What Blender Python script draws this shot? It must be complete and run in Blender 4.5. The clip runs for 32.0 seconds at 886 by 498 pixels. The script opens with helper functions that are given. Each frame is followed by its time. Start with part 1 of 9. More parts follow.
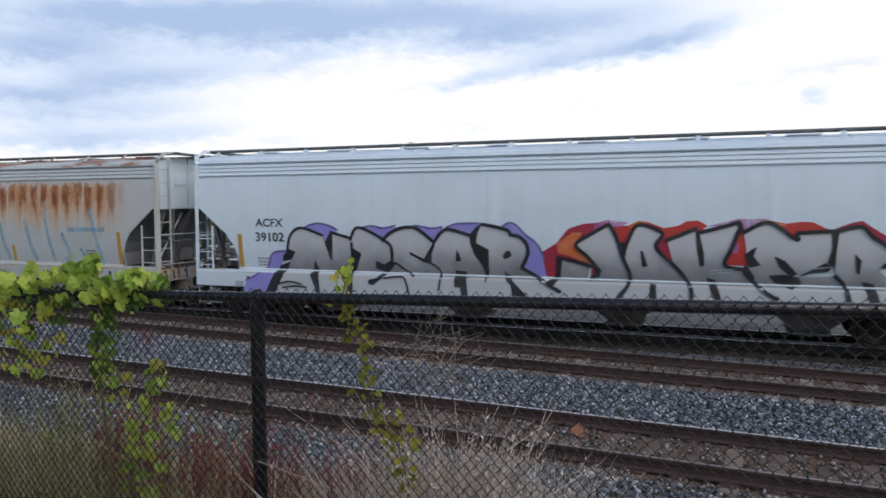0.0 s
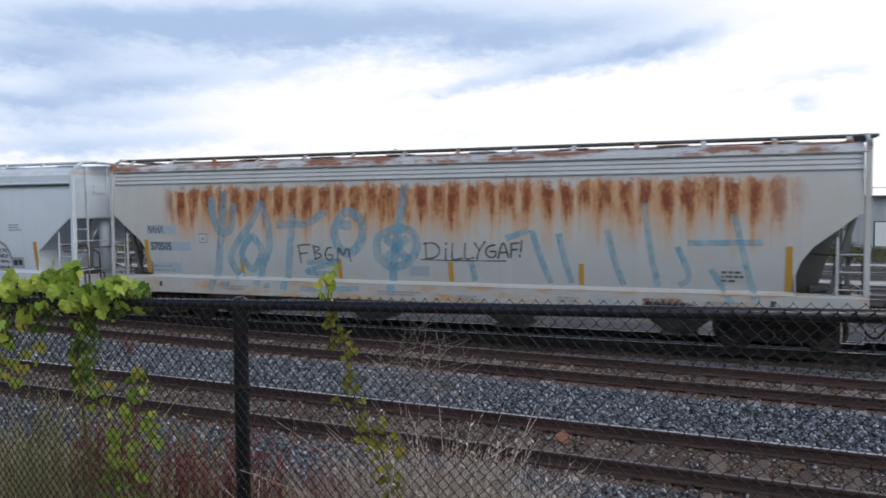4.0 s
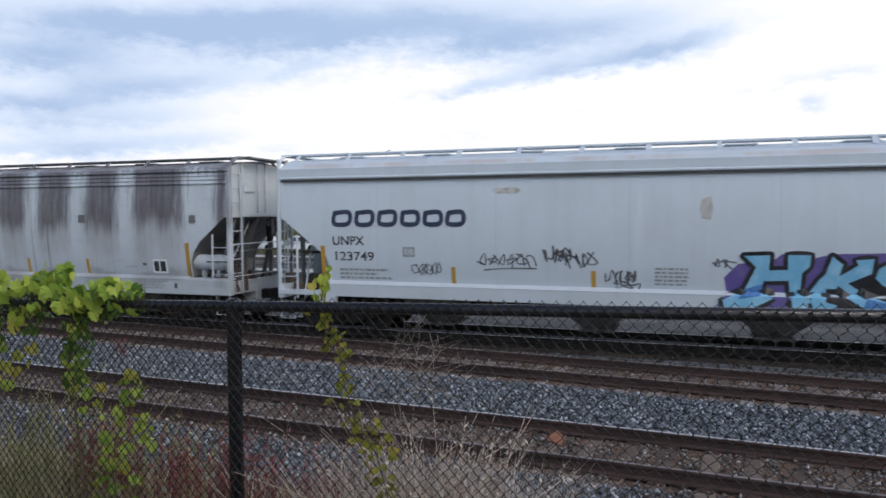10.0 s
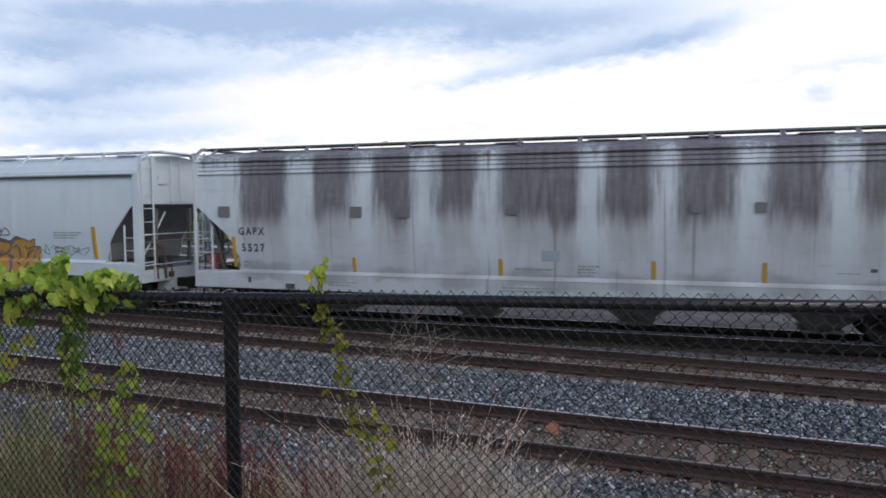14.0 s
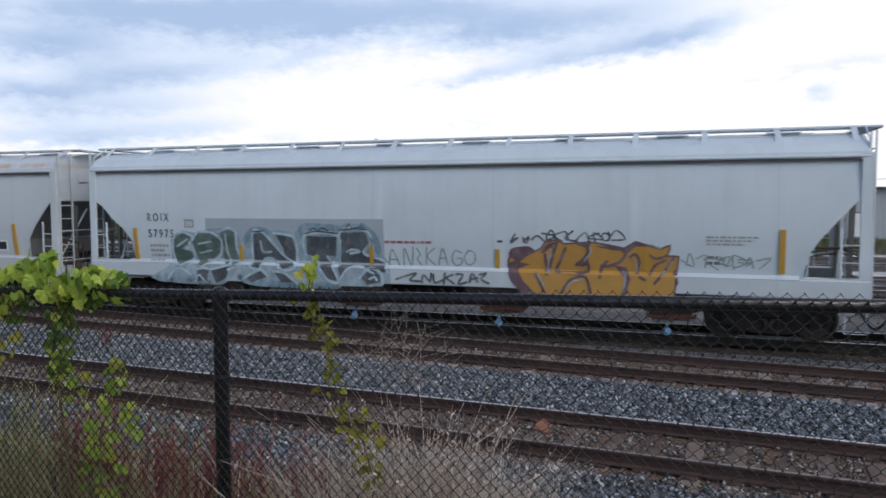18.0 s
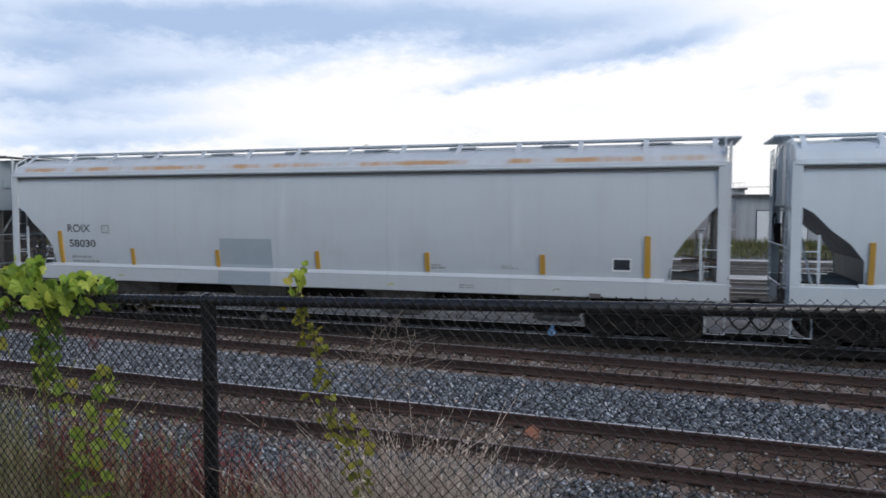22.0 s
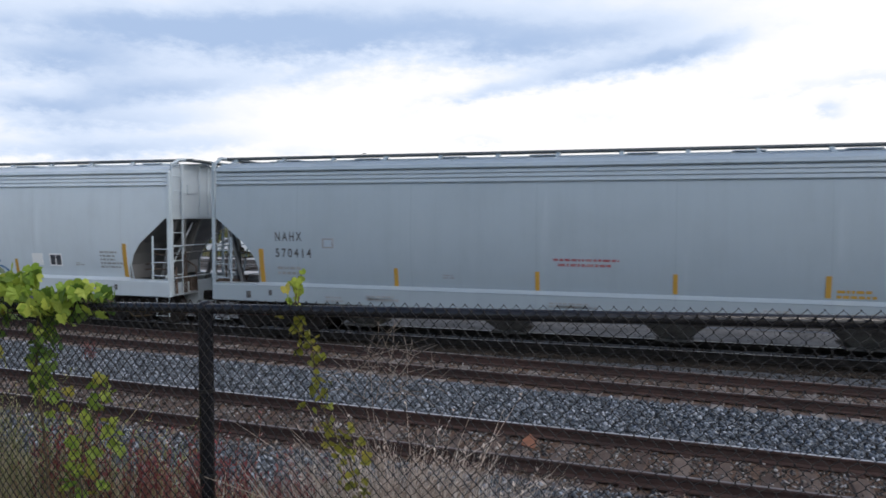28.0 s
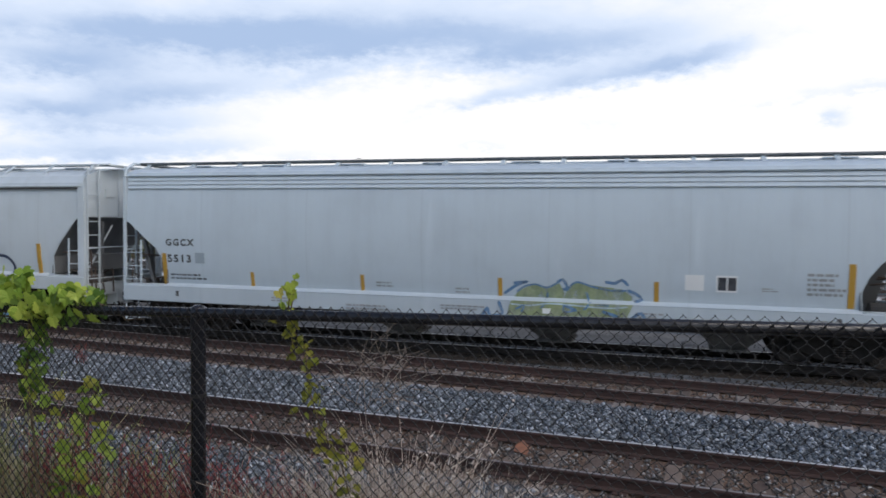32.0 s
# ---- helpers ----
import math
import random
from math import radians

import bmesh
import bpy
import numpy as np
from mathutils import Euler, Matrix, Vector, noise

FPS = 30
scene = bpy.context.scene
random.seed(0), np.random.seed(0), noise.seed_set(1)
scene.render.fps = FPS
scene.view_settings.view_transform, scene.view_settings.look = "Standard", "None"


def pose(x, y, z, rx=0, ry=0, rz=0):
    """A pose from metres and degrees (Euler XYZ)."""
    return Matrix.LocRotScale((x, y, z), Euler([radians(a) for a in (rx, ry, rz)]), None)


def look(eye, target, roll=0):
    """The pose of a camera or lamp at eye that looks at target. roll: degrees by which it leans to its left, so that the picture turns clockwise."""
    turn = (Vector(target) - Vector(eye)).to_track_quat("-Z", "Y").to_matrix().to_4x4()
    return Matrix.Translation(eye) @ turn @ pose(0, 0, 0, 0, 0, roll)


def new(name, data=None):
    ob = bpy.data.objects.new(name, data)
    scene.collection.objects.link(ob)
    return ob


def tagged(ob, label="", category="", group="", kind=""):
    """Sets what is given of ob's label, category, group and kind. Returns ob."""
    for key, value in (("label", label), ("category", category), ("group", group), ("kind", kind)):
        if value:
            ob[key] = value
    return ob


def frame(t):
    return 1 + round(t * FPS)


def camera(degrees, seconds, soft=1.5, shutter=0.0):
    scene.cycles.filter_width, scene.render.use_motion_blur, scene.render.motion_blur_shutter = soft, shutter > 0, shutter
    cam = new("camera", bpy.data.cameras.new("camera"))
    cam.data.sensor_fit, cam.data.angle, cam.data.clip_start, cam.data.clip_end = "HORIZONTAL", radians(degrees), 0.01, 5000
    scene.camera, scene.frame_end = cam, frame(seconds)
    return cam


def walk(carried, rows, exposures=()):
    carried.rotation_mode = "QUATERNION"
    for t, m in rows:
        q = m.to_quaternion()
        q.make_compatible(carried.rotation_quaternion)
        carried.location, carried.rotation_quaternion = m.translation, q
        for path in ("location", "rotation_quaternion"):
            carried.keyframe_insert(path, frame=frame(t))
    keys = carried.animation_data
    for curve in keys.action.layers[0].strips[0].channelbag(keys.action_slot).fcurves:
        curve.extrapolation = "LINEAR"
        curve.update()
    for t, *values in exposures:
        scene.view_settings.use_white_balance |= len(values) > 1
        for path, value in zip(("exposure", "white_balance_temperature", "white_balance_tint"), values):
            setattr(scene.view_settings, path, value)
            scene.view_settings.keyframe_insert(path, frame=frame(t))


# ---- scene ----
# ---------------------------------------------------------------- camera
EYE = (0.0, 0.0, 3.114)
cam = camera(62.19, 32.0, soft=1.6, shutter=0.3)

# seconds, turn to the left, tilt, lean (degrees): a hand-held camera that swings slowly to the right
SWAY = [
    (0.0, 20.84, -3.37, -0.22), (0.5, 20.59, -3.30, -0.20), (1.0, 20.38, -3.23, -0.15), (1.5, 20.18, -3.15, -0.16),
    (2.0, 19.98, -3.07, -0.22), (2.5, 19.84, -3.00, -0.28), (3.0, 19.74, -2.93, -0.30), (3.5, 19.66, -2.88, -0.29),
    (5.5, 19.50, -2.71, -0.19), (6.5, 19.39, -2.61, -0.18), (7.5, 19.28, -2.59, -0.20), (8.5, 19.20, -2.61, -0.24),
    (9.5, 19.15, -2.70, -0.26), (10.0, 19.13, -2.76, -0.30), (11.0, 19.01, -2.97, -0.34), (12.0, 18.93, -3.14, -0.34),
    (13.0, 18.92, -3.28, -0.31), (14.0, 18.87, -3.45, -0.32), (14.5, 18.83, -3.50, -0.33), (16.5, 18.46, -3.63, -0.28),
    (17.5, 18.25, -3.63, -0.16), (18.5, 18.05, -3.60, -0.09), (19.5, 17.89, -3.58, -0.08), (20.0, 17.75, -3.56, -0.02),
    (21.0, 17.54, -3.38, 0.04), (22.0, 17.34, -3.15, 0.02), (23.0, 17.28, -2.99, 0.03), (24.0, 17.26, -2.92, 0.04),
    (25.0, 17.25, -2.88, 0.11), (25.5, 17.24, -2.83, 0.13), (27.5, 17.16, -2.53, 0.17), (28.5, 17.17, -2.42, 0.21),
    (29.5, 17.08, -2.33, 0.25), (30.0, 16.92, -2.26, 0.26), (30.5, 16.79, -2.23, 0.25), (31.0, 16.74, -2.19, 0.30),
    (31.5, 16.73, -2.13, 0.45), (32.0, 16.69, -2.03, 0.60),
]
walk(cam, [(t, pose(*EYE, 90 + tilt, 0, turn) @ pose(0, 0, 0, 0, 0, lean)) for t, turn, tilt, lean in SWAY])


def rolled(t):
    """Metres that the train has gone at t seconds, from where it is at 16 s."""
    u = (t - 16) / 16
    return 72.925 * u + 0.612 * u ** 2 - 0.227 * u ** 3 - 0.482 * u ** 4


# ---------------------------------------------------------------- light: bright overcast
world = bpy.data.worlds.new("sky")
scene.world = world
world.use_nodes = True
wn = world.node_tree
wn.nodes.clear()
sky = wn.nodes.new("ShaderNodeTexSky")
sky.sky_type, sky.sun_disc, sky.sun_elevation, sky.sun_rotation = "NISHITA", False, radians(41), radians(121)
sky.air_density, sky.dust_density = 1.0, 1.8
bg = wn.nodes.new("ShaderNodeBackground")
bg.inputs["Strength"].default_value = 0.16
wo = wn.nodes.new("ShaderNodeOutputWorld")
wn.links.new(sky.outputs[0], bg.inputs[0])
wn.links.new(bg.outputs[0], wo.inputs[0])

sun = new("sun", bpy.data.lights.new("sun", "SUN"))
sun.data.energy, sun.data.angle, sun.data.color = 1.0, radians(30), (1.0, 0.97, 0.93)
sun.matrix_world = look((72, -44, 74), (0, 0, 0))
scene.view_settings.exposure = 0.0


# ---------------------------------------------------------------- materials
def nodes_of(name):
    m = bpy.data.materials.new(name)
    m.use_nodes = True
    nt = m.node_tree
    return m, nt, nt.nodes["Principled BSDF"]


def add(nt, kind, **settings):
    n = nt.nodes.new(kind)
    for key, value in settings.items():
        if key == "operation":
            n.operation = value
        elif key == "data_type":
            n.data_type = value
        elif key == "blend_type":
            n.blend_type = value
    return n


def link(nt, a, b):
    nt.links.new(a, b)


def noise_tex(nt, coord, scale, detail=4.0, rough=0.6, stretch=(1, 1, 1)):
    mp = nt.nodes.new("ShaderNodeMapping")
    mp.inputs["Scale"].default_value = stretch
    link(nt, coord, mp.inputs["Vector"])
    n = nt.nodes.new("ShaderNodeTexNoise")
    n.inputs["Scale"].default_value, n.inputs["Detail"].default_value, n.inputs["Roughness"].default_value = scale, detail, rough
    link(nt, mp.outputs[0], n.inputs["Vector"])
    return n.outputs["Fac"]


def ramp(nt, fac, lo, hi, a=0.0, b=1.0):
    r = nt.nodes.new("ShaderNodeMapRange")
    r.interpolation_type = "SMOOTHSTEP"
    for i, v in enumerate((lo, hi, a, b)):
        r.inputs[i + 1].default_value = v
    if hasattr(fac, "links"):
        link(nt, fac, r.inputs[0])
    return r.outputs[0]


def calc(nt, op, a, b=None):
    n = nt.nodes.new("ShaderNodeMath")
    n.operation = op
    for i, v in enumerate((a, b)):
        if v is None:
            continue
        if isinstance(v, (int, float)):
            n.inputs[i].default_value = v
        else:
            link(nt, v, n.inputs[i])
    return n.outputs[0]


def mixed(nt, fac, a, b):
    n = nt.nodes.new("ShaderNodeMix")
    n.data_type = "RGBA"
    for v, i in ((fac, 0), (a, 6), (b, 7)):
        if isinstance(v, (int, float)):
            n.inputs[i].default_value = v
        elif isinstance(v, tuple):
            n.inputs[i].default_value = (*v, 1)
        else:
            link(nt, v, n.inputs[i])
    return n.outputs[2]


def bumped(nt, bsdf, height, strength=0.3, distance=0.01):
    b = nt.nodes.new("ShaderNodeBump")
    b.inputs["Strength"].default_value, b.inputs["Distance"].default_value = strength, distance
    link(nt, height, b.inputs["Height"])
    link(nt, b.outputs[0], bsdf.inputs["Normal"])


def surface(name, color, dark, rough=0.7, metal=0.0, scale=3.0, fine=40.0, bump=0.2, spread=0.0, stretch=(1, 1, 1), distance=0.01):
    """A worn surface: two colours mixed at two scales, fine relief; spread varies it from piece to piece."""
    m, nt, b = nodes_of(name)
    co = nt.nodes.new("ShaderNodeTexCoord").outputs["Object"]
    big = noise_tex(nt, co, scale, 5, 0.65, stretch)
    small = noise_tex(nt, co, fine, 4, 0.7, stretch)
    fac = calc(nt, "ADD", calc(nt, "MULTIPLY", ramp(nt, big, 0.35, 0.7), 0.7), calc(nt, "MULTIPLY", ramp(nt, small, 0.35, 0.75), 0.4))
    if spread:
        info = nt.nodes.new("ShaderNodeObjectInfo").outputs["Random"]
        fac = calc(nt, "ADD", fac, calc(nt, "MULTIPLY", calc(nt, "SUBTRACT", info, 0.5), spread))
    link(nt, mixed(nt, fac, color, dark), b.inputs["Base Color"])
    link(nt, ramp(nt, small, 0.2, 0.8, rough - 0.1, min(rough + 0.1, 1)), b.inputs["Roughness"])
    b.inputs["Metallic"].default_value = metal
    bumped(nt, b, small, bump, distance)
    return m


def islands(name, colors, rough=0.85, fine=30.0, thin=0.0):
    """A heap of loose pieces, each with its own shade."""
    m, nt, b = nodes_of(name)
    rnd = nt.nodes.new("ShaderNodeNewGeometry").outputs["Random Per Island"]
    cr = nt.nodes.new("ShaderNodeValToRGB")
    cr.color_ramp.interpolation = "LINEAR"
    el = cr.color_ramp.elements
    while len(el) < len(colors):
        el.new(0.5)
    for i, c in enumerate(colors):
        el[i].position, el[i].color = i / (len(colors) - 1), (*c, 1)
    link(nt, rnd, cr.inputs[0])
    co = nt.nodes.new("ShaderNodeTexCoord").outputs["Object"]
    n = noise_tex(nt, co, fine, 3)
    col = mixed(nt, ramp(nt, n, 0.3, 0.8, 0.0, 0.45), cr.outputs[0], (0.05, 0.045, 0.04)) if not thin else cr.outputs[0]
    link(nt, col, b.inputs["Base Color"])
    b.inputs["Roughness"].default_value = rough
    b.inputs["Specular IOR Level"].default_value = 0.15
    if thin:
        tr = nt.nodes.new("ShaderNodeBsdfTranslucent")
        link(nt, col, tr.inputs[0])
        mx = nt.nodes.new("ShaderNodeMixShader")
        mx.inputs[0].default_value = thin
        link(nt, b.outputs[0], mx.inputs[1])
        link(nt, tr.outputs[0], mx.inputs[2])
        link(nt, mx.outputs[0], nt.nodes["Material Output"].inputs[0])
    return m


def flat_paint(name, color, rough=0.55, wear=0.25, worn=(0.55, 0.56, 0.57), cover=1.0):
    """Sprayed or stencilled paint, a little thin and worn."""
    m, nt, b = nodes_of(name)
    co = nt.nodes.new("ShaderNodeTexCoord").outputs["Object"]
    n = noise_tex(nt, co, 2.5, 5)
    s = noise_tex(nt, co, 45, 3)
    f = calc(nt, "ADD", ramp(nt, n, 0.4, 0.8, 0, wear), ramp(nt, s, 0.5, 0.8, 0, wear))
    link(nt, mixed(nt, f, color, worn), b.inputs["Base Color"])
    b.inputs["Roughness"].default_value = rough
    if cover < 1:
        thin = noise_tex(nt, co, 3.5, 5, 0.7, (1.0, 1.0, 0.5))
        link(nt, ramp(nt, thin, 0.3, 0.7, cover * 0.55, min(1, cover * 1.3)), b.inputs["Alpha"])
    return m


def hopper_paint(name, base, grime, rust=0.0, streak=0.0, warm=0.0, eave=0.0, eave_z=4.28):
    """Covered-hopper paint: a light coat with rain grime, seams of dirt, rust runs or soot bands. Space: the wagon's own."""
    m, nt, b = nodes_of(name)
    co = nt.nodes.new("ShaderNodeTexCoord").outputs["Object"]
    sx = nt.nodes.new("ShaderNodeSeparateXYZ")
    link(nt, co, sx.inputs[0])
    X, Z = sx.outputs[0], sx.outputs[2]
    runs = noise_tex(nt, co, 2.2, 5, 0.65, (1.6, 1.6, 0.12))
    fine = noise_tex(nt, co, 14, 4, 0.7, (1.2, 1.2, 0.15))
    blot = noise_tex(nt, co, 0.7, 4, 0.6)
    f = calc(nt, "ADD", ramp(nt, runs, 0.42, 0.75, 0, 0.20), ramp(nt, blot, 0.4, 0.7, 0, 0.28))
    f = calc(nt, "ADD", f, ramp(nt, fine, 0.5, 0.8, 0, 0.07))
    col = mixed(nt, f, base, grime)
    # weld seams between the side plates, some with a pale touched-up strip beside them
    plate = calc(nt, "FRACT", calc(nt, "ADD", calc(nt, "MULTIPLY", X, 1 / 3.05), 0.37))
    seam = calc(nt, "MULTIPLY", ramp(nt, plate, 0.0, 0.004), ramp(nt, plate, 0.014, 0.008))
    pale = calc(nt, "MULTIPLY", calc(nt, "MULTIPLY", ramp(nt, plate, 0.02, 0.05), ramp(nt, plate, 0.13, 0.07)), calc(nt, "MULTIPLY", ramp(nt, blot, 0.42, 0.6, 0, 0.4), ramp(nt, runs, 0.35, 0.6)))
    col = mixed(nt, pale, col, (min(1, base[0] * 1.25), min(1, base[1] * 1.22), min(1, base[2] * 1.2)))
    col = mixed(nt, calc(nt, "MULTIPLY", calc(nt, "MULTIPLY", seam, ramp(nt, Z, 3.95, 3.90)), 0.13), col, (grime[0] * 0.5, grime[1] * 0.5, grime[2] * 0.5))
    # road film along the sill and scuffs low on the side
    film = calc(nt, "ADD", Z, calc(nt, "MULTIPLY", calc(nt, "SUBTRACT", blot, 0.5), 0.9))
    col = mixed(nt, ramp(nt, film, 2.0, 1.2, 0, 0.35), col, (grime[0] * 0.82, grime[1] * 0.80, grime[2] * 0.78))
    if warm:
        w = noise_tex(nt, co, 1.1, 5, 0.7)
        col = mixed(nt, ramp(nt, w, 0.60, 0.78, 0, warm), col, (0.42, 0.25, 0.10))
    if streak:
        # broad soot curtains with straight sides, ragged lower ends, thin runs below
        edge = noise_tex(nt, co, 6.0, 5, 0.75, (1.0, 1.0, 0.08))
        hem = noise_tex(nt, co, 1.7, 4, 0.7, (1.0, 1.0, 0.10))
        scuff = noise_tex(nt, co, 3.0, 6, 0.8, (0.35, 1.0, 2.6))
        inside = None
        for c, w in [(-7.42, 0.72), (-5.44, 0.55), (-3.79, 0.54), (-2.13, 0.52), (-0.15, 0.94), (1.89, 0.54), (3.48, 0.60), (5.22, 0.56), (7.18, 0.84), (9.3, 0.19)]:
            g = calc(nt, "SUBTRACT", w, calc(nt, "ABSOLUTE", calc(nt, "SUBTRACT", X, c)))
            inside = g if inside is None else calc(nt, "MAXIMUM", inside, g)
        low = calc(nt, "ADD", Z, calc(nt, "MULTIPLY", calc(nt, "SUBTRACT", hem, 0.5), 1.5))
        drip = noise_tex(nt, co, 9.0, 4, 0.75, (1.0, 1.0, 0.06))
        high = calc(nt, "ADD", Z, calc(nt, "MULTIPLY", calc(nt, "SUBTRACT", drip, 0.5), 1.6))
        side = calc(nt, "ADD", calc(nt, "MULTIPLY", inside, 3.2), calc(nt, "ADD", calc(nt, "MULTIPLY", calc(nt, "SUBTRACT", edge, 0.5), 2.6), -0.3))
        k = calc(nt, "MULTIPLY", ramp(nt, side, -0.95, 0.35), ramp(nt, low, 2.45, 3.10))
        k = calc(nt, "MULTIPLY", k, calc(nt, "MULTIPLY", ramp(nt, scuff, 0.22, 0.5, 0.76, 1.0), ramp(nt, drip, 0.34, 0.66, 1.0, 0.74)))
        k = calc(nt, "MAXIMUM", k, ramp(nt, high, 4.12, 4.5, 0, 0.8))
        veil = calc(nt, "MULTIPLY", ramp(nt, side, -0.8, 0.6, 0.0, 0.5), ramp(nt, low, 1.3, 2.6))
        col = mixed(nt, veil, col, (0.24, 0.225, 0.225))
        col = mixed(nt, calc(nt, "MULTIPLY", k, streak), col, (0.068, 0.055, 0.068))
        col = mixed(nt, ramp(nt, scuff, 0.52, 0.75, 0, 0.34), col, (0.22, 0.20, 0.195))
        thin = noise_tex(nt, co, 7.0, 3, 0.6, (1.0, 0.0, 0.02))
        col = mixed(nt, ramp(nt, thin, 0.62, 0.70, 0, 0.6), col, (0.14, 0.125, 0.12))
        ledge = calc(nt, "MULTIPLY", ramp(nt, film, 1.14, 1.26), ramp(nt, film, 1.62, 1.45))
        col = mixed(nt, calc(nt, "MULTIPLY", ledge, ramp(nt, side, -0.9, 0.8, 0.05, 0.42)), col, (0.13, 0.115, 0.11))
    if eave:
        er = noise_tex(nt, co, 0.55, 4, 0.6, (1.0, 0.0, 0.0))
        ef = noise_tex(nt, co, 7.0, 4, 0.7, (0.4, 1.0, 1.0))
        ez = calc(nt, "ADD", Z, calc(nt, "MULTIPLY", calc(nt, "SUBTRACT", ef, 0.5), 0.10))
        k = calc(nt, "MULTIPLY", ramp(nt, er, 0.42, 0.56, 0, eave), calc(nt, "MULTIPLY", ramp(nt, ez, eave_z - 0.02, eave_z + 0.03), ramp(nt, ez, eave_z + 0.14, eave_z + 0.08)))
        col = mixed(nt, k, col, (0.42, 0.24, 0.10))
    if rust:
        # rust that bleeds from a row of welds and runs down in tongues of uneven length
        vary = noise_tex(nt, co, 2.1, 4, 0.65, (1.0, 0.0, 0.0))
        comb = calc(nt, "SINE", calc(nt, "ADD", calc(nt, "MULTIPLY", X, 14.2), calc(nt, "MULTIPLY", vary, 5.0)))
        fringe = noise_tex(nt, co, 7.5, 7, 0.85, (1.0, 1.0, 0.14))
        blotch = noise_tex(nt, co, 4.0, 6, 0.8, (1.1, 1.0, 0.8))
        crest = calc(nt, "ADD", Z, calc(nt, "MULTIPLY", calc(nt, "SUBTRACT", blotch, 0.5), 1.1))
        top = calc(nt, "MULTIPLY", ramp(nt, crest, 3.90, 3.68), calc(nt, "MULTIPLY", ramp(nt, X, -7.9, -7.2), ramp(nt, X, 8.7, 7.4)))
        hem = noise_tex(nt, co, 3.2, 4, 0.7, (1.0, 1.0, 0.05))
        low = calc(nt, "ADD", Z, calc(nt, "ADD", calc(nt, "MULTIPLY", calc(nt, "SUBTRACT", hem, 0.5), 2.2), calc(nt, "MULTIPLY", calc(nt, "SUBTRACT", blotch, 0.5), 0.7)))
        bars = calc(nt, "ADD", calc(nt, "MULTIPLY", comb, 0.42), calc(nt, "MULTIPLY", calc(nt, "SUBTRACT", fringe, 0.5), 3.6))
        col = mixed(nt, calc(nt, "MULTIPLY", ramp(nt, vary, 0.3, 0.7, 0.04, 0.28), calc(nt, "MULTIPLY", ramp(nt, Z, 1.5, 3.0), ramp(nt, Z, 4.0, 3.8))), col, (0.44, 0.36, 0.24))
        halo = calc(nt, "MULTIPLY", calc(nt, "MULTIPLY", ramp(nt, bars, -1.3, -0.1, 0, 0.85), ramp(nt, low, 2.2, 3.3)), top)
        col = mixed(nt, halo, col, (0.50, 0.225, 0.045))
        core = calc(nt, "MULTIPLY", calc(nt, "MULTIPLY", ramp(nt, bars, -0.50, 0.22), ramp(nt, low, 2.80, 3.35)), calc(nt, "MULTIPLY", top, ramp(nt, blotch, 0.34, 0.58, 0.45, 1.0)))
        col = mixed(nt, calc(nt, "MULTIPLY", core, rust), col, (0.175, 0.034, 0.007))
        roofr = noise_tex(nt, co, 1.6, 5, 0.7, (0.6, 1, 1))
        col = mixed(nt, calc(nt, "MULTIPLY", ramp(nt, roofr, 0.44, 0.58), ramp(nt, Z, 4.24, 4.36)), col, (0.22, 0.085, 0.035))
        sillr = noise_tex(nt, co, 2.6, 5, 0.75, (0.5, 1, 1.6))
        col = mixed(nt, calc(nt, "MULTIPLY", ramp(nt, sillr, 0.46, 0.66, 0, 0.8), ramp(nt, Z, 1.45, 1.30)), col, (0.42, 0.24, 0.09))
    link(nt, col, b.inputs["Base Color"])
    link(nt, ramp(nt, runs, 0.3, 0.8, 0.34, 0.52), b.inputs["Roughness"])
    dent = noise_tex(nt, co, 0.9, 2, 0.5)
    bumped(nt, b, dent, 0.25, 0.05)
    return m


STEEL = surface("dark_truck_steel", (0.030, 0.027, 0.025), (0.012, 0.011, 0.010), 0.8, 0.2, 4, 40)
WHEEL = surface("worn_wheel_steel", (0.05, 0.042, 0.038), (0.022, 0.018, 0.016), 0.6, 0.6, 5, 40)
RAIL = surface("rusty_rail", (0.078, 0.047, 0.041), (0.039, 0.027, 0.025), 0.8, 0.2, 2, 30, stretch=(0.3, 1, 1))
RAILTOP = surface("polished_rail_head", (0.66, 0.67, 0.70), (0.40, 0.38, 0.37), 0.48, 0.5, 2, 30, stretch=(0.2, 1, 1))
RAILDULL = surface("dull_rail_head", (0.34, 0.31, 0.30), (0.17, 0.14, 0.13), 0.45, 0.7, 2, 30, stretch=(0.2, 1, 1))
TIE = surface("weathered_tie", (0.175, 0.132, 0.107), (0.075, 0.049, 0.038), 0.9, 0, 3, 30, 0.5, 1.1, stretch=(1, 0.25, 1))
PALETIE = surface("dusty_pale_tie", (0.25, 0.22, 0.20), (0.09, 0.068, 0.057), 0.9, 0, 3, 30, 0.5, 1.2, stretch=(1, 0.25, 1))


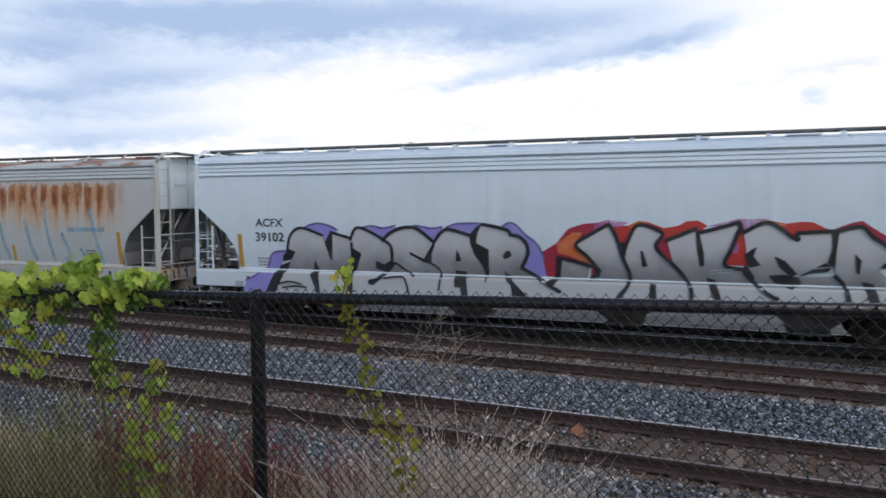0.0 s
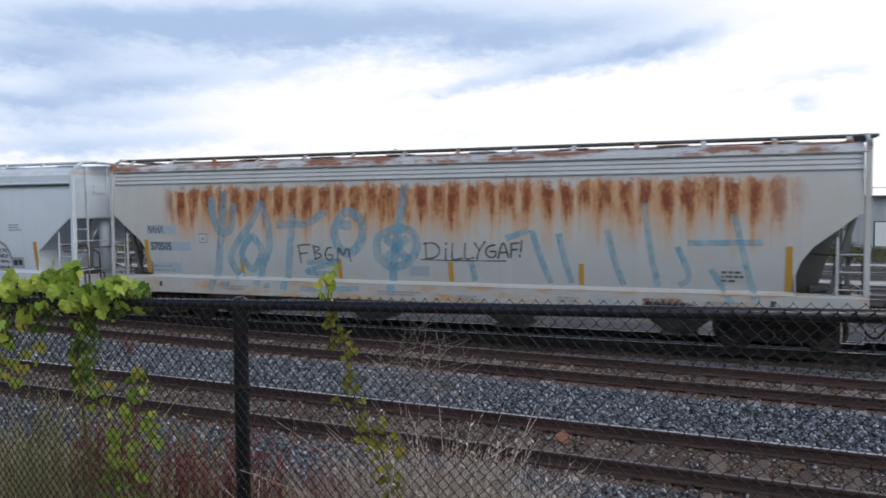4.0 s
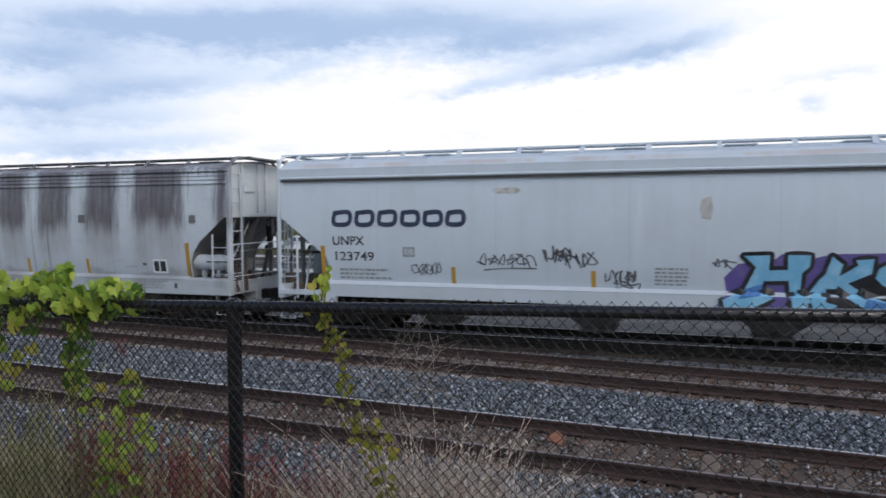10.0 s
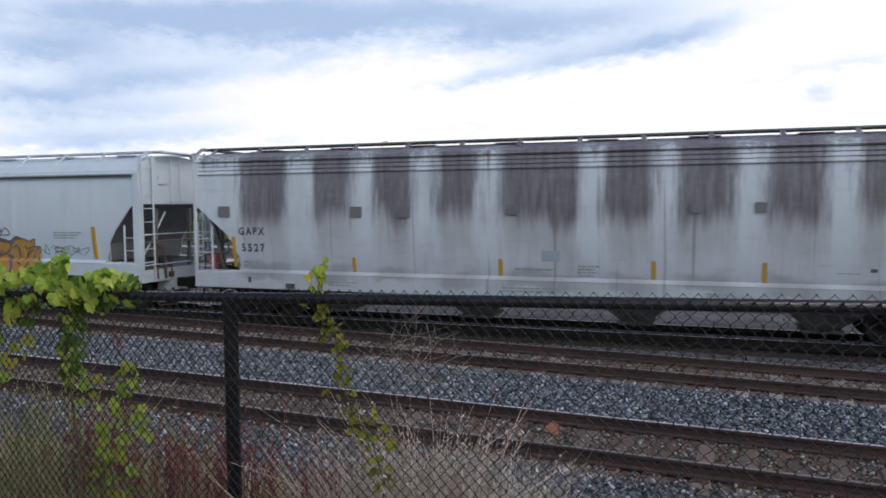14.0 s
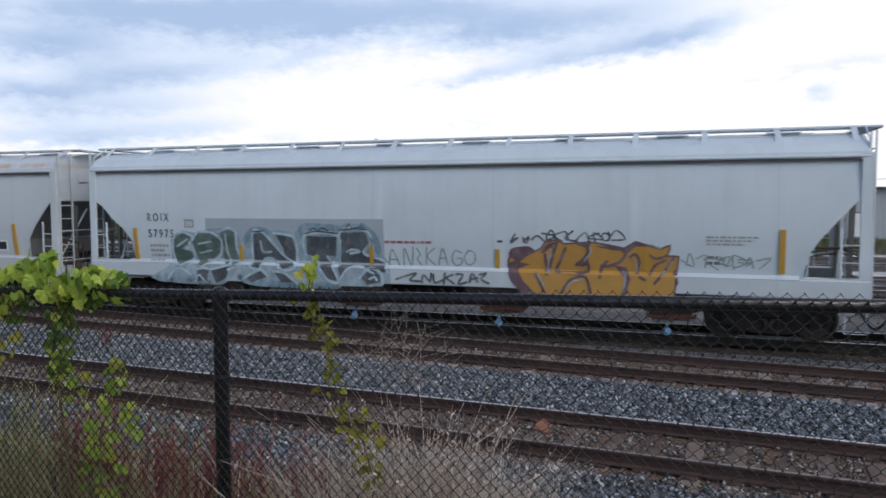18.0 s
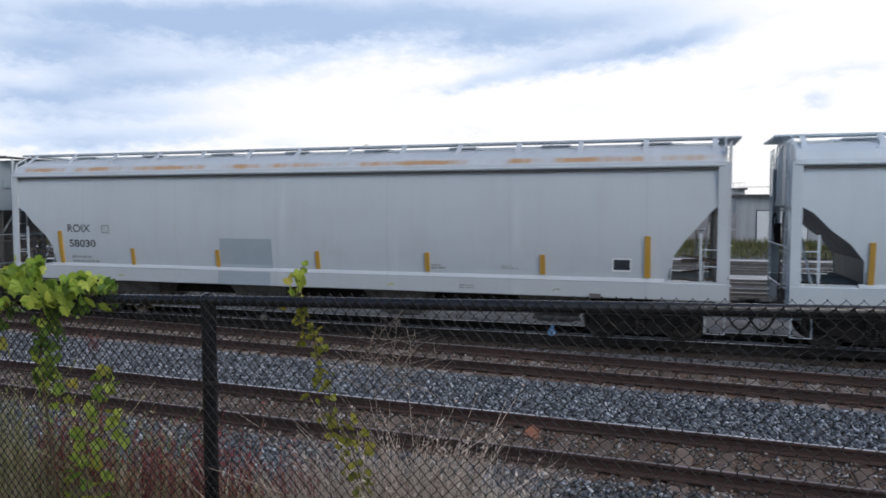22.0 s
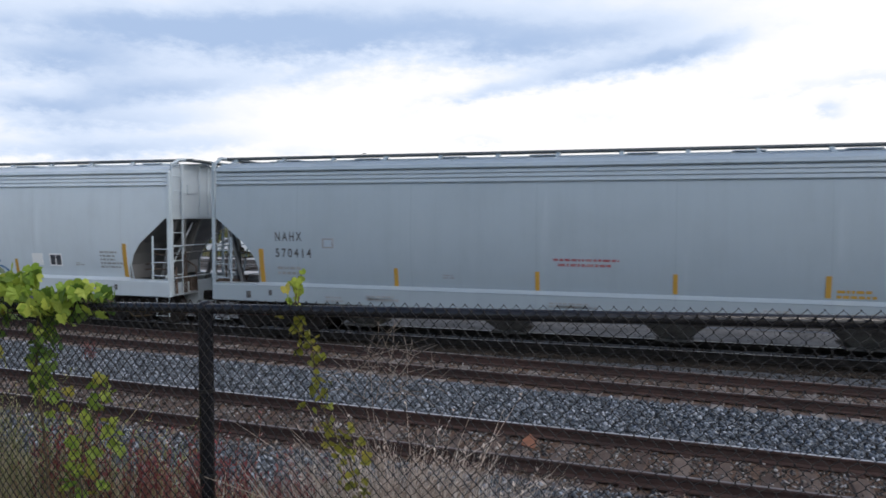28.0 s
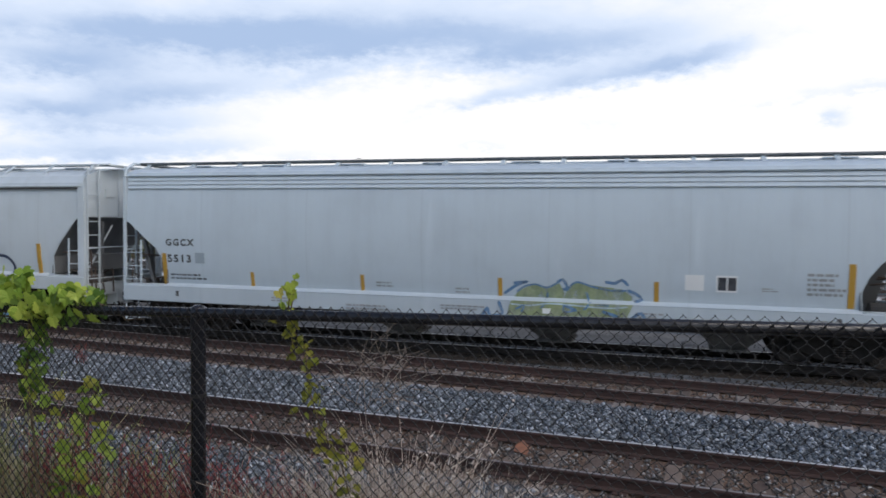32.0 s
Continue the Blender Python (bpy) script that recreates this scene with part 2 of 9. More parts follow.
def yard_ground(name):
    """Fine grey ballast on the level; dry thatch, soil and moss on the bank by the fence."""
    m = surface(name, (0.175, 0.19, 0.213), (0.066, 0.072, 0.082), 0.95, 0, 4, 28, 1.0, distance=0.03)
    nt = m.node_tree
    b = nt.nodes["Principled BSDF"]
    grey = b.inputs["Base Color"].links[0].from_socket
    co = nt.nodes.new("ShaderNodeTexCoord").outputs["Object"]
    s = nt.nodes.new("ShaderNodeSeparateXYZ")
    link(nt, co, s.inputs[0])
    patch = noise_tex(nt, co, 1.6, 5, 0.7)
    fine = noise_tex(nt, co, 22, 4, 0.7)
    d = calc(nt, "ADD", s.outputs[1], calc(nt, "ADD", calc(nt, "MULTIPLY", s.outputs[0], 0.08), calc(nt, "MULTIPLY", calc(nt, "SUBTRACT", patch, 0.5), 2.0)))
    thatch = mixed(nt, ramp(nt, fine, 0.3, 0.7), (0.30, 0.25, 0.18), (0.13, 0.11, 0.075))
    thatch = mixed(nt, ramp(nt, patch, 0.5, 0.7, 0, 0.6), thatch, (0.15, 0.17, 0.06))
    dirt = mixed(nt, ramp(nt, fine, 0.3, 0.7), (0.20, 0.135, 0.10), (0.085, 0.058, 0.045))
    wob = calc(nt, "MULTIPLY", calc(nt, "SUBTRACT", patch, 0.5), 0.8)
    for k, y in ((0.069, 9.20), (0.094, 14.03)):
        q = calc(nt, "ADD", calc(nt, "SUBTRACT", calc(nt, "ADD", s.outputs[1], calc(nt, "MULTIPLY", s.outputs[0], k)), y), wob)
        grey = mixed(nt, calc(nt, "MULTIPLY", ramp(nt, q, -0.5, -0.1), ramp(nt, q, 2.0, 1.5)), grey, dirt)
    link(nt, mixed(nt, ramp(nt, d, 6.4, 5.6), grey, thatch), b.inputs["Base Color"])
    return m


GRAVEL = yard_ground("fine_ballast")
STONES = islands("grey_ballast", [(0.048, 0.055, 0.064), (0.102, 0.117, 0.136), (0.134, 0.153, 0.176), (0.164, 0.186, 0.212), (0.210, 0.236, 0.268), (0.50, 0.54, 0.60)])
STONESP = islands("pale_ballast", [(0.075, 0.073, 0.074), (0.13, 0.128, 0.127), (0.185, 0.183, 0.182), (0.28, 0.276, 0.272)])
STONESG = islands("near_black_ballast", [(0.022, 0.018, 0.015), (0.045, 0.036, 0.030), (0.075, 0.060, 0.050), (0.13, 0.115, 0.10)])
STONESB = islands("dirty_ballast", [(0.043, 0.036, 0.034), (0.090, 0.077, 0.071), (0.142, 0.126, 0.117), (0.195, 0.179, 0.170), (0.25, 0.238, 0.235), (0.45, 0.44, 0.44)])
PIPE = surface("black_coated_pipe", (0.011, 0.012, 0.016), (0.020, 0.021, 0.027), 0.20, 0, 8, 60, 0.03)
VINYL = surface("black_vinyl", (0.015, 0.015, 0.017), (0.028, 0.026, 0.025), 0.55, 0, 8, 60, 0.08)
for dull, level in ((PIPE, 0.38), (VINYL, 0.25), (STEEL, 0.15), (GRAVEL, 0.1), (RAIL, 0.3)):
    dull.node_tree.nodes["Principled BSDF"].inputs["Specular IOR Level"].default_value = level
RUSTY = surface("rusty_brown_fittings", (0.115, 0.085, 0.068), (0.045, 0.034, 0.028), 0.85, 0.1, 5, 40)
KNOB = surface("light_blue_cap", (0.22, 0.42, 0.66), (0.16, 0.30, 0.50), 0.5, 0, 6, 40)
GRATING = surface("dark_galvanised_grating", (0.16, 0.18, 0.19), (0.09, 0.10, 0.105), 0.6, 0.3, 3, 40, stretch=(0.3, 1, 1))
YELLOW = flat_paint("reflective_yellow_tape", (0.42, 0.245, 0.035), 0.5, 0.3, (0.30, 0.19, 0.06))
BLACK = flat_paint("black_stencil_paint", (0.03, 0.032, 0.036), 0.6, 0.2)
GREYPATCH = flat_paint("grey_patch_paint", (0.29, 0.345, 0.395), 0.6, 0.1)


# ---------------------------------------------------------------- mesh helpers
class Build:
    """Collects simple solids into one mesh."""

    def __init__(self):
        self.v, self.f = [], []

    def add(self, verts, faces):
        n = len(self.v)
        self.v += [tuple(p) for p in verts]
        self.f += [tuple(i + n for i in q) for q in faces]
        return self

    def box(self, x0, x1, y0, y1, z0, z1, c=0.0):
        """A box; with c, its four long edges along x are cut off by c."""
        if not c:
            vs = [(x, y, z) for x in (x0, x1) for y in (y0, y1) for z in (z0, z1)]
            return self.add(vs, [(0, 1, 3, 2), (4, 6, 7, 5), (0, 4, 5, 1), (2, 3, 7, 6), (0, 2, 6, 4), (1, 5, 7, 3)])
        ring = [(y0 + c, z0), (y1 - c, z0), (y1, z0 + c), (y1, z1 - c), (y1 - c, z1), (y0 + c, z1), (y0, z1 - c), (y0, z0 + c)]
        return self.loft([[(x, y, z) for y, z in ring] for x in (x0, x1)])

    def loft(self, rings, closed=True):
        """Joins rings of equal length; caps both ends when closed."""
        n = len(rings[0])
        base = len(self.v)
        for r in rings:
            self.v += [tuple(p) for p in r]
        for i in range(len(rings) - 1):
            for j in range(n):
                a, b = base + i * n + j, base + i * n + (j + 1) % n
                self.f.append((a, b, b + n, a + n))
        if closed:
            self.f.append(tuple(base + j for j in reversed(range(n))))
            self.f.append(tuple(base + (len(rings) - 1) * n + j for j in range(n)))
        return self

    def tube(self, points, r, n=8):
        """A round bar along a line of points; r a number or one per point."""
        pts = [Vector(p) for p in points]
        rings = []
        for i, p in enumerate(pts):
            d = (pts[min(i + 1, len(pts) - 1)] - pts[max(i - 1, 0)]).normalized()
            a = d.cross(Vector((0, 0, 1)) if abs(d.z) < 0.9 else Vector((1, 0, 0))).normalized()
            b = d.cross(a)
            rr = r[i] if isinstance(r, (list, tuple)) else r
            rings.append([p + (a * math.cos(k * math.tau / n) + b * math.sin(k * math.tau / n)) * rr for k in range(n)])
        return self.loft(rings)

    def plate(self, outline, y0, y1):
        """A plate cut to an outline in x and z, between y0 and y1."""
        return self.loft([[(x, y, z) for x, z in outline] for y in (y0, y1)])

    def mesh(self, name, material, smooth=False):
        me = bpy.data.meshes.new(name)
        me.from_pydata(self.v, [], self.f)
        bm = bmesh.new()
        bm.from_mesh(me)
        bmesh.ops.recalc_face_normals(bm, faces=bm.faces)
        bm.to_mesh(me)
        bm.free()
        me.materials.append(material)
        if smooth:
            me.polygons.foreach_set("use_smooth", [True] * len(me.polygons))
        return me


def part(name, b, material, parent, label="", smooth=False):
    """One mesh object under a thing or a part. b: a Build or a ready mesh."""
    ob = new(name, b.mesh(name, material, smooth) if isinstance(b, Build) else b)
    ob.parent = parent
    return tagged(ob, label) if label else ob


def thing(name, label, category, group="", kind="", at=None):
    ob = new(name)
    ob.empty_display_size = 0.2
    if at is not None:
        ob.matrix_basis = at
    return tagged(ob, label, category, group, kind)


def solid(name, b, material, label, category="", kind="", smooth=False):
    return tagged(new(name, b.mesh(name, material, smooth)), label, category, "", kind)


# ---------------------------------------------------------------- ground, tracks
TIETOP = -0.185


def line_one(x):
    return 9.20 - 0.069 * x


def line_two(x):
    return 14.03 - 0.094 * x


TRAINY, TRAINZ = 18.29, 0.086


def ground_z(x, y):
    """Height of the ground: a bank at the fence, a yard on the level."""
    d = y + 0.08 * x
    if d < 1.5:
        return 1.45
    if d < 3.6:
        return 1.45 - 0.78 * (d - 1.5) / 2.1
    if d < 6.6:
        s = (d - 3.6) / 3.0
        return 0.67 - 0.875 * s * s * (3 - 2 * s)
    return -0.205


def make_ground():
    xs = [-3000, -600, -200, -90] + [-60 + 1.5 * i for i in range(60)] + [60, 200, 600, 3000]
    ys = [-3000, -300, -40, -5] + [0.5 * i for i in range(30)] + [16 + 2 * i for i in range(20)] + [70, 120, 300, 900, 3000]
    vs = [(x, y, ground_z(x, y) + (0.03 * noise.noise((x * 0.7, y * 0.7, 0)) if abs(x) < 60 and -5 < y < 20 else 0)) for y in ys for x in xs]
    n = len(xs)
    fs = [(j * n + i, j * n + i + 1, (j + 1) * n + i + 1, (j + 1) * n + i) for j in range(len(ys) - 1) for i in range(n - 1)]
    return solid("ground", Build().add(vs, fs), GRAVEL, "grey gravel railway yard ground with a low bank", "ground", "structure", True)


def rail_ring(w=1.0):
    """The section of a flat-bottomed rail, head at height 0."""
    half = [(0.066, -0.172), (0.066, -0.160), (0.012, -0.138), (0.010, -0.048), (0.034, -0.038), (0.036, -0.010), (0.028, 0.0)]
    return [(-y, z) for y, z in half] + [(y, z) for y, z in reversed(half)]


def make_track(name, y_at, x0, x1, z, top, label, pieces=True, step=0.53, side=None, wood=None):
    """Two rails on ties. y_at(x) is the line of the near rail."""
    th = thing(name, label, "railway track", "", "structure")
    slope = y_at(1) - y_at(0)
    for off in (0.0, 1.505):
        b = Build()
        b.loft([[(x, y_at(x) + off + dy, z + dz) for dy, dz in rail_ring()] for x in (x0, x1)])
        rail = part("rail", b, side or RAIL, th)
        h = Build()
        h.loft([[(x, y_at(x) + off + dy, z + dz) for dy, dz in ((-0.027, 0.001), (0.027, 0.001), (0.024, 0.004), (-0.024, 0.004))] for x in (x0, x1)])
        part("rail_head", h, top if off or top is not RAILTOP or not pieces else RAILDULL, rail, "worn bright running surface")
    rnd = random.Random(len(name))
    tb = Build()
    tb.loft([[(x, y, TIETOP + dz) for x, dz in ((-0.115, -0.16), (0.115, -0.16), (0.115, -0.015), (0.10, 0.0), (-0.10, 0.0), (-0.115, -0.015))] for y in (-1.28, 1.28)])
    plate = Build()
    for s in (-0.7525, 0.7525):
        plate.box(-0.09, 0.09, s - 0.17, s + 0.17, TIETOP, TIETOP + 0.016)
    tie_me, plate_me = tb.mesh("tie", wood or TIE), plate.mesh("tie_plate", RAIL)
    x = x0 + 0.3
    while pieces and x < x1:
        t = part("tie", tie_me, TIE, th)
        t.matrix_basis = pose(x + rnd.uniform(-0.03, 0.03), y_at(x) + 0.7525 + rnd.uniform(-0.05, 0.05), z + rnd.uniform(-0.012, 0.006), 0, 0, math.degrees(math.atan(slope)) + rnd.uniform(-1.2, 1.2))
        p = part("tie_plate", plate_me, RAIL, t)
        x += step
    return th


def stones(name, count, x0, x1, band, size, material, label, seed, keep=None, sink=0.0):
    """Loose ballast as many small eight-sided stones, lying on the ground. band(x) gives the y range."""
    rng = np.random.default_rng(seed)
    base = np.array([(1, 0, 0), (-1, 0, 0), (0, 1, 0), (0, -1, 0), (0, 0, 1), (0, 0, -1)], float)
    tri = np.array([(0, 2, 4), (2, 1, 4), (1, 3, 4), (3, 0, 4), (2, 0, 5), (1, 2, 5), (3, 1, 5), (0, 3, 5)])
    xs = rng.uniform(x0, x1, count)
    lo, hi = band(xs)
    ys = lo + (hi - lo) * rng.uniform(0, 1, count)
    if keep is not None:
        k = keep(xs, ys, rng)
        xs, ys = xs[k], ys[k]
    n = len(xs)
    r = rng.uniform(size * 0.5, size * 1.15, n)
    v = base[None] * r[:, None, None] * rng.uniform(0.65, 1.2, (n, 6, 1)) + rng.normal(0, size * 0.18, (n, 6, 3))
    a = rng.uniform(0, math.tau, n)
    ca, sa = np.cos(a)[:, None], np.sin(a)[:, None]
    vx, vy = v[..., 0] * ca - v[..., 1] * sa, v[..., 0] * sa + v[..., 1] * ca
    gz = np.array([ground_z(px, py) for px, py in zip(xs, ys)])
    v = np.stack([vx + xs[:, None], vy + ys[:, None], v[..., 2] * 0.75 + (gz + rng.uniform(0.0, 0.055, n) - sink)[:, None]], -1)
    f = tri[None] + (np.arange(n) * 6)[:, None, None]
    me = bpy.data.meshes.new(name)
    me.vertices.add(n * 6)
    me.vertices.foreach_set("co", v.reshape(-1))
    me.loops.add(n * 24)
    me.loops.foreach_set("vertex_index", f.reshape(-1).astype(np.int32))
    me.polygons.add(n * 8)
    me.polygons.foreach_set("loop_start", np.arange(0, n * 24, 3, dtype=np.int32))
    me.polygons.foreach_set("loop_total", np.full(n * 8, 3, dtype=np.int32))
    me.update(calc_edges=True)
    me.validate()
    me.materials.append(material)
    return tagged(new(name, me), label, "ballast", "", "stuff")


make_ground()
make_track("track_near", line_one, -42, 16, 0.0, RAILTOP, "rusty little-used railway track on weathered wooden ties")
make_track("track_middle", line_two, -37, 16, 0.0, RAILDULL, "rusty railway siding on wooden ties beside the train", wood=PALETIE)
# rail sides in near-black truck steel: the shade under the wagons put into colour
make_track("track_train", lambda x: TRAINY - 0.7525, -180, 160, TRAINZ, RAILTOP, "busy railway track under the hopper train", pieces=False, side=STEEL)


def between_one_two(xs):
    return 9.20 - 0.069 * xs + 1.62, 14.03 - 0.094 * xs - 0.56


def inside_one(xs):
    return 9.20 - 0.069 * xs - 0.75, 9.20 - 0.069 * xs + 1.45


def inside_two(xs):
    return 14.03 - 0.094 * xs + 0.12, 14.03 - 0.094 * xs + 1.40


def before_one(xs):
    return 5.4 - 0.08 * xs, 9.20 - 0.069 * xs - 0.35


def two_to_train(xs):
    return 14.03 - 0.094 * xs + 1.60, np.full_like(xs, 20.5)


def beyond(xs):
    return np.full_like(xs, 20.5), np.full_like(xs, 27.0)


def off_ties(xs, rng, x0, share):
    """Stones lie in the cribs between the ties; a share of them on the ties."""
    away = np.abs((xs - x0 - 0.3 + 0.265) % 0.53 - 0.265)
    return (away > 0.14) | (rng.uniform(0, 1, len(xs)) < share)


def rail_free(xs, ys, rng):
    free = (np.abs(ys - line_one(xs)) > 0.09) & (np.abs(ys - line_one(xs) - 1.505) > 0.09)
    return free & off_ties(xs, rng, -42, 0.36)


def siding_free(xs, ys, rng):
    return off_ties(xs, rng, -37, 0.75)


def make_scrap():
    """A flat bit of orange-rusted plate lying between the near rails."""
    b = Build()
    b.plate([(-0.10, -0.09), (0.09, -0.12), (0.12, 0.03), (0.00, 0.13), (-0.09, 0.02)], -0.008, 0.008)
    ob = solid("rusty_plate", b, ORANGERUST, "flat orange-rusted scrap plate lying in the ballast", "scrap metal")
    ob.matrix_basis = pose(-1.89, 10.32, -0.09, -55, 8, 10)
    return ob


ORANGERUST = surface("orange_rust", (0.24, 0.10, 0.058), (0.13, 0.066, 0.044), 0.9, 0, 8, 40)
make_scrap()
stones("ballast_heap", 36000, -24, 9, between_one_two, 0.045, STONES, "coarse grey crushed-stone ballast between the tracks", 1)
stones("ballast_dirty", 19000, -24, 9, inside_one, 0.034, STONESB, "dirty brown ballast between the near rails", 2, rail_free, 0.012)
stones("ballast_siding", 8500, -24, 9, inside_two, 0.034, STONESB, "brownish ballast between the siding rails", 3, siding_free, 0.03)
stones("ballast_front", 19000, -20, 9, before_one, 0.046, STONES, "grey ballast shoulder before the near track", 4)
stones("ballast_train", 9000, -26, 9, two_to_train, 0.036, STONESG, "near-black ballast under the train", 5)
stones("ballast_far", 7000, -34, 12, beyond, 0.035, STONESP, "pale ballast beyond the train", 6)


# ---------------------------------------------------------------- the train
CUT = {  # outline of the hopper end, from the end post inwards: distance, height
    "curve": [(0.06, 3.10), (0.60, 2.66), (0.95, 2.38), (1.17, 2.08), (1.28, 1.78), (1.25, 1.40)],
    "angle": [(0.06, 3.03), (0.72, 2.52), (1.36, 2.02), (1.38, 1.80), (1.38, 1.60), (1.38, 1.38)],
    "round": [(0.06, 3.22), (0.40, 2.88), (0.72, 2.54), (1.10, 2.24), (1.36, 1.90), (1.38, 1.42)],
    "small": [(0.06, 3.22), (0.26, 2.97), (0.50, 2.68), (0.84, 2.28), (1.08, 1.92), (1.12, 1.42)],
}
ROOF = {  # half section of the roof, from the side's top edge to the middle: half width, height
    "ribs": [(1.590, 4.30), (1.545, 4.38), (1.36, 4.47), (1.00, 4.545), (0.50, 4.58), (0.0, 4.59)],
    "eaves": [(1.645, 4.06), (1.625, 4.13), (1.46, 4.32), (1.10, 4.48), (0.50, 4.57), (0.0, 4.59)],
    "chord": [(1.640, 4.06), (1.640, 4.27), (1.40, 4.44), (1.00, 4.54), (0.50, 4.58), (0.0, 4.59)],
}
HALF = 1.60


def side_y(z):
    """Half width of the side sheet at height z: a slight belly."""
    u = (z - 1.38) / 2.9
    return HALF - (0.155 if u < 0.5 else 0.11) * (2 * u - 1) ** 2 + 0.03


def side_sheet(L, cutl, cutr, top, s, lift):
    """One side of the body: a slightly bellied sheet with the hopper ends cut away."""
    h = L / 2

    def reach(cut, z):
        pts = [(d, q + (lift if k else 0)) for k, (d, q) in enumerate(CUT[cut])][::-1]
        if z <= pts[0][1]:
            return pts[0][0]
        for (d0, z0), (d1, z1) in zip(pts, pts[1:]):
            if z <= z1:
                return d0 + (d1 - d0) * (z - z0) / (z1 - z0)
        return 0.06

    zs = sorted({1.385 + lift, *[q + (lift if k else 0) for k, (d, q) in enumerate(CUT[cutl])], *[q + (lift if k else 0) for k, (d, q) in enumerate(CUT[cutr])], 3.3, 3.5, 3.7, 3.9, top})
    zs = [z for z in zs if 1.385 + lift <= z <= top]
    b = Build()
    n = 9
    for y_in in (0.0, 0.02):
        vs = []
        for z in zs:
            l, r = -h + reach(cutl, z), h - reach(cutr, z)
            vs += [(l + (r - l) * k / (n - 1), s * (side_y(z) - y_in), z) for k in range(n)]
        b.add(vs, [(i * n + k, i * n + k + 1, (i + 1) * n + k + 1, (i + 1) * n + k) for i in range(len(zs) - 1) for k in range(n - 1)])
    return b


def ladder(b, x0, x1, y, z0, z1, step=0.38, r=0.014):
    """Two flat stiles and round rungs, in the plane of y."""
    for x in (x0, x1):
        b.box(x - 0.025, x + 0.025, y - 0.012, y + 0.012, z0, z1)
    z = z0 + 0.2
    while z < z1 - 0.05:
        b.tube([(x0, y, z), (x1, y, z)], r, 6)
        z += step
    return b


def make_truck(car, x, wheels):
    """A two-axle freight truck under the wagon: cast side frames, bolster, springs, wheelsets."""
    h = Build()
    h.box(-0.20, 0.20, -1.15, 1.15, 0.50, 0.74, 0.05)
    truck = part("truck", h, STEEL, car, "black cast-steel freight truck")
    truck.location = (x, 0, TRAINZ)
    for s in (-1, 1):
        f = Build()
        y = s * 0.99
        top = [(-1.10, 0.56), (-0.98, 0.66), (-0.72, 0.66), (-0.50, 0.80), (0.50, 0.80), (0.72, 0.66), (0.98, 0.66), (1.10, 0.56)]
        bot = [(1.08, 0.36), (0.80, 0.38), (0.52, 0.22), (0.30, 0.17), (-0.30, 0.17), (-0.52, 0.22), (-0.80, 0.38), (-1.08, 0.36)]
        f.plate(top + bot, y - 0.06, y + 0.06)
        for dx in (-0.86, 0.86):
            f.tube([(dx, y - 0.1, 0.457), (dx, y + s * 0.16, 0.457)], 0.13, 12)
        part("side_frame", f, STEEL, truck)
        sp = Build()
        for dx in (-0.13, 0.0, 0.13):
            for k in range(5):
                sp.tube([(dx, y + s * 0.065, 0.26 + 0.05 * k), (dx, y + s * 0.065, 0.285 + 0.05 * k)], 0.055, 8)
        part("spring_nest", sp, WHEEL, truck)
    for dx in (-0.89, 0.89):
        w = Build()
        w.tube([(0, -1.05, 0), (0, 1.05, 0)], 0.075, 10)
        for s in (-1, 1):
            prof = [(s * 0.66, 0.485), (s * 0.70, 0.485), (s * 0.715, 0.457), (s * 0.82, 0.450), (s * 0.82, 0.40), (s * 0.78, 0.36), (s * 0.76, 0.16), (s * 0.83, 0.12)]
            n = 24
            w.loft([[(r * math.cos(k * math.tau / n), y, r * math.sin(k * math.tau / n)) for k in range(n)] for y, r in prof])
        ws = part("wheelset", w, WHEEL, truck, "steel wheels on an axle")
        ws.location = (dx, 0, 0.457)
        wheels.append(ws)
    return truck


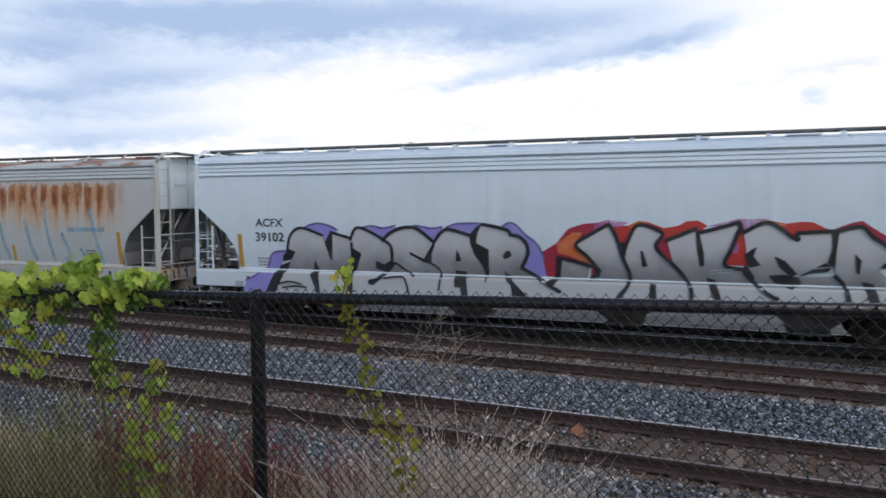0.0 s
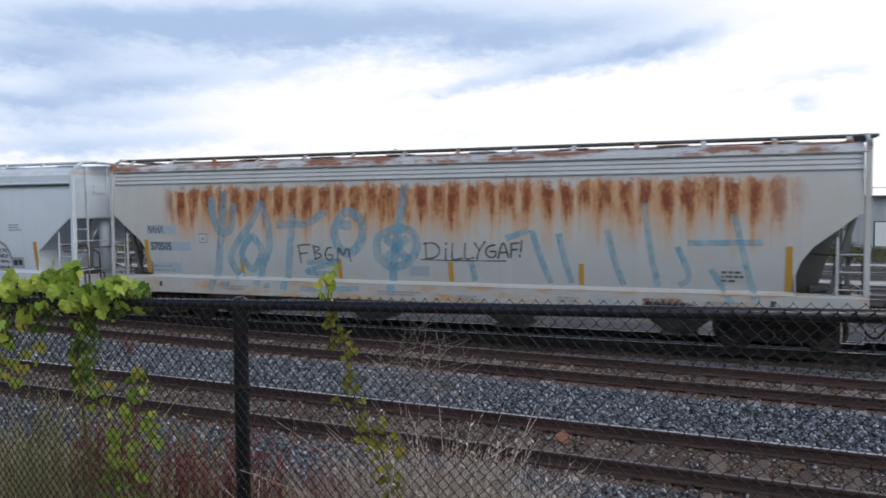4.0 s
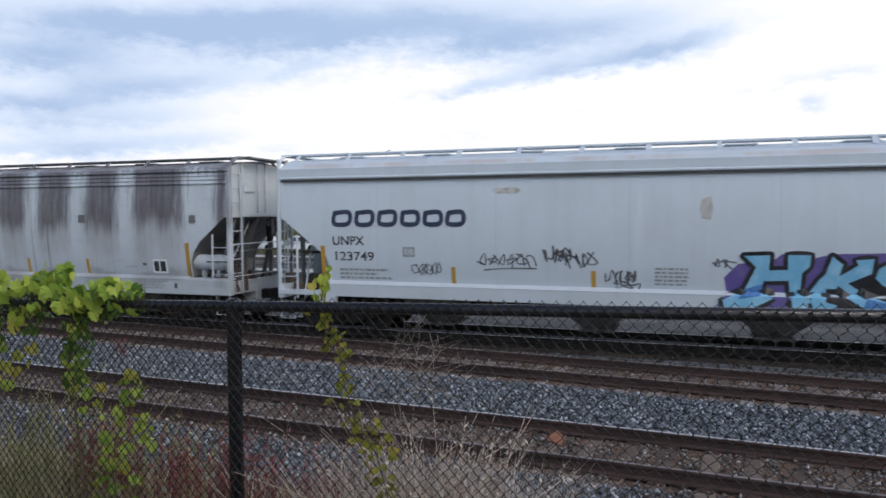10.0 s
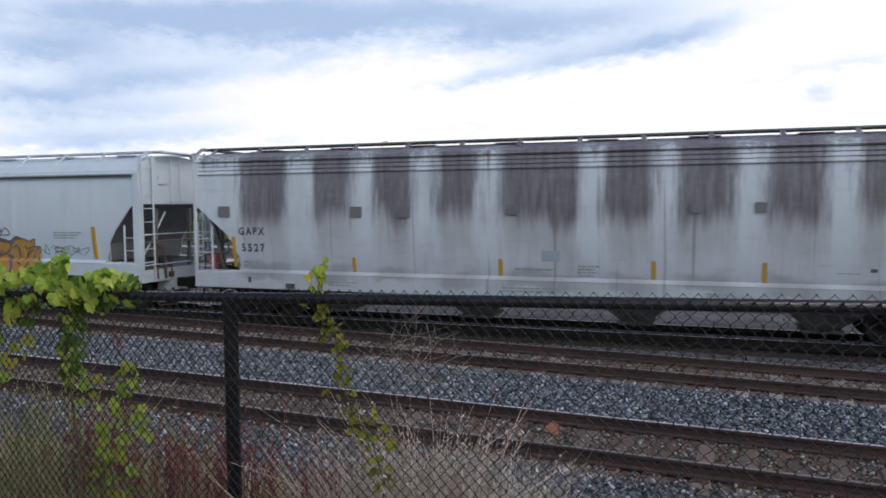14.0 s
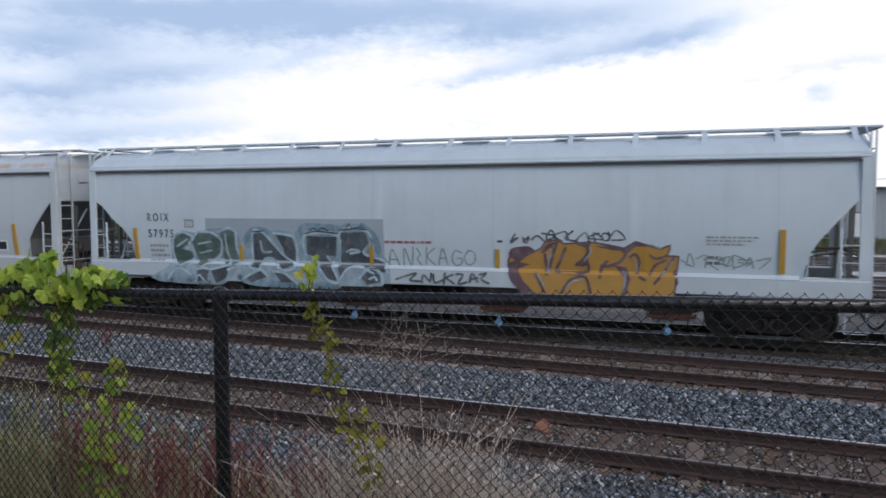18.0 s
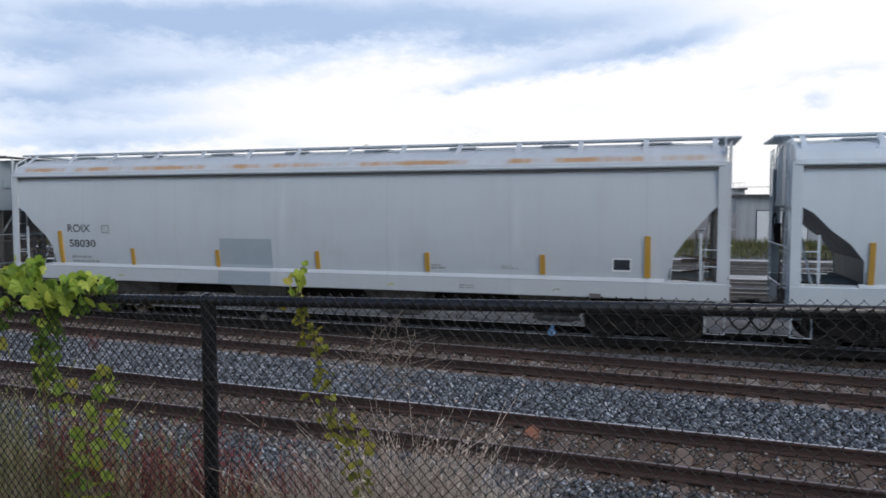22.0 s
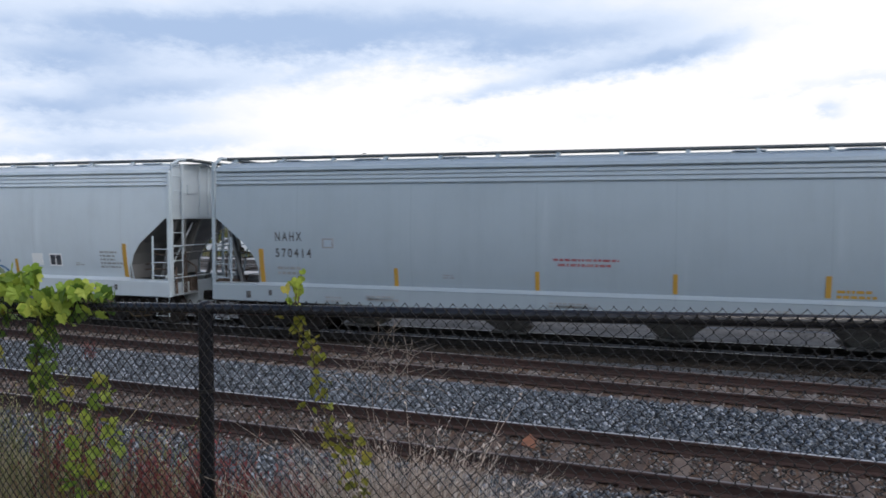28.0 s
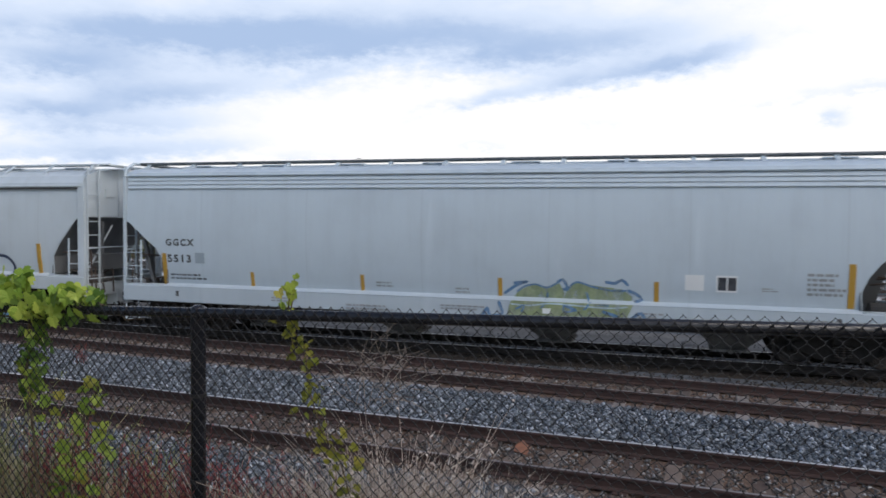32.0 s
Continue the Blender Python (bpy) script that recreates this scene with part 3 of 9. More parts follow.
def make_car(mid, L, style, cutl, cutr, paint, trim, label, wheels, posts, bars, tank="", lift=0.0, blue=()):
    """A four-bay covered hopper wagon. mid: its middle along the train; posts: running-board stanchions; bars: x of the yellow stripes."""
    car = thing("hopper_wagon", label, "freight wagon", "hopper wagons of the train")
    h = L / 2
    rusty = "rust" in label
    top = 4.30 if style == "ribs" else 4.08
    for s in (-1, 1):
        sheet = part("side_sheet", side_sheet(L, cutl, cutr, top, s, lift), paint, car, "", True)
        if style == "ribs":
            for z in (3.99, 4.095, 4.20):
                r = Build()
                ring = [(side_y(z) - 0.01, z - 0.040), (side_y(z) + 0.038, z - 0.045), (side_y(z) + 0.043, z - 0.030), (side_y(z) + 0.014, z + 0.050), (side_y(z) - 0.01, z + 0.054)]
                r.loft([[(x, s * y, zz) for y, zz in ring] for x in (-h + 0.07, h - 0.07)])
                part("rib", r, paint, sheet)
        k = Build()
        ya, yb = min(s * 1.52, s * 1.66), max(s * 1.52, s * 1.66)
        fl = Build()
        ring = [(1.59, 1.336 + lift), (1.664, 1.336 + lift), (1.668, 1.350 + lift), (side_y(1.425 + lift) + 0.006, 1.425 + lift), (side_y(1.425 + lift) - 0.015, 1.425 + lift)]
        fl.loft([[(x, s * y, z) for y, z in ring] for x in (-h + 1.27, h - 1.27)])
        part("sill_flange", fl, trim, sheet, "sloping ledge along the sill")
        if style == "chord" and not lift:
            # a sill that stops short of the wagon's ends, on lower end platforms
            k.plate([(-h + 1.10, 1.04), (-h + 1.10, 1.16), (-h + 1.36, 1.352), (h - 1.36, 1.352), (h - 1.10, 1.16), (h - 1.10, 1.04)], ya, yb)
            for e in (-1, 1):
                k.box(min(e * (h + 0.02), e * (h - 1.10)), max(e * (h + 0.02), e * (h - 1.10)), ya, yb, 1.05, 1.17)
                k.box(min(e * (h - 1.15), e * (h - 1.62)), max(e * (h - 1.15), e * (h - 1.62)), ya, yb, 0.80, 1.04)
            part("side_sill", k, trim, car)
            k = None
    for s in (-1, 1):
        sheet = [c for c in car.children if c.name.startswith("side_sheet")][0 if s < 0 else 1]
        if style == "chord" and not lift:
            c = Build()
            c.box(-h + 0.06, h - 0.06, min(s * 1.58, s * 1.66), max(s * 1.58, s * 1.66), 4.00, 4.07, 0.02)
            chord = part("top_chord", c, trim, car)
            # thin dark strip added below the chord as its painted shadow
            part("chord_shadow_strip", Build().box(-h + 0.07, h - 0.07, min(s * 1.585, s * 1.628), max(s * 1.585, s * 1.628), 3.945, 3.998), CHORDSHADOW, chord, "dark strip added for the shadow under the roof edge")
            continue
        k = Build()
        k.box(-h - 0.02, h + 0.02, min(s * 1.52, s * 1.66), max(s * 1.52, s * 1.66), (0.97 if lift else 0.93) + lift, 1.36 + lift, 0.02)
        for e in (-1, 1):
            k.box(min(e * (h + 0.02), e * (h - 1.25)), max(e * (h + 0.02), e * (h - 1.25)), min(s * 1.30, s * 1.64), max(s * 1.30, s * 1.64), 1.355 + lift, 1.385 + lift)
        part("side_sill", k, trim, car)
        if style == "chord":
            c = Build()
            c.box(-h + 0.06, h - 0.06, min(s * 1.58, s * 1.66), max(s * 1.58, s * 1.66), 4.00, 4.07, 0.02)
            chord = part("top_chord", c, trim, car)
            # same painted shadow strip below this chord
            part("chord_shadow_strip", Build().box(-h + 0.07, h - 0.07, min(s * 1.585, s * 1.628), max(s * 1.585, s * 1.628), 3.945, 3.998), CHORDSHADOW, chord, "dark strip added for the shadow under the roof edge")
    rf = Build()
    half = ROOF["eaves" if lift else style]
    ring = [(-y, z) for y, z in half] + [(y, z) for y, z in reversed(half[:-1])]
    low = [(y * 0.99, z - 0.03) for y, z in reversed(ring)]
    rf.loft([[(x, y, z) for y, z in ring + low] for x in (-h + 0.05, h - 0.05)])
    roof = part("roof", rf, paint, car)
    x = -h + 1.6
    while x < h - 1:
        sm = Build()
        sm.loft([[(x + dx, y, z + 0.012) for y, z in ring if abs(y) < 1.5] + [(x + dx, y, z - 0.01) for y, z in reversed(ring) if abs(y) < 1.5] for dx in (-0.03, 0.03)])
        part("roof_seam", sm, paint, roof)
        x += 2.42
    # running boards and stanchions
    for s in (-1, 1):
        wb = Build()
        wb.box(-h - 0.30, h + 0.30, min(s * 0.62, s * 0.92), max(s * 0.62, s * 0.92), 4.645, 4.69)
        wb.tube([(-h - 0.30, s * 0.94, 4.675), (h + 0.30, s * 0.94, 4.675)], 0.030, 8)
        board = part("running_board", wb, GRATING if style == "ribs" else trim, car, "weathered steel running board")
        for px in posts:
            st = Build()
            if style == "chord" or tank or rusty:
                # a flat bracket that leans from the roof slope up to the board
                st.loft([[(px - w, s * y, z), (px + w, s * y, z), (px + w, s * (y - 0.03), z), (px - w, s * (y - 0.03), z)] for w, y, z in ((0.075, 1.34, 4.36), (0.06, 1.22, 4.48), (0.055, 0.97, 4.665))])
                part("stanchion", st, trim, board)
                continue
            st.box(px - 0.05, px + 0.05, min(s * 0.88, s * 0.95), max(s * 0.88, s * 0.95), 4.50, 4.66)
            st.add([(px - 0.05, s * 0.95, 4.56), (px + 0.05, s * 0.95, 4.56), (px + 0.05, s * 1.20, 4.49), (px - 0.05, s * 1.20, 4.49), (px - 0.05, s * 0.95, 4.62), (px + 0.05, s * 0.95, 4.62)],
                   [(0, 1, 2, 3), (4, 5, 2, 3), (0, 4, 3), (1, 2, 5), (0, 1, 5, 4)])
            part("stanchion", st, trim, board)
    hb = Build()
    hb.box(-h + 0.9, h - 0.9, -0.30, 0.30, 4.585, 4.63)
    part("loading_trough", hb, trim, roof)
    for i in range(8):
        x = -h + 1.5 + i * (L - 3) / 7
        part("hatch_cover", Build().box(x - 0.35, x + 0.35, -0.38, 0.38, 4.628, 4.655), trim, roof)
    for e, cut in ((-1, cutl), (1, cutr)):
        prof = [(d, z + (lift if k else 0)) for k, (d, z) in enumerate(CUT[cut])]
        E = e * h
        # end bulkhead above, slope sheet below
        w = Build()
        zt = prof[0][1]
        yw = [(-y, z) for y, z in half] + [(y, z) for y, z in reversed(half[:-1])]
        face = [(-side_y(zt) + 0.02, zt - 0.05), *[(y * 0.985, z - 0.012) for y, z in yw], (side_y(zt) - 0.02, zt - 0.05)]
        w.loft([[(x, y, z) for y, z in face] for x in (E - e * 0.10, E - e * 0.06)])
        w.box(min(E - e * 0.06, E - e * 0.03), max(E - e * 0.06, E - e * 0.03), -1.45, 1.45, zt - 0.03, zt + 0.06)
        w.box(min(E - e * 0.06, E - e * 0.02), max(E - e * 0.06, E - e * 0.02), -0.75, -0.35, 3.75, 4.0)
        part("end_wall", w, ENDGREY if tank else ENDPALE if rusty else paint, car)
        sl = Build()
        sl.loft([[(E - e * (d + k), y, z) for d, z in prof] + [(E - e * (d + k + 0.02), y, z + 0.01) for d, z in reversed(prof)] for y, k in ((-1.55, 0.03), (1.55, 0.03))])
        # chord wagons without lift keep their coat; others get the grey with shade painted in
        slope = part("slope_sheet", sl, trim if style == "chord" and not lift else GREYIN, car, "shade-toned grey sloping end of the hopper")
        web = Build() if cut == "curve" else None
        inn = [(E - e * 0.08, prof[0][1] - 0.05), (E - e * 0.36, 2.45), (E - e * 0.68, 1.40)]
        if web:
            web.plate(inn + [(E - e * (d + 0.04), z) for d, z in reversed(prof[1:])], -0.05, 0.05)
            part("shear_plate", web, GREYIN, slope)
        part("end_walkway", Build().box(min(E - e * 0.12, E + e * 0.30), max(E - e * 0.12, E + e * 0.30), -0.60, 0.60, 4.648, 4.686), GRATING if style == "ribs" else trim, car, "grated roof walkway across the end")
        gb = Build()
        for z in (1.45, 2.32):
            gb.tube([(E + e * 0.075, -1.52, z), (E + e * 0.10, -1.45, z), (E + e * 0.10, 1.45, z), (E + e * 0.075, 1.52, z)], 0.017, 6)
        gb.tube([(E + e * 0.05, -0.30, 3.16), (E + e * 0.05, -0.30, 4.60)], 0.02, 6)
        gb.tube([(E + e * 0.05, 0.10, 3.16), (E + e * 0.05, 0.10, 4.60)], 0.02, 6)
        part("grab_bar", gb, trim, car)
        # corner posts, side ladder, end ladder
        for s in (-1, 1):
            cp = Build()
            if lift:
                # a broad folded plate up to the eave, a thin rod above it
                cp.box(min(E + e * 0.02, E - e * 0.19), max(E + e * 0.02, E - e * 0.19), s * 1.625 - 0.02, s * 1.625 + 0.02, 0.97, 4.10)
                cp.box(min(E + e * 0.02, E - e * 0.01), max(E + e * 0.02, E - e * 0.01), min(s * 1.50, s * 1.604), max(s * 1.50, s * 1.604), 0.97, 4.10)
                cp.tube([(E - e * 0.05, s * 1.60, 4.08), (E - e * 0.05, s * 1.50, 4.40), (E - e * 0.03, s * 1.00, 4.66)], 0.020, 6)
                part("corner_post", cp, trim, car)
            else:
                cp.box(E - 0.042, E + 0.042, s * 1.615 - 0.022, s * 1.615 + 0.022, 0.95, 4.28)
                cp.box(min(E + e * 0.042, E + e * 0.022), max(E + e * 0.042, E + e * 0.022), min(s * 1.545, s * 1.592), max(s * 1.545, s * 1.592), 0.95, 4.28)
            if not lift:
                cp.tube([(E, s * 1.60, 4.28), (E + e * 0.02, s * 1.50, 4.50), (E + e * 0.04, s * 1.20, 4.66), (E + e * 0.06, s * 0.9, 4.67)], 0.042, 8)
                part("corner_post", cp, trim, car)
            ld = ladder(Build(), E - e * 0.52, E, s * 1.62, 0.95, 2.58, 0.36)
            part("side_ladder", ld, trim, car)
            el = Build()
            for yy in (s * 1.55, s * 1.10):
                el.box(E + e * 0.06 - 0.015, E + e * 0.06 + 0.015, yy - 0.025, yy + 0.025, 0.95, 4.55)
            z = 1.15
            while z < 4.5:
                el.tube([(E + e * 0.06, s * 1.55, z), (E + e * 0.06, s * 1.10, z)], 0.014, 6)
                z += 0.38
            part("end_ladder", el, trim, car)
            st = Build()
            st.tube([(E - e * 0.02, s * 1.60, 0.98), (E - e * 0.02, s * 1.60, 0.42), (E - e * 0.42, s * 1.60, 0.42), (E - e * 0.42, s * 1.60, 0.98)], 0.018, 6)
            part("sill_step", st, trim, car)
        plat = Build()
        plat.box(min(E, E - e * 1.5), max(E, E - e * 1.5), -1.35, 1.35, 1.02, 1.06)
        plat.box(min(E, E - e * 0.12), max(E, E - e * 0.12), -1.60, 1.60, 0.95, 1.30)
        plat.box(min(E + e * 0.02, E - e * 0.5), max(E + e * 0.02, E - e * 0.5), -0.35, 0.35, 0.62, 1.05)
        part("end_platform", plat, trim, car)
        br = Build()
        for s in (-1, 1):
            br.loft([[(E - e * d, s * y + dy, z) for dy in (-0.04, 0.04)] + [(E - e * (d + 0.10), s * y + dy, z) for dy in (0.04, -0.04)] for d, y, z in ((0.12, 0.75, 3.05), (0.16, 0.75, 1.05))])
        br.tube([(E - e * 0.14, -1.3, 2.1), (E - e * 0.14, 1.3, 2.1)], 0.025, 6)
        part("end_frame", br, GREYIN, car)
        # brake rigging, pipes and brackets on the end
        rg = Build()
        rr = random.Random(int(abs(mid) * 10) + e)
        for i in range(7):
            x, y, z = E - e * rr.uniform(-0.10, 0.75), rr.uniform(-1.35, -0.3), 1.06 + rr.uniform(0, 0.10)
            a, c, hh = rr.uniform(0.05, 0.16), rr.uniform(0.05, 0.14), rr.uniform(0.10, 0.42)
            rg.box(x - a, x + a, y - c, y + c, 1.04, z + hh, 0.02)
        for i in range(5):
            y, z = rr.uniform(-1.45, -0.4), rr.uniform(1.15, 2.2)
            rg.tube([(E - e * 0.9, y, z), (E - e * 0.35, y - 0.05, z + rr.uniform(-0.12, 0.12)), (E + e * 0.06, y, z + rr.uniform(-0.2, 0.1)), (E + e * 0.10, y, 1.02)], 0.022, 6)
        part("brake_rigging", rg, RUSTY, car, "rusty brown brake pipes and brackets")
        bc = Build()
        bc.tube([(E - e * 0.95, -0.55, 1.34), (E - e * 0.90, -0.55, 1.34), (E - e * 0.42, -0.55, 1.34), (E - e * 0.38, -0.55, 1.34), (E - e * 0.10, -0.55, 1.34)], [0.06, 0.16, 0.16, 0.05, 0.03], 12)
        bc.box(min(E - e * 0.34, E - e * 0.20), max(E - e * 0.34, E - e * 0.20), -1.02, -0.80, 1.06, 1.52, 0.02)
        part("brake_cylinder", bc, OUTLET, car, "dusty grey brake cylinder and valve")
        for y in (-1.15, 0.95) if style == "ribs" else ():
            dg = Build()
            dg.loft([[(E - e * (d + k), y + w, z) for k, w in ((0.0, -0.05), (0.10, -0.05), (0.10, 0.05), (0.0, 0.05))] for d, z in ((0.10, 2.98), (0.62, 1.06))])
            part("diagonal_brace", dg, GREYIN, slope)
        part("stay_rod", Build().tube([(E - e * 0.55, -1.30, 1.06), (E - e * 0.28, -0.2, 2.95)], 0.028, 6), trim, slope)
        if style == "chord" and not lift:
            part("end_column", Build().tube([(E - e * 0.30, -0.1, 1.06), (E - e * 0.30, -0.1, 3.05)], 0.15, 14), trim, slope, "pale round column under the end wall", True)
        cl = Build()
        cl.box(min(E, E + e * 0.45), max(E, E + e * 0.45), -0.13, 0.13, 0.72, 0.98, 0.03)
        cl.box(min(E + e * 0.40, E + e * 0.70), max(E + e * 0.40, E + e * 0.70), -0.17, 0.15, 0.68, 1.02, 0.05)
        part("coupler", cl, STEEL, car)
        hose = Build()
        hose.tube([(E + e * (0.1 + 0.6 * k / 8), -0.42, 0.72 - 0.36 * math.sin(math.pi * k / 8)) for k in range(9)], 0.028, 6)
        part("air_hose", hose, STEEL, car)
    # brake gear on one end platform
    e = 1 if tank == "right" else -1
    E = e * h
    if tank:
        tk = Build()
        tk.tube([(E - e * d, -1.20, 1.80) for d in (1.42, 1.38, 1.30, 0.42, 0.34, 0.30)], [0.06, 0.16, 0.21, 0.21, 0.16, 0.06], 18)
        for d in (1.10, 0.62):
            tk.tube([(E - e * (d - 0.03), -1.20, 1.80), (E - e * (d + 0.03), -1.20, 1.80)], 0.222, 18)
            tk.box(E - e * d - 0.04, E - e * d + 0.04, -1.26, -1.14, 1.06, 1.62)
        part("air_reservoir", tk, trim, car, "grey air reservoir")
    bw = Build()
    bw.tube([(E + e * 0.10 + 0.001 * k, 0.3 + 0.27 * math.cos(k * math.tau / 16), 2.75 + 0.27 * math.sin(k * math.tau / 16)) for k in range(17)], 0.018, 6)
    bw.box(min(E - e * 0.05, E + e * 0.1), max(E - e * 0.05, E + e * 0.1), 0.27, 0.33, 2.3, 2.78)
    part("hand_brake", bw, STEEL, car)
    # hopper bays and gates
    for i in range(4):
        x = (-5.93, -1.95, 1.95, 5.93)[i]
        g = Build()
        foot = 0.36 if lift else 0.24
        g.loft([[(x - a, -c, z), (x + a, -c, z), (x + a, c, z), (x - a, c, z)] for a, c, z in ((0.92, 1.3, 1.30), (0.72, 0.95, 0.72), (0.30, 0.50, foot + 0.08), (0.30, 0.50, foot))])
        g.box(x - 0.42, x + 0.42, -0.62, 0.62, foot + 0.02, foot + 0.08)
        g.tube([(x, -0.75, foot + 0.05), (x, 0.75, foot + 0.05)], 0.05, 8)
        gate = part("hopper_outlet", g, OUTLET, car)
        if lift:
            part("gate_slide", Build().box(x - 0.55, x + 0.55, -0.72, -0.64, 0.44, 0.54, 0.02), BRICKRED if len(blue) > 1 else OUTLET, gate, "rusty red gate slide" if len(blue) > 1 else "dusty gate slide")
            kb = Build()
            kb.tube([(x - 0.08, -0.80, 0.30), (x - 0.08, -0.78, 0.16), (x - 0.08, -0.60, 0.30)], 0.03, 6)
            kb.tube([(x - 0.08, -0.86, 0.15), (x - 0.08, -0.84, 0.15), (x - 0.08, -0.70, 0.15), (x - 0.08, -0.60, 0.15)], [0.045, 0.085, 0.092, 0.045], 12)
            part("outlet_cap", kb, KNOB if i in blue else OUTLET, gate, "light blue outlet cap" if i in blue else "dusty grey outlet cap")
    cs = Build()
    cs.box(-h + 0.4, h - 0.4, -0.25, 0.25, 0.72, 1.1)
    part("centre_sill", cs, STEEL, car)
    for e in (-1, 1):
        make_truck(car, e * (h - (1.73 if lift else 1.50)), wheels)
    # reflective stripes
    for x, z0, z1, w in bars:
        sb = Build()
        n = 5
        zz = [z0 + (z1 - z0) * k / n for k in range(n + 1)]
        sb.loft([[(x - w / 2, -side_y(z) - dy, z), (x + w / 2, -side_y(z) - dy, z), (x + w / 2, -side_y(z) + 0.004, z), (x - w / 2, -side_y(z) + 0.004, z)] for z in zz for dy in (0.030 if lift else 0.006,)])
        part("reflective_stripe", sb, YELLOW, car, "yellow reflective tape")
    return car


# grey darkened to hold the shade under the hopper ends; lugs share it
GREYIN = hopper_paint("shade_toned_grey_steel", (0.14, 0.145, 0.15), (0.08, 0.08, 0.08))
# dark grey for the strips that paint in the chord's shadow
CHORDSHADOW = surface("chord_shadow_grey", (0.09, 0.095, 0.10), (0.05, 0.05, 0.055), 0.8)
BRICKRED = surface("faded_red_steel", (0.24, 0.085, 0.055), (0.15, 0.06, 0.045), 0.8)
OUTLET = surface("grimy_outlet", (0.16, 0.155, 0.15), (0.05, 0.048, 0.046), 0.9, 0.0, 2.5, 30)
ENDPALE = hopper_paint("pale_blue_end_paint", (0.56, 0.64, 0.70), (0.40, 0.45, 0.48), warm=0.1)
ENDGREY = hopper_paint("worn_end_paint", (0.60, 0.65, 0.69), (0.38, 0.39, 0.40), warm=0.15)
COATS = {
    "a": hopper_paint("pale_grey_coat", (0.585, 0.680, 0.762), (0.455, 0.530, 0.588)),
    "b": hopper_paint("rusty_beige_coat", (0.448, 0.482, 0.500), (0.338, 0.338, 0.322), rust=1.0, warm=0.35),
    "c": hopper_paint("white_grey_coat", (0.548, 0.620, 0.694), (0.440, 0.486, 0.532), warm=0.18, eave=0.35),
    "d": hopper_paint("sooty_grey_coat", (0.520, 0.580, 0.640), (0.275, 0.294, 0.317), streak=0.9),
    "e": hopper_paint("bluish_grey_coat", (0.500, 0.575, 0.640), (0.395, 0.444, 0.495)),
    "f": hopper_paint("warm_grey_coat", (0.465, 0.515, 0.566), (0.378, 0.410, 0.440), warm=0.12, eave=0.9, eave_z=4.15),
    "g": hopper_paint("blue_grey_coat", (0.314, 0.384, 0.446), (0.248, 0.304, 0.348)),
    "h": hopper_paint("light_grey_coat", (0.490, 0.569, 0.633), (0.374, 0.432, 0.482)),
    "i": hopper_paint("off_white_coat", (0.501, 0.561, 0.604), (0.385, 0.424, 0.441)),
}
# letter, left end and right end along the train at 16 s, style, cuts, words
TRAIN = [
    ("a", 58.90, 78.00, "ribs", "curve", "curve", "pale grey covered hopper wagon with large silver graffiti"),
    ("b", 38.42, 57.47, "ribs", "curve", "curve", "rust-streaked beige covered hopper wagon with blue scrawls"),
    ("c", 16.97, 36.92, "chord", "angle", "angle", "white covered hopper wagon with dark lettering and blue graffiti"),
    ("d", -3.67, 15.41, "ribs", "curve", "curve", "grey covered hopper wagon with sooty vertical streaks"),
    ("e", -25.05, -5.55, "chord", "round", "small", "light grey covered hopper wagon with black and orange graffiti"),
    ("f", -45.68, -26.30, "chord", "round", "small", "warm grey covered hopper wagon with a grey paint patch"),
    ("g", -66.25, -46.95, "ribs", "curve", "curve", "blue-grey covered hopper wagon with red stencilled lines"),
    ("h", -86.87, -67.65, "ribs", "curve", "curve", "light grey covered hopper wagon with small green graffiti"),
    ("i", -107.50, -88.24, "chord", "round", "small", "off-white covered hopper wagon at the rear of the view"),
]
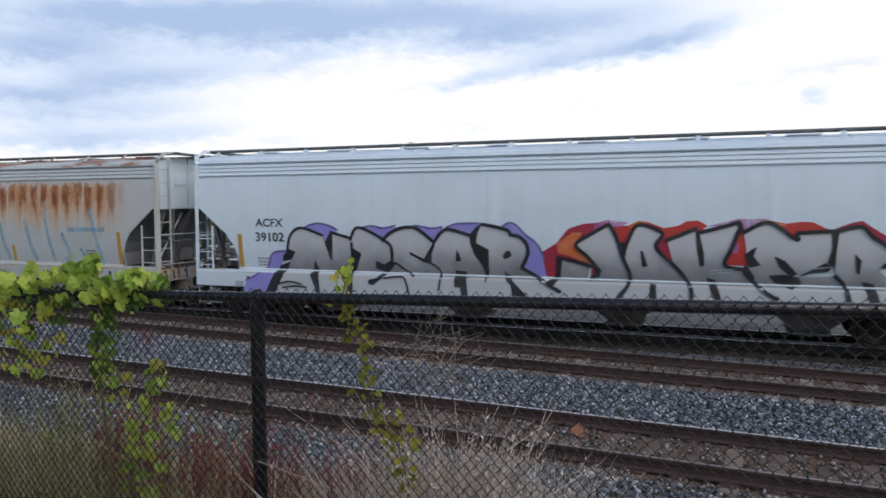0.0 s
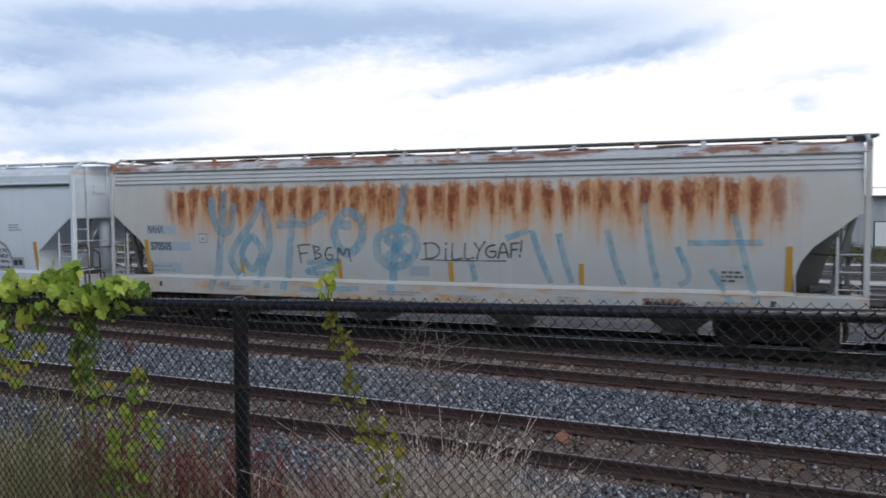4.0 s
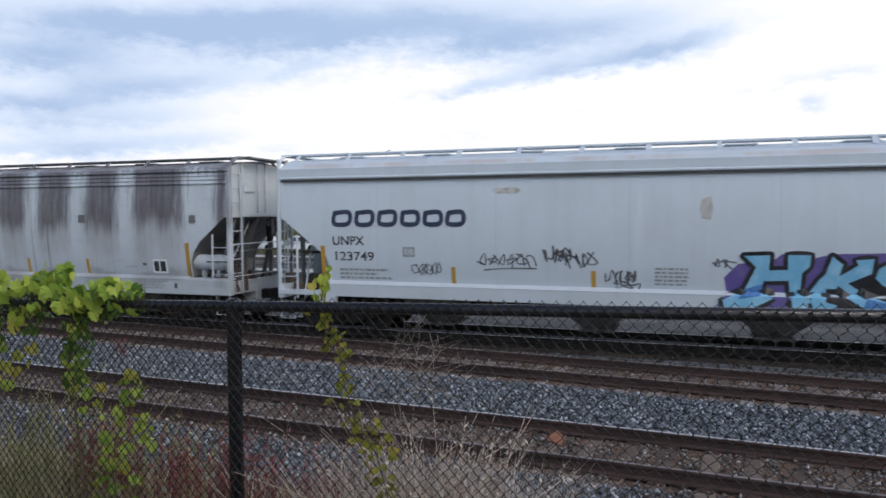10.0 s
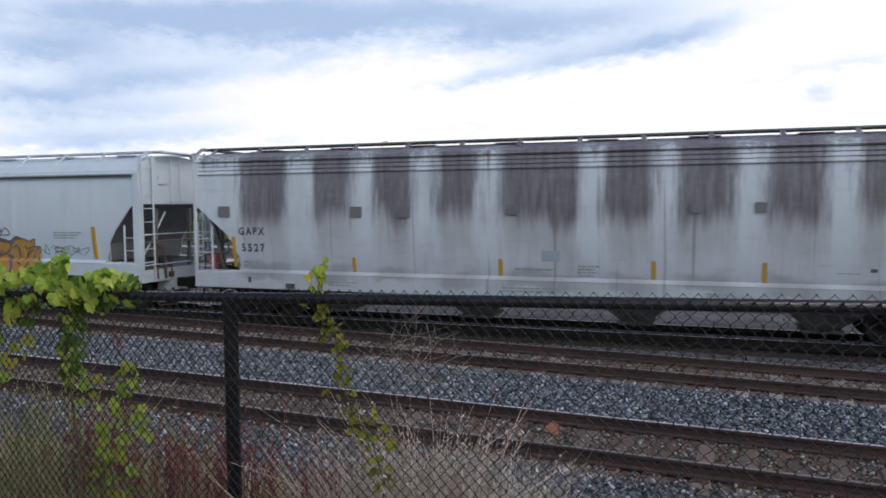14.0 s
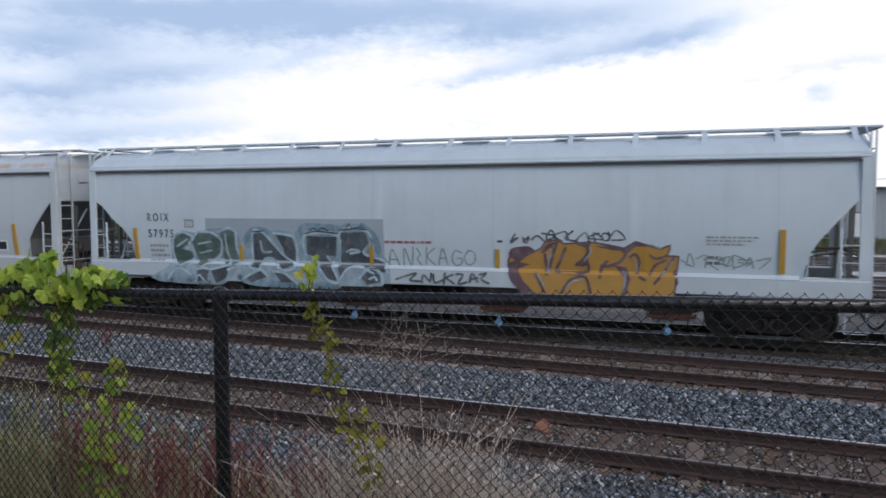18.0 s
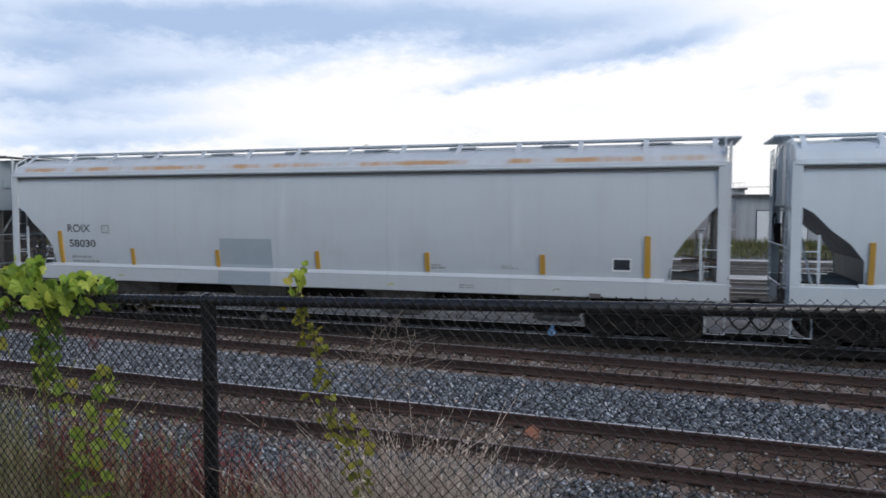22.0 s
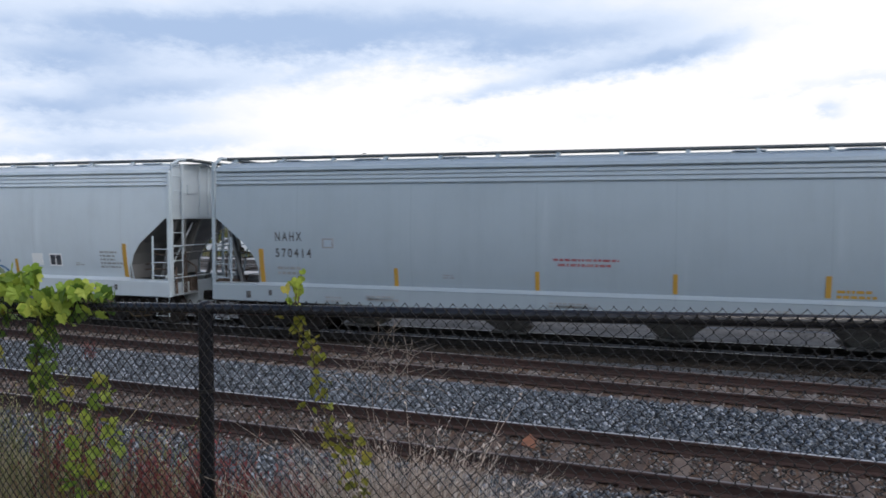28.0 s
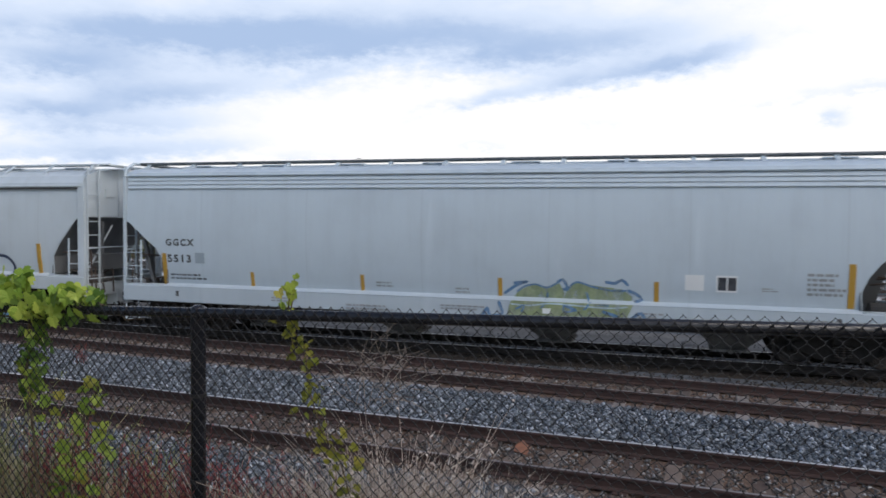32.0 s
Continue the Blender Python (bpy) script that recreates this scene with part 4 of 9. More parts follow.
# yellow stripes: place, bottom, top, width
STRIPES = {
    'a': [(-8.14, 1.43, 2.37, 0.13), (8.14, 1.43, 2.38, 0.13)],
    'b': [(8.12, 1.43, 2.38, 0.13), (-8.34, 1.46, 2.39, 0.13), (-5.23, 1.42, 1.9, 0.11), (-2.3, 1.43, 1.94, 0.12), (0.7, 1.45, 1.92, 0.12), (3.84, 1.45, 1.94, 0.11)],
    'c': [(-8.72, 1.37, 2.31, 0.12), (-5.23, 1.41, 1.83, 0.1), (-1.9, 1.4, 1.8, 0.1), (8.48, 1.38, 2.29, 0.13), (1.5, 1.4, 1.8, 0.1), (4.9, 1.4, 1.8, 0.1)],
    'd': [(-8.36, 1.49, 2.3, 0.11), (-4.86, 1.38, 1.8, 0.1), (-1.06, 1.4, 1.83, 0.1), (2.41, 1.38, 1.85, 0.1), (4.66, 1.42, 1.86, 0.1), (8.18, 1.39, 2.35, 0.13)],
    'e': [(-8.25, 1.54, 2.43, 0.11), (-4.9, 1.59, 2.0, 0.1), (-1.17, 1.56, 2.03, 0.1), (2.04, 1.51, 2.02, 0.1), (5.42, 1.59, 2.07, 0.1), (8.14, 1.61, 2.54, 0.12)],
    'f': [(-8.02, 1.57, 2.48, 0.13), (-5.58, 1.56, 2.02, 0.11), (-2.88, 1.57, 2.02, 0.11), (0.04, 1.59, 2.04, 0.11), (2.96, 1.6, 2.06, 0.12), (5.75, 1.6, 2.06, 0.12), (8.07, 1.59, 2.51, 0.13)],
    'g': [(-8.25, 1.42, 2.29, 0.13), (-4.56, 1.39, 1.87, 0.1), (-1.09, 1.43, 1.87, 0.1), (1.94, 1.45, 1.89, 0.1), (4.95, 1.47, 1.93, 0.11), (8.1, 1.38, 2.25, 0.13)],
    'h': [(-8.37, 1.32, 2.23, 0.13), (-5.73, 1.36, 1.79, 0.1), (-2.66, 1.37, 1.82, 0.1), (0.81, 1.36, 1.85, 0.1), (4.31, 1.4, 1.87, 0.1), (8.14, 1.44, 2.36, 0.13)],
    'i': [(8.05, 1.56, 2.41, 0.12), (5.2, 1.57, 2.0, 0.1), (1.8, 1.57, 2.0, 0.1)],
}
CARS, WHEELS = {}, []
for key, x0, x1, style, cl_, cr_, words in TRAIN:
    L = x1 - x0
    posts = [-L / 2 + 0.25 + k * (L - 0.5) / 13 for k in range(14)]
    CARS[key] = make_car((x0 + x1) / 2, L, style, cl_, cr_, COATS[key], COATS[key], words, WHEELS, posts, STRIPES[key], "right" if key == "d" else "", 0.15 if key in "efi" else 0.0, (3,) if key == "f" else (0, 1, 2, 3))


# ---------------------------------------------------------------- lettering, panels and graffiti on the wagons
SILL = 1.345


def skin(z):
    """Outer half width of a wagon at height z, with its side sill."""
    u = min(1, max(0, (z - SILL) / 0.078))
    return max(side_y(z), 1.670 * (1 - u) + side_y(z) * u)


def on_side(pts, faces, off):
    b = Build()
    b.add([(x, -skin(z) - off, z) for x, z in pts], faces)
    me = bpy.data.meshes.new("paint")
    me.from_pydata(b.v, [], b.f)
    return me


def ribbon(points, w, smooth=True, cap=True):
    """A band of paint along a line of points; returns its outline pieces."""
    if smooth and len(points) > 2:
        p = [points[0], *points, points[-1]]
        pts = []
        for i in range(1, len(p) - 2):
            a, b, c, d = p[i - 1], p[i], p[i + 1], p[i + 2]
            n = max(2, int(math.dist(b, c) / 0.06))
            for k in range(n):
                t = k / n
                pts.append(tuple(0.5 * (2 * b[j] + (c[j] - a[j]) * t + (2 * a[j] - 5 * b[j] + 4 * c[j] - d[j]) * t * t + (3 * b[j] - a[j] - 3 * c[j] + d[j]) * t ** 3) for j in (0, 1)))
        pts.append(points[-1])
    else:
        pts = []
        for b, c in zip(points, points[1:]):
            n = max(1, int(math.dist(b, c) / 0.08))
            pts += [(b[0] + (c[0] - b[0]) * k / n, b[1] + (c[1] - b[1]) * k / n) for k in range(n)]
        pts.append(points[-1])
    vs, fs = [], []
    for i, p in enumerate(pts):
        q, r = pts[max(i - 1, 0)], pts[min(i + 1, len(pts) - 1)]
        dx, dz = r[0] - q[0], r[1] - q[1]
        m = math.hypot(dx, dz) or 1
        nx, nz = -dz / m * w / 2, dx / m * w / 2
        vs += [(p[0] + nx, p[1] + nz), (p[0] - nx, p[1] - nz)]
        if i:
            k = 2 * i
            fs.append((k - 2, k - 1, k + 1, k))
    for p in (pts[0], pts[-1]) if cap else ():
        k = len(vs)
        vs += [(p[0] + w / 2 * math.cos(a * math.tau / 12), p[1] + w / 2 * math.sin(a * math.tau / 12)) for a in range(12)]
        fs.append(tuple(range(k, k + 12)))
    return vs, fs


def strokes(key, name, lines, w, material, off, label="", smooth=True, parent=None):
    """Sprayed lines on the wagon's side, each a painted mark of its own."""
    for i, line in enumerate(lines):
        v, f = ribbon(line, w, smooth, material is not ROLLER)
        me = bpy.data.meshes.new(name)
        me.from_pydata([(x, -skin(z) - off - 0.0004 * i, z) for x, z in v], [], f)
        me.materials.append(material)
        part(name, me, material, parent or CARS[key], label)


def joined_strokes(name, lines, w, material, off, parent, label):
    vs, fs = [], []
    for i, line in enumerate(lines):
        v, f = ribbon(line, w, True)
        k = len(vs)
        vs += [(x, -skin(z) - off - 0.0004 * i, z) for x, z in v]
        fs += [tuple(j + k for j in q) for q in f]
    me = bpy.data.meshes.new(name)
    me.from_pydata(vs, [], fs)
    me.materials.append(material)
    return part(name, me, material, parent, label)


def panel(key, name, x0, x1, z0, z1, material, off=0.006, label=""):
    """A flat painted or plated rectangle on the side."""
    n = max(1, int((z1 - z0) / 0.08))
    zs = [z0 + (z1 - z0) * k / n for k in range(n + 1)]
    b = Build()
    b.loft([[(x0, -skin(z) - off, z), (x1, -skin(z) - off, z), (x1, -skin(z) + 0.003, z), (x0, -skin(z) + 0.003, z)] for z in zs])
    return part(name, b, material, CARS[key], label)


def writing(key, words, x0, x1, z0, z1, material, name="lettering", label="", bold=0.016, space=1.0, off=0.005):
    """Stencilled words fitted to a box on the side."""
    cu = bpy.data.curves.new(name, "FONT")
    cu.body = words
    cu.offset = bold
    cu.space_character = space
    tmp = bpy.data.objects.new(name, cu)
    scene.collection.objects.link(tmp)
    dg = bpy.context.evaluated_depsgraph_get()
    me = bpy.data.meshes.new_from_object(tmp.evaluated_get(dg))
    bpy.data.objects.remove(tmp)
    bpy.data.curves.remove(cu)
    co = np.empty(len(me.vertices) * 3)
    me.vertices.foreach_get("co", co)
    co = co.reshape(-1, 3)
    lo, hi = co.min(0), co.max(0)
    x = x0 + (co[:, 0] - lo[0]) / (hi[0] - lo[0]) * (x1 - x0)
    z = z0 + (co[:, 1] - lo[1]) / (hi[1] - lo[1]) * (z1 - z0)
    out = np.stack([x, [-skin(q) - off for q in z], z], -1)
    me.vertices.foreach_set("co", out.reshape(-1))
    me.materials.clear()
    me.materials.append(material)
    me.update()
    return part(name, me, material, CARS[key], label)


def small_print(key, x0, x1, z0, z1, rows, material, seed=0, name="small_print"):
    """Writing too small to read: broken bars in rows."""
    rnd = random.Random(seed + rows)
    vs, fs = [], []
    pitch = (z1 - z0) / rows
    for r in range(rows):
        z = z1 - pitch * (r + 1)
        x = x0
        end = x1 - rnd.uniform(0, 0.35) * (x1 - x0)
        while x < end:
            w = rnd.uniform(0.05, 0.16)
            k = len(vs)
            e = min(x + w, end)
            vs += [(x, z), (e, z), (e, z + pitch * 0.55), (x, z + pitch * 0.55)]
            fs.append((k, k + 1, k + 2, k + 3))
            x += w + 0.03
    me = on_side(vs, fs, 0.005)
    me.materials.append(material)
    return part(name, me, material, CARS[key], "rows of small stencilled print")


GLYPH = {
    "N": [[(0.02, 0), (0.12, 0.95)], [(0.12, 0.95), (0.80, 0.08)], [(0.80, 0.08), (0.95, 1)]],
    "E": [[(0.95, 0.92), (0.15, 0.95), (0.05, 0.10), (0.95, 0.05)], [(0.12, 0.52), (0.75, 0.52)]],
    "S": [[(0.95, 0.80), (0.55, 1.0), (0.12, 0.78), (0.82, 0.36), (0.62, 0.03), (0.05, 0.14)]],
    "A": [[(0.0, 0), (0.40, 0.95), (0.58, 0.95), (0.98, 0)], [(0.22, 0.34), (0.75, 0.34)]],
    "R": [[(0.05, 0), (0.12, 0.95)], [(0.12, 0.95), (0.80, 0.88), (0.72, 0.52), (0.15, 0.48)], [(0.40, 0.48), (0.98, 0)]],
    "J": [[(0.55, 1.0), (0.98, 0.90)], [(0.80, 0.95), (0.72, 0.15), (0.35, 0.02), (0.0, 0.40)]],
    "K": [[(0.10, 0), (0.08, 1)], [(0.95, 1), (0.20, 0.48)], [(0.35, 0.55), (1.0, 0)]],
    "H": [[(0.08, 0), (0.12, 1)], [(0.90, 0), (0.95, 1)], [(0.10, 0.50), (0.92, 0.52)]],
    "L": [[(0.15, 1), (0.08, 0.08), (0.95, 0.05)]],
    "T": [[(0.0, 0.92), (1.0, 0.95)], [(0.5, 0.92), (0.45, 0)]],
    "U": [[(0.05, 1), (0.10, 0.15), (0.50, 0.0), (0.90, 0.15), (0.95, 1)]],
    "C": [[(0.95, 0.85), (0.5, 1.0), (0.08, 0.6), (0.20, 0.08), (0.95, 0.12)]],
    "O": [[(0.5, 1.0), (0.06, 0.6), (0.25, 0.05), (0.75, 0.05), (0.95, 0.55), (0.5, 1.0)]],
    "M": [[(0.0, 0), (0.15, 1), (0.5, 0.3), (0.85, 1), (1.0, 0)]],
    "G": [[(0.9, 0.9), (0.4, 1.0), (0.05, 0.5), (0.3, 0.0), (0.9, 0.1), (0.9, 0.45), (0.55, 0.45)]],
}


def piece(key, name, letters, body, edge, w, rim, off=0.010, shine=None):
    """A graffiti piece: fat letter shapes with a dark rim. letters: glyph, x0, x1, z0, z1."""
    for n, (g, x0, x1, z0, z1) in enumerate(letters):
        marks = [[(x0 + u * (x1 - x0), z0 + v * (z1 - z0)) for u, v in line] for line in GLYPH[g]]
        lift = off + 0.001 * n
        rim_ = joined_strokes(name, marks, w + 2 * rim, edge, lift, CARS[key], "dark sprayed letter outline")
        joined_strokes("letter_fill", marks, w, body, lift + 0.012, rim_, "sprayed letter fill")
        if shine:
            joined_strokes("highlight", [[(x, z + w * 0.22) for x, z in line] for line in marks], w * 0.22, shine, lift + 0.018, rim_, "lighter sprayed highlight")


def scrawl(key, x0, x1, z0, z1, n, w, material, seed, label="scrawled marker tag"):
    """A quick illegible tag: overlapping jagged and looping marks of chance shape."""
    rnd = random.Random(seed)
    H, W = z1 - z0, x1 - x0
    marks = max(3, n // 2)
    lines = []
    for i in range(marks):
        c = x0 + W * (i + 0.5) / marks
        wide = W / marks * rnd.uniform(0.8, 1.7)
        a, turn = rnd.uniform(0, math.tau), rnd.uniform(1.6, 2.9) * rnd.choice((-1, 1))
        line = []
        for k in range(rnd.randrange(3, 6)):
            r = rnd.uniform(0.55, 1.0)
            line.append((c + wide * 0.62 * r * math.cos(a + turn * k) + rnd.gauss(0, 0.02), z0 + H * (0.5 + 0.52 * r * math.sin(a + turn * k))))
        lines.append(line)
    if seed % 2:
        lines.append([(x0 + W * 0.1, z0 - H * 0.12), (x0 + W * 0.5, z0 + H * rnd.uniform(-0.1, 0.1)), (x1, z0 + H * 0.02)])
    return joined_strokes("tag", lines, w, material, 0.007, CARS[key], label)


def shape(key, name, outline, material, off, label="", rim=None, edge=0.0, parent=None):
    """A painted area with a drawn outline, bent to the wagon's side; rim paints a line of width edge round it."""
    bm = bmesh.new()
    bm.faces.new([bm.verts.new((x, 0, z)) for x, z in outline])
    lo, hi = min(q[1] for q in outline), max(q[1] for q in outline)
    for z in sorted([0.1 * k for k in range(8, 40)] + [SILL + 0.001, SILL + 0.0785]):
        if lo < z < hi:
            bmesh.ops.bisect_plane(bm, geom=bm.verts[:] + bm.edges[:] + bm.faces[:], plane_co=(0, 0, z), plane_no=(0, 0, 1))
    bmesh.ops.triangulate(bm, faces=bm.faces[:])
    for v in bm.verts:
        v.co.y = -skin(v.co.z) - off
    me = bpy.data.meshes.new(name)
    bm.to_mesh(me)
    bm.free()
    me.materials.append(material)
    ob = part(name, me, material, parent or CARS[key], label)
    if rim:
        v, f = ribbon([*outline, outline[0], outline[1]], edge, False)
        rm = bpy.data.meshes.new("outline")
        rm.from_pydata([(x, -skin(q) - off + 0.002, q) for x, q in v], [], f)
        rm.materials.append(rim)
        part("outline", rm, rim, ob, "sprayed outline")
    return ob


def blob(key, name, x0, x1, z0, z1, material, off, seed, label=""):
    """A cloud of spray paint with a lumpy edge."""
    rnd = random.Random(seed)
    cols = max(6, int((x1 - x0) / 0.16))
    up, lo = [], []
    for i in range(cols + 1):
        u = i / cols
        x = x0 + (x1 - x0) * u
        tip = min(1, 6 * u, 6 * (1 - u)) ** 0.5
        lump = 0.10 * math.sin(9 * u * (x1 - x0) + seed) + 0.07 * math.sin(17 * u * (x1 - x0) + 2 * seed) + rnd.uniform(-0.03, 0.03)
        mid = (z0 + z1) / 2
        up.append((x, mid + (z1 - mid) * tip * (0.92 + lump)))
        lo.append((x, mid - (mid - z0) * tip * (0.95 + lump * 0.5)))
    rows = max(3, int((z1 - z0) / 0.06))
    vs = [(a[0], b[1] + (a[1] - b[1]) * k / rows) for a, b in zip(up, lo) for k in range(rows + 1)]
    m = rows + 1
    fs = [(i * m + k, (i + 1) * m + k, (i + 1) * m + k + 1, i * m + k + 1) for i in range(cols) for k in range(rows)]
    me = on_side(vs, fs, off)
    me.materials.append(material)
    return part(name, me, material, CARS[key], label)


def silver_fade(name):
    """Silver spray that fades darker towards the foot of the letters; a sheen is painted in on the sill."""
    m, nt, b = nodes_of(name)
    co = nt.nodes.new("ShaderNodeTexCoord").outputs["Object"]
    sx = nt.nodes.new("ShaderNodeSeparateXYZ")
    link(nt, co, sx.inputs[0])
    n = noise_tex(nt, co, 1.4, 4)
    f = ramp(nt, calc(nt, "ADD", sx.outputs[2], calc(nt, "MULTIPLY", n, 0.8)), 1.65, 2.75)
    col = mixed(nt, f, (0.165, 0.168, 0.18), (0.52, 0.53, 0.56))
    # paler silver below the ledge: the sill's reflection put into the colour
    link(nt, mixed(nt, ramp(nt, sx.outputs[2], 1.41, 1.36), col, (0.46, 0.48, 0.50)), b.inputs["Base Color"])
    b.inputs["Roughness"].default_value = 0.45
    b.inputs["Metallic"].default_value = 0.15
    return m


SILVER = silver_fade("silver_spray")
INK = flat_paint("black_spray", (0.012, 0.012, 0.016), 0.5, 0.06)
MARKER = flat_paint("black_marker", (0.05, 0.05, 0.06), 0.6, 0.25, cover=0.85)
PURPLE = flat_paint("violet_spray", (0.235, 0.215, 0.56), 0.5, 0.15)
DEEP = flat_paint("dark_purple_spray", (0.105, 0.08, 0.27), 0.5, 0.1)
RED = flat_paint("red_spray", (0.42, 0.035, 0.03), 0.5, 0.12, (0.5, 0.12, 0.05))
CRIMSON = flat_paint("crimson_spray", (0.30, 0.022, 0.05), 0.5, 0.2, (0.42, 0.06, 0.03))
PINK = flat_paint("pink_spray", (0.50, 0.16, 0.42), 0.5, 0.2, cover=0.6)
ORANGE = flat_paint("orange_spray", (0.55, 0.12, 0.02), 0.5, 0.2)
ROLLER = flat_paint("light_blue_roller_paint", (0.17, 0.41, 0.56), 0.6, 0.3, (0.36, 0.46, 0.50), 0.44)
CYAN = flat_paint("cyan_spray", (0.16, 0.42, 0.64), 0.45, 0.55, (0.45, 0.70, 0.82))
OCHRE = flat_paint("ochre_spray", (0.38, 0.215, 0.05), 0.5, 0.45, (0.48, 0.27, 0.08))
STEELBLUE = flat_paint("slate_blue_spray", (0.18, 0.29, 0.37), 0.5, 0.25, cover=0.75)
CHALK = flat_paint("yellow_chalk", (0.62, 0.66, 0.16), 0.8, 0.3, cover=0.5)
NIGHT = flat_paint("blue_black_spray", (0.014, 0.018, 0.028), 0.6, 0.1)
TEAL = flat_paint("dark_green_spray", (0.05, 0.09, 0.08), 0.5, 0.25)
LIME = flat_paint("green_spray", (0.25, 0.31, 0.14), 0.5, 0.3, cover=0.75)
SKYB = flat_paint("blue_spray", (0.08, 0.20, 0.38), 0.5, 0.3, cover=0.75)
REDINK = flat_paint("red_stencil", (0.27, 0.06, 0.075), 0.6, 0.35)
NAVY = flat_paint("navy_lettering", (0.018, 0.03, 0.07), 0.5, 0.08)
GREYINK = flat_paint("faded_grey_print", (0.24, 0.25, 0.26), 0.6, 0.3)
WHITE = flat_paint("white_panel_paint", (0.72, 0.74, 0.75), 0.5, 0.15)
HAZE = flat_paint("pale_blue_haze", (0.36, 0.49, 0.58), 0.5, 0.2, cover=0.55)
RIMBLUE = flat_paint("pale_blue_line", (0.42, 0.55, 0.63), 0.5, 0.2, cover=0.9)
SOOT = flat_paint("grey_black_spray", (0.045, 0.05, 0.062), 0.5, 0.55, (0.24, 0.26, 0.29), cover=0.85)
BLUE = flat_paint("deep_blue_spray", (0.06, 0.22, 0.56), 0.45, 0.2, cover=0.8)
PLUM = flat_paint("plum_outline", (0.10, 0.055, 0.07), 0.5, 0.2)
BAND = flat_paint("blue_grey_patch", (0.30, 0.38, 0.46), 0.6, 0.2)

WARMSTAIN = flat_paint("faint_rust", (0.52, 0.42, 0.27), 0.6, 0.5, cover=0.42)
GREENINK = flat_paint("pale_green_marker", (0.22, 0.30, 0.27), 0.6, 0.35, cover=0.7)
BOXFILL = flat_paint("pale_box_paint", (0.43, 0.49, 0.54), 0.5, 0.2)
RUSTINK = flat_paint("rusty_print", (0.20, 0.08, 0.05), 0.7, 0.3)
# silver piece wagon
writing('a', 'ACFX', -7.62, -6.75, 2.57, 2.79, BLACK, bold=0.025)
writing('a', '39102', -7.63, -6.74, 2.17, 2.42, BLACK, bold=0.025)
small_print('a', -7.61, -6.95, 1.52, 1.78, 3, GREYINK, 0)
shape('a', 'violet_shade', [(-6.12, 2.51), (-5.95, 2.61), (-5.67, 2.65), (-5.36, 2.6), (-5.17, 2.5), (-5.07, 2.36), (-5.25, 2.43), (-5.5, 2.23), (-5.57, 2.33)], PURPLE, 0.0060, 'violet sprayed shadow above the letters', None, 0)
shape('a', 'violet_shade', [(-4.41, 2.56), (-4.11, 2.58), (-3.84, 2.54), (-3.47, 2.59), (-3.65, 2.42), (-3.84, 2.26)], PURPLE, 0.0064, 'violet sprayed shadow above the letters', None, 0)
shape('a', 'violet_shade', [(-2.98, 2.62), (-2.76, 2.57), (-2.51, 2.55), (-2.22, 2.58), (-2.45, 2.25), (-2.64, 2.36)], PURPLE, 0.0068, 'violet sprayed shadow above the letters', None, 0)
shape('a', 'violet_shade', [(-2.17, 2.54), (-1.97, 2.65), (-1.67, 2.67), (-1.29, 2.67), (-1.52, 2.39)], PURPLE, 0.0072, 'violet sprayed shadow above the letters', None, 0)
shape('a', 'violet_shade', [(-0.76, 2.58), (-0.6, 2.69), (-0.46, 2.66), (-0.23, 2.47), (-0.0, 2.27), (0.22, 1.98), (0.33, 1.34), (-0.27, 1.63), (-0.16, 1.9), (-0.12, 2.12), (-0.26, 2.35), (-0.42, 2.41), (-0.57, 2.49)], PURPLE, 0.0076, 'violet sprayed shadow above the letters', None, 0)
shape('a', 'violet_shade', [(-8.02, 0.8), (-7.89, 1.15), (-7.34, 1.42), (-7.12, 1.84), (-6.97, 1.94), (-6.64, 1.95), (-6.82, 1.68), (-6.97, 1.4), (-7.24, 0.84)], PURPLE, 0.0080, 'violet sprayed shadow above the letters', None, 0)
shape('a', 'violet_shade', [(-5.97, 1.16), (-5.87, 1.35), (-5.73, 1.03), (-5.81, 1.0)], PURPLE, 0.0084, 'violet sprayed shadow above the letters', None, 0)
strokes('a', 'violet_line', [[(-6.15, 2.53), (-5.95, 2.62), (-5.67, 2.67), (-5.36, 2.61), (-5.14, 2.51)], [(-4.44, 2.57), (-4.11, 2.61), (-3.84, 2.56), (-3.5, 2.62)], [(-2.98, 2.63), (-2.76, 2.6), (-2.51, 2.56), (-2.25, 2.6)], [(-2.15, 2.58), (-1.91, 2.67), (-1.61, 2.69), (-1.32, 2.69)], [(-0.74, 2.61), (-0.57, 2.71), (-0.4, 2.66), (-0.17, 2.43), (0.08, 2.24), (0.26, 1.93)], [(-7.92, 1.12), (-7.37, 1.42), (-7.12, 1.86), (-6.67, 1.93)]], 0.05, DEEP, 0.0095, 'darker violet line')
shape('a', 'red_shade', [(0.2, 2.02), (0.57, 2.26), (0.83, 2.58), (1.15, 2.69), (1.8, 2.75), (1.3, 2.37), (1.0, 2.22), (1.51, 1.63), (1.31, 1.35), (1.36, 1.71), (0.64, 1.91), (0.59, 1.74), (0.64, 1.48), (0.46, 1.21), (0.27, 1.57)], CRIMSON, 0.0060, 'red sprayed shade behind the letters', None, 0)
shape('a', 'red_shade', [(1.84, 2.65), (2.37, 2.67), (2.09, 2.05), (1.97, 2.25), (1.88, 2.5)], RED, 0.0064, 'red sprayed shade behind the letters', None, 0)
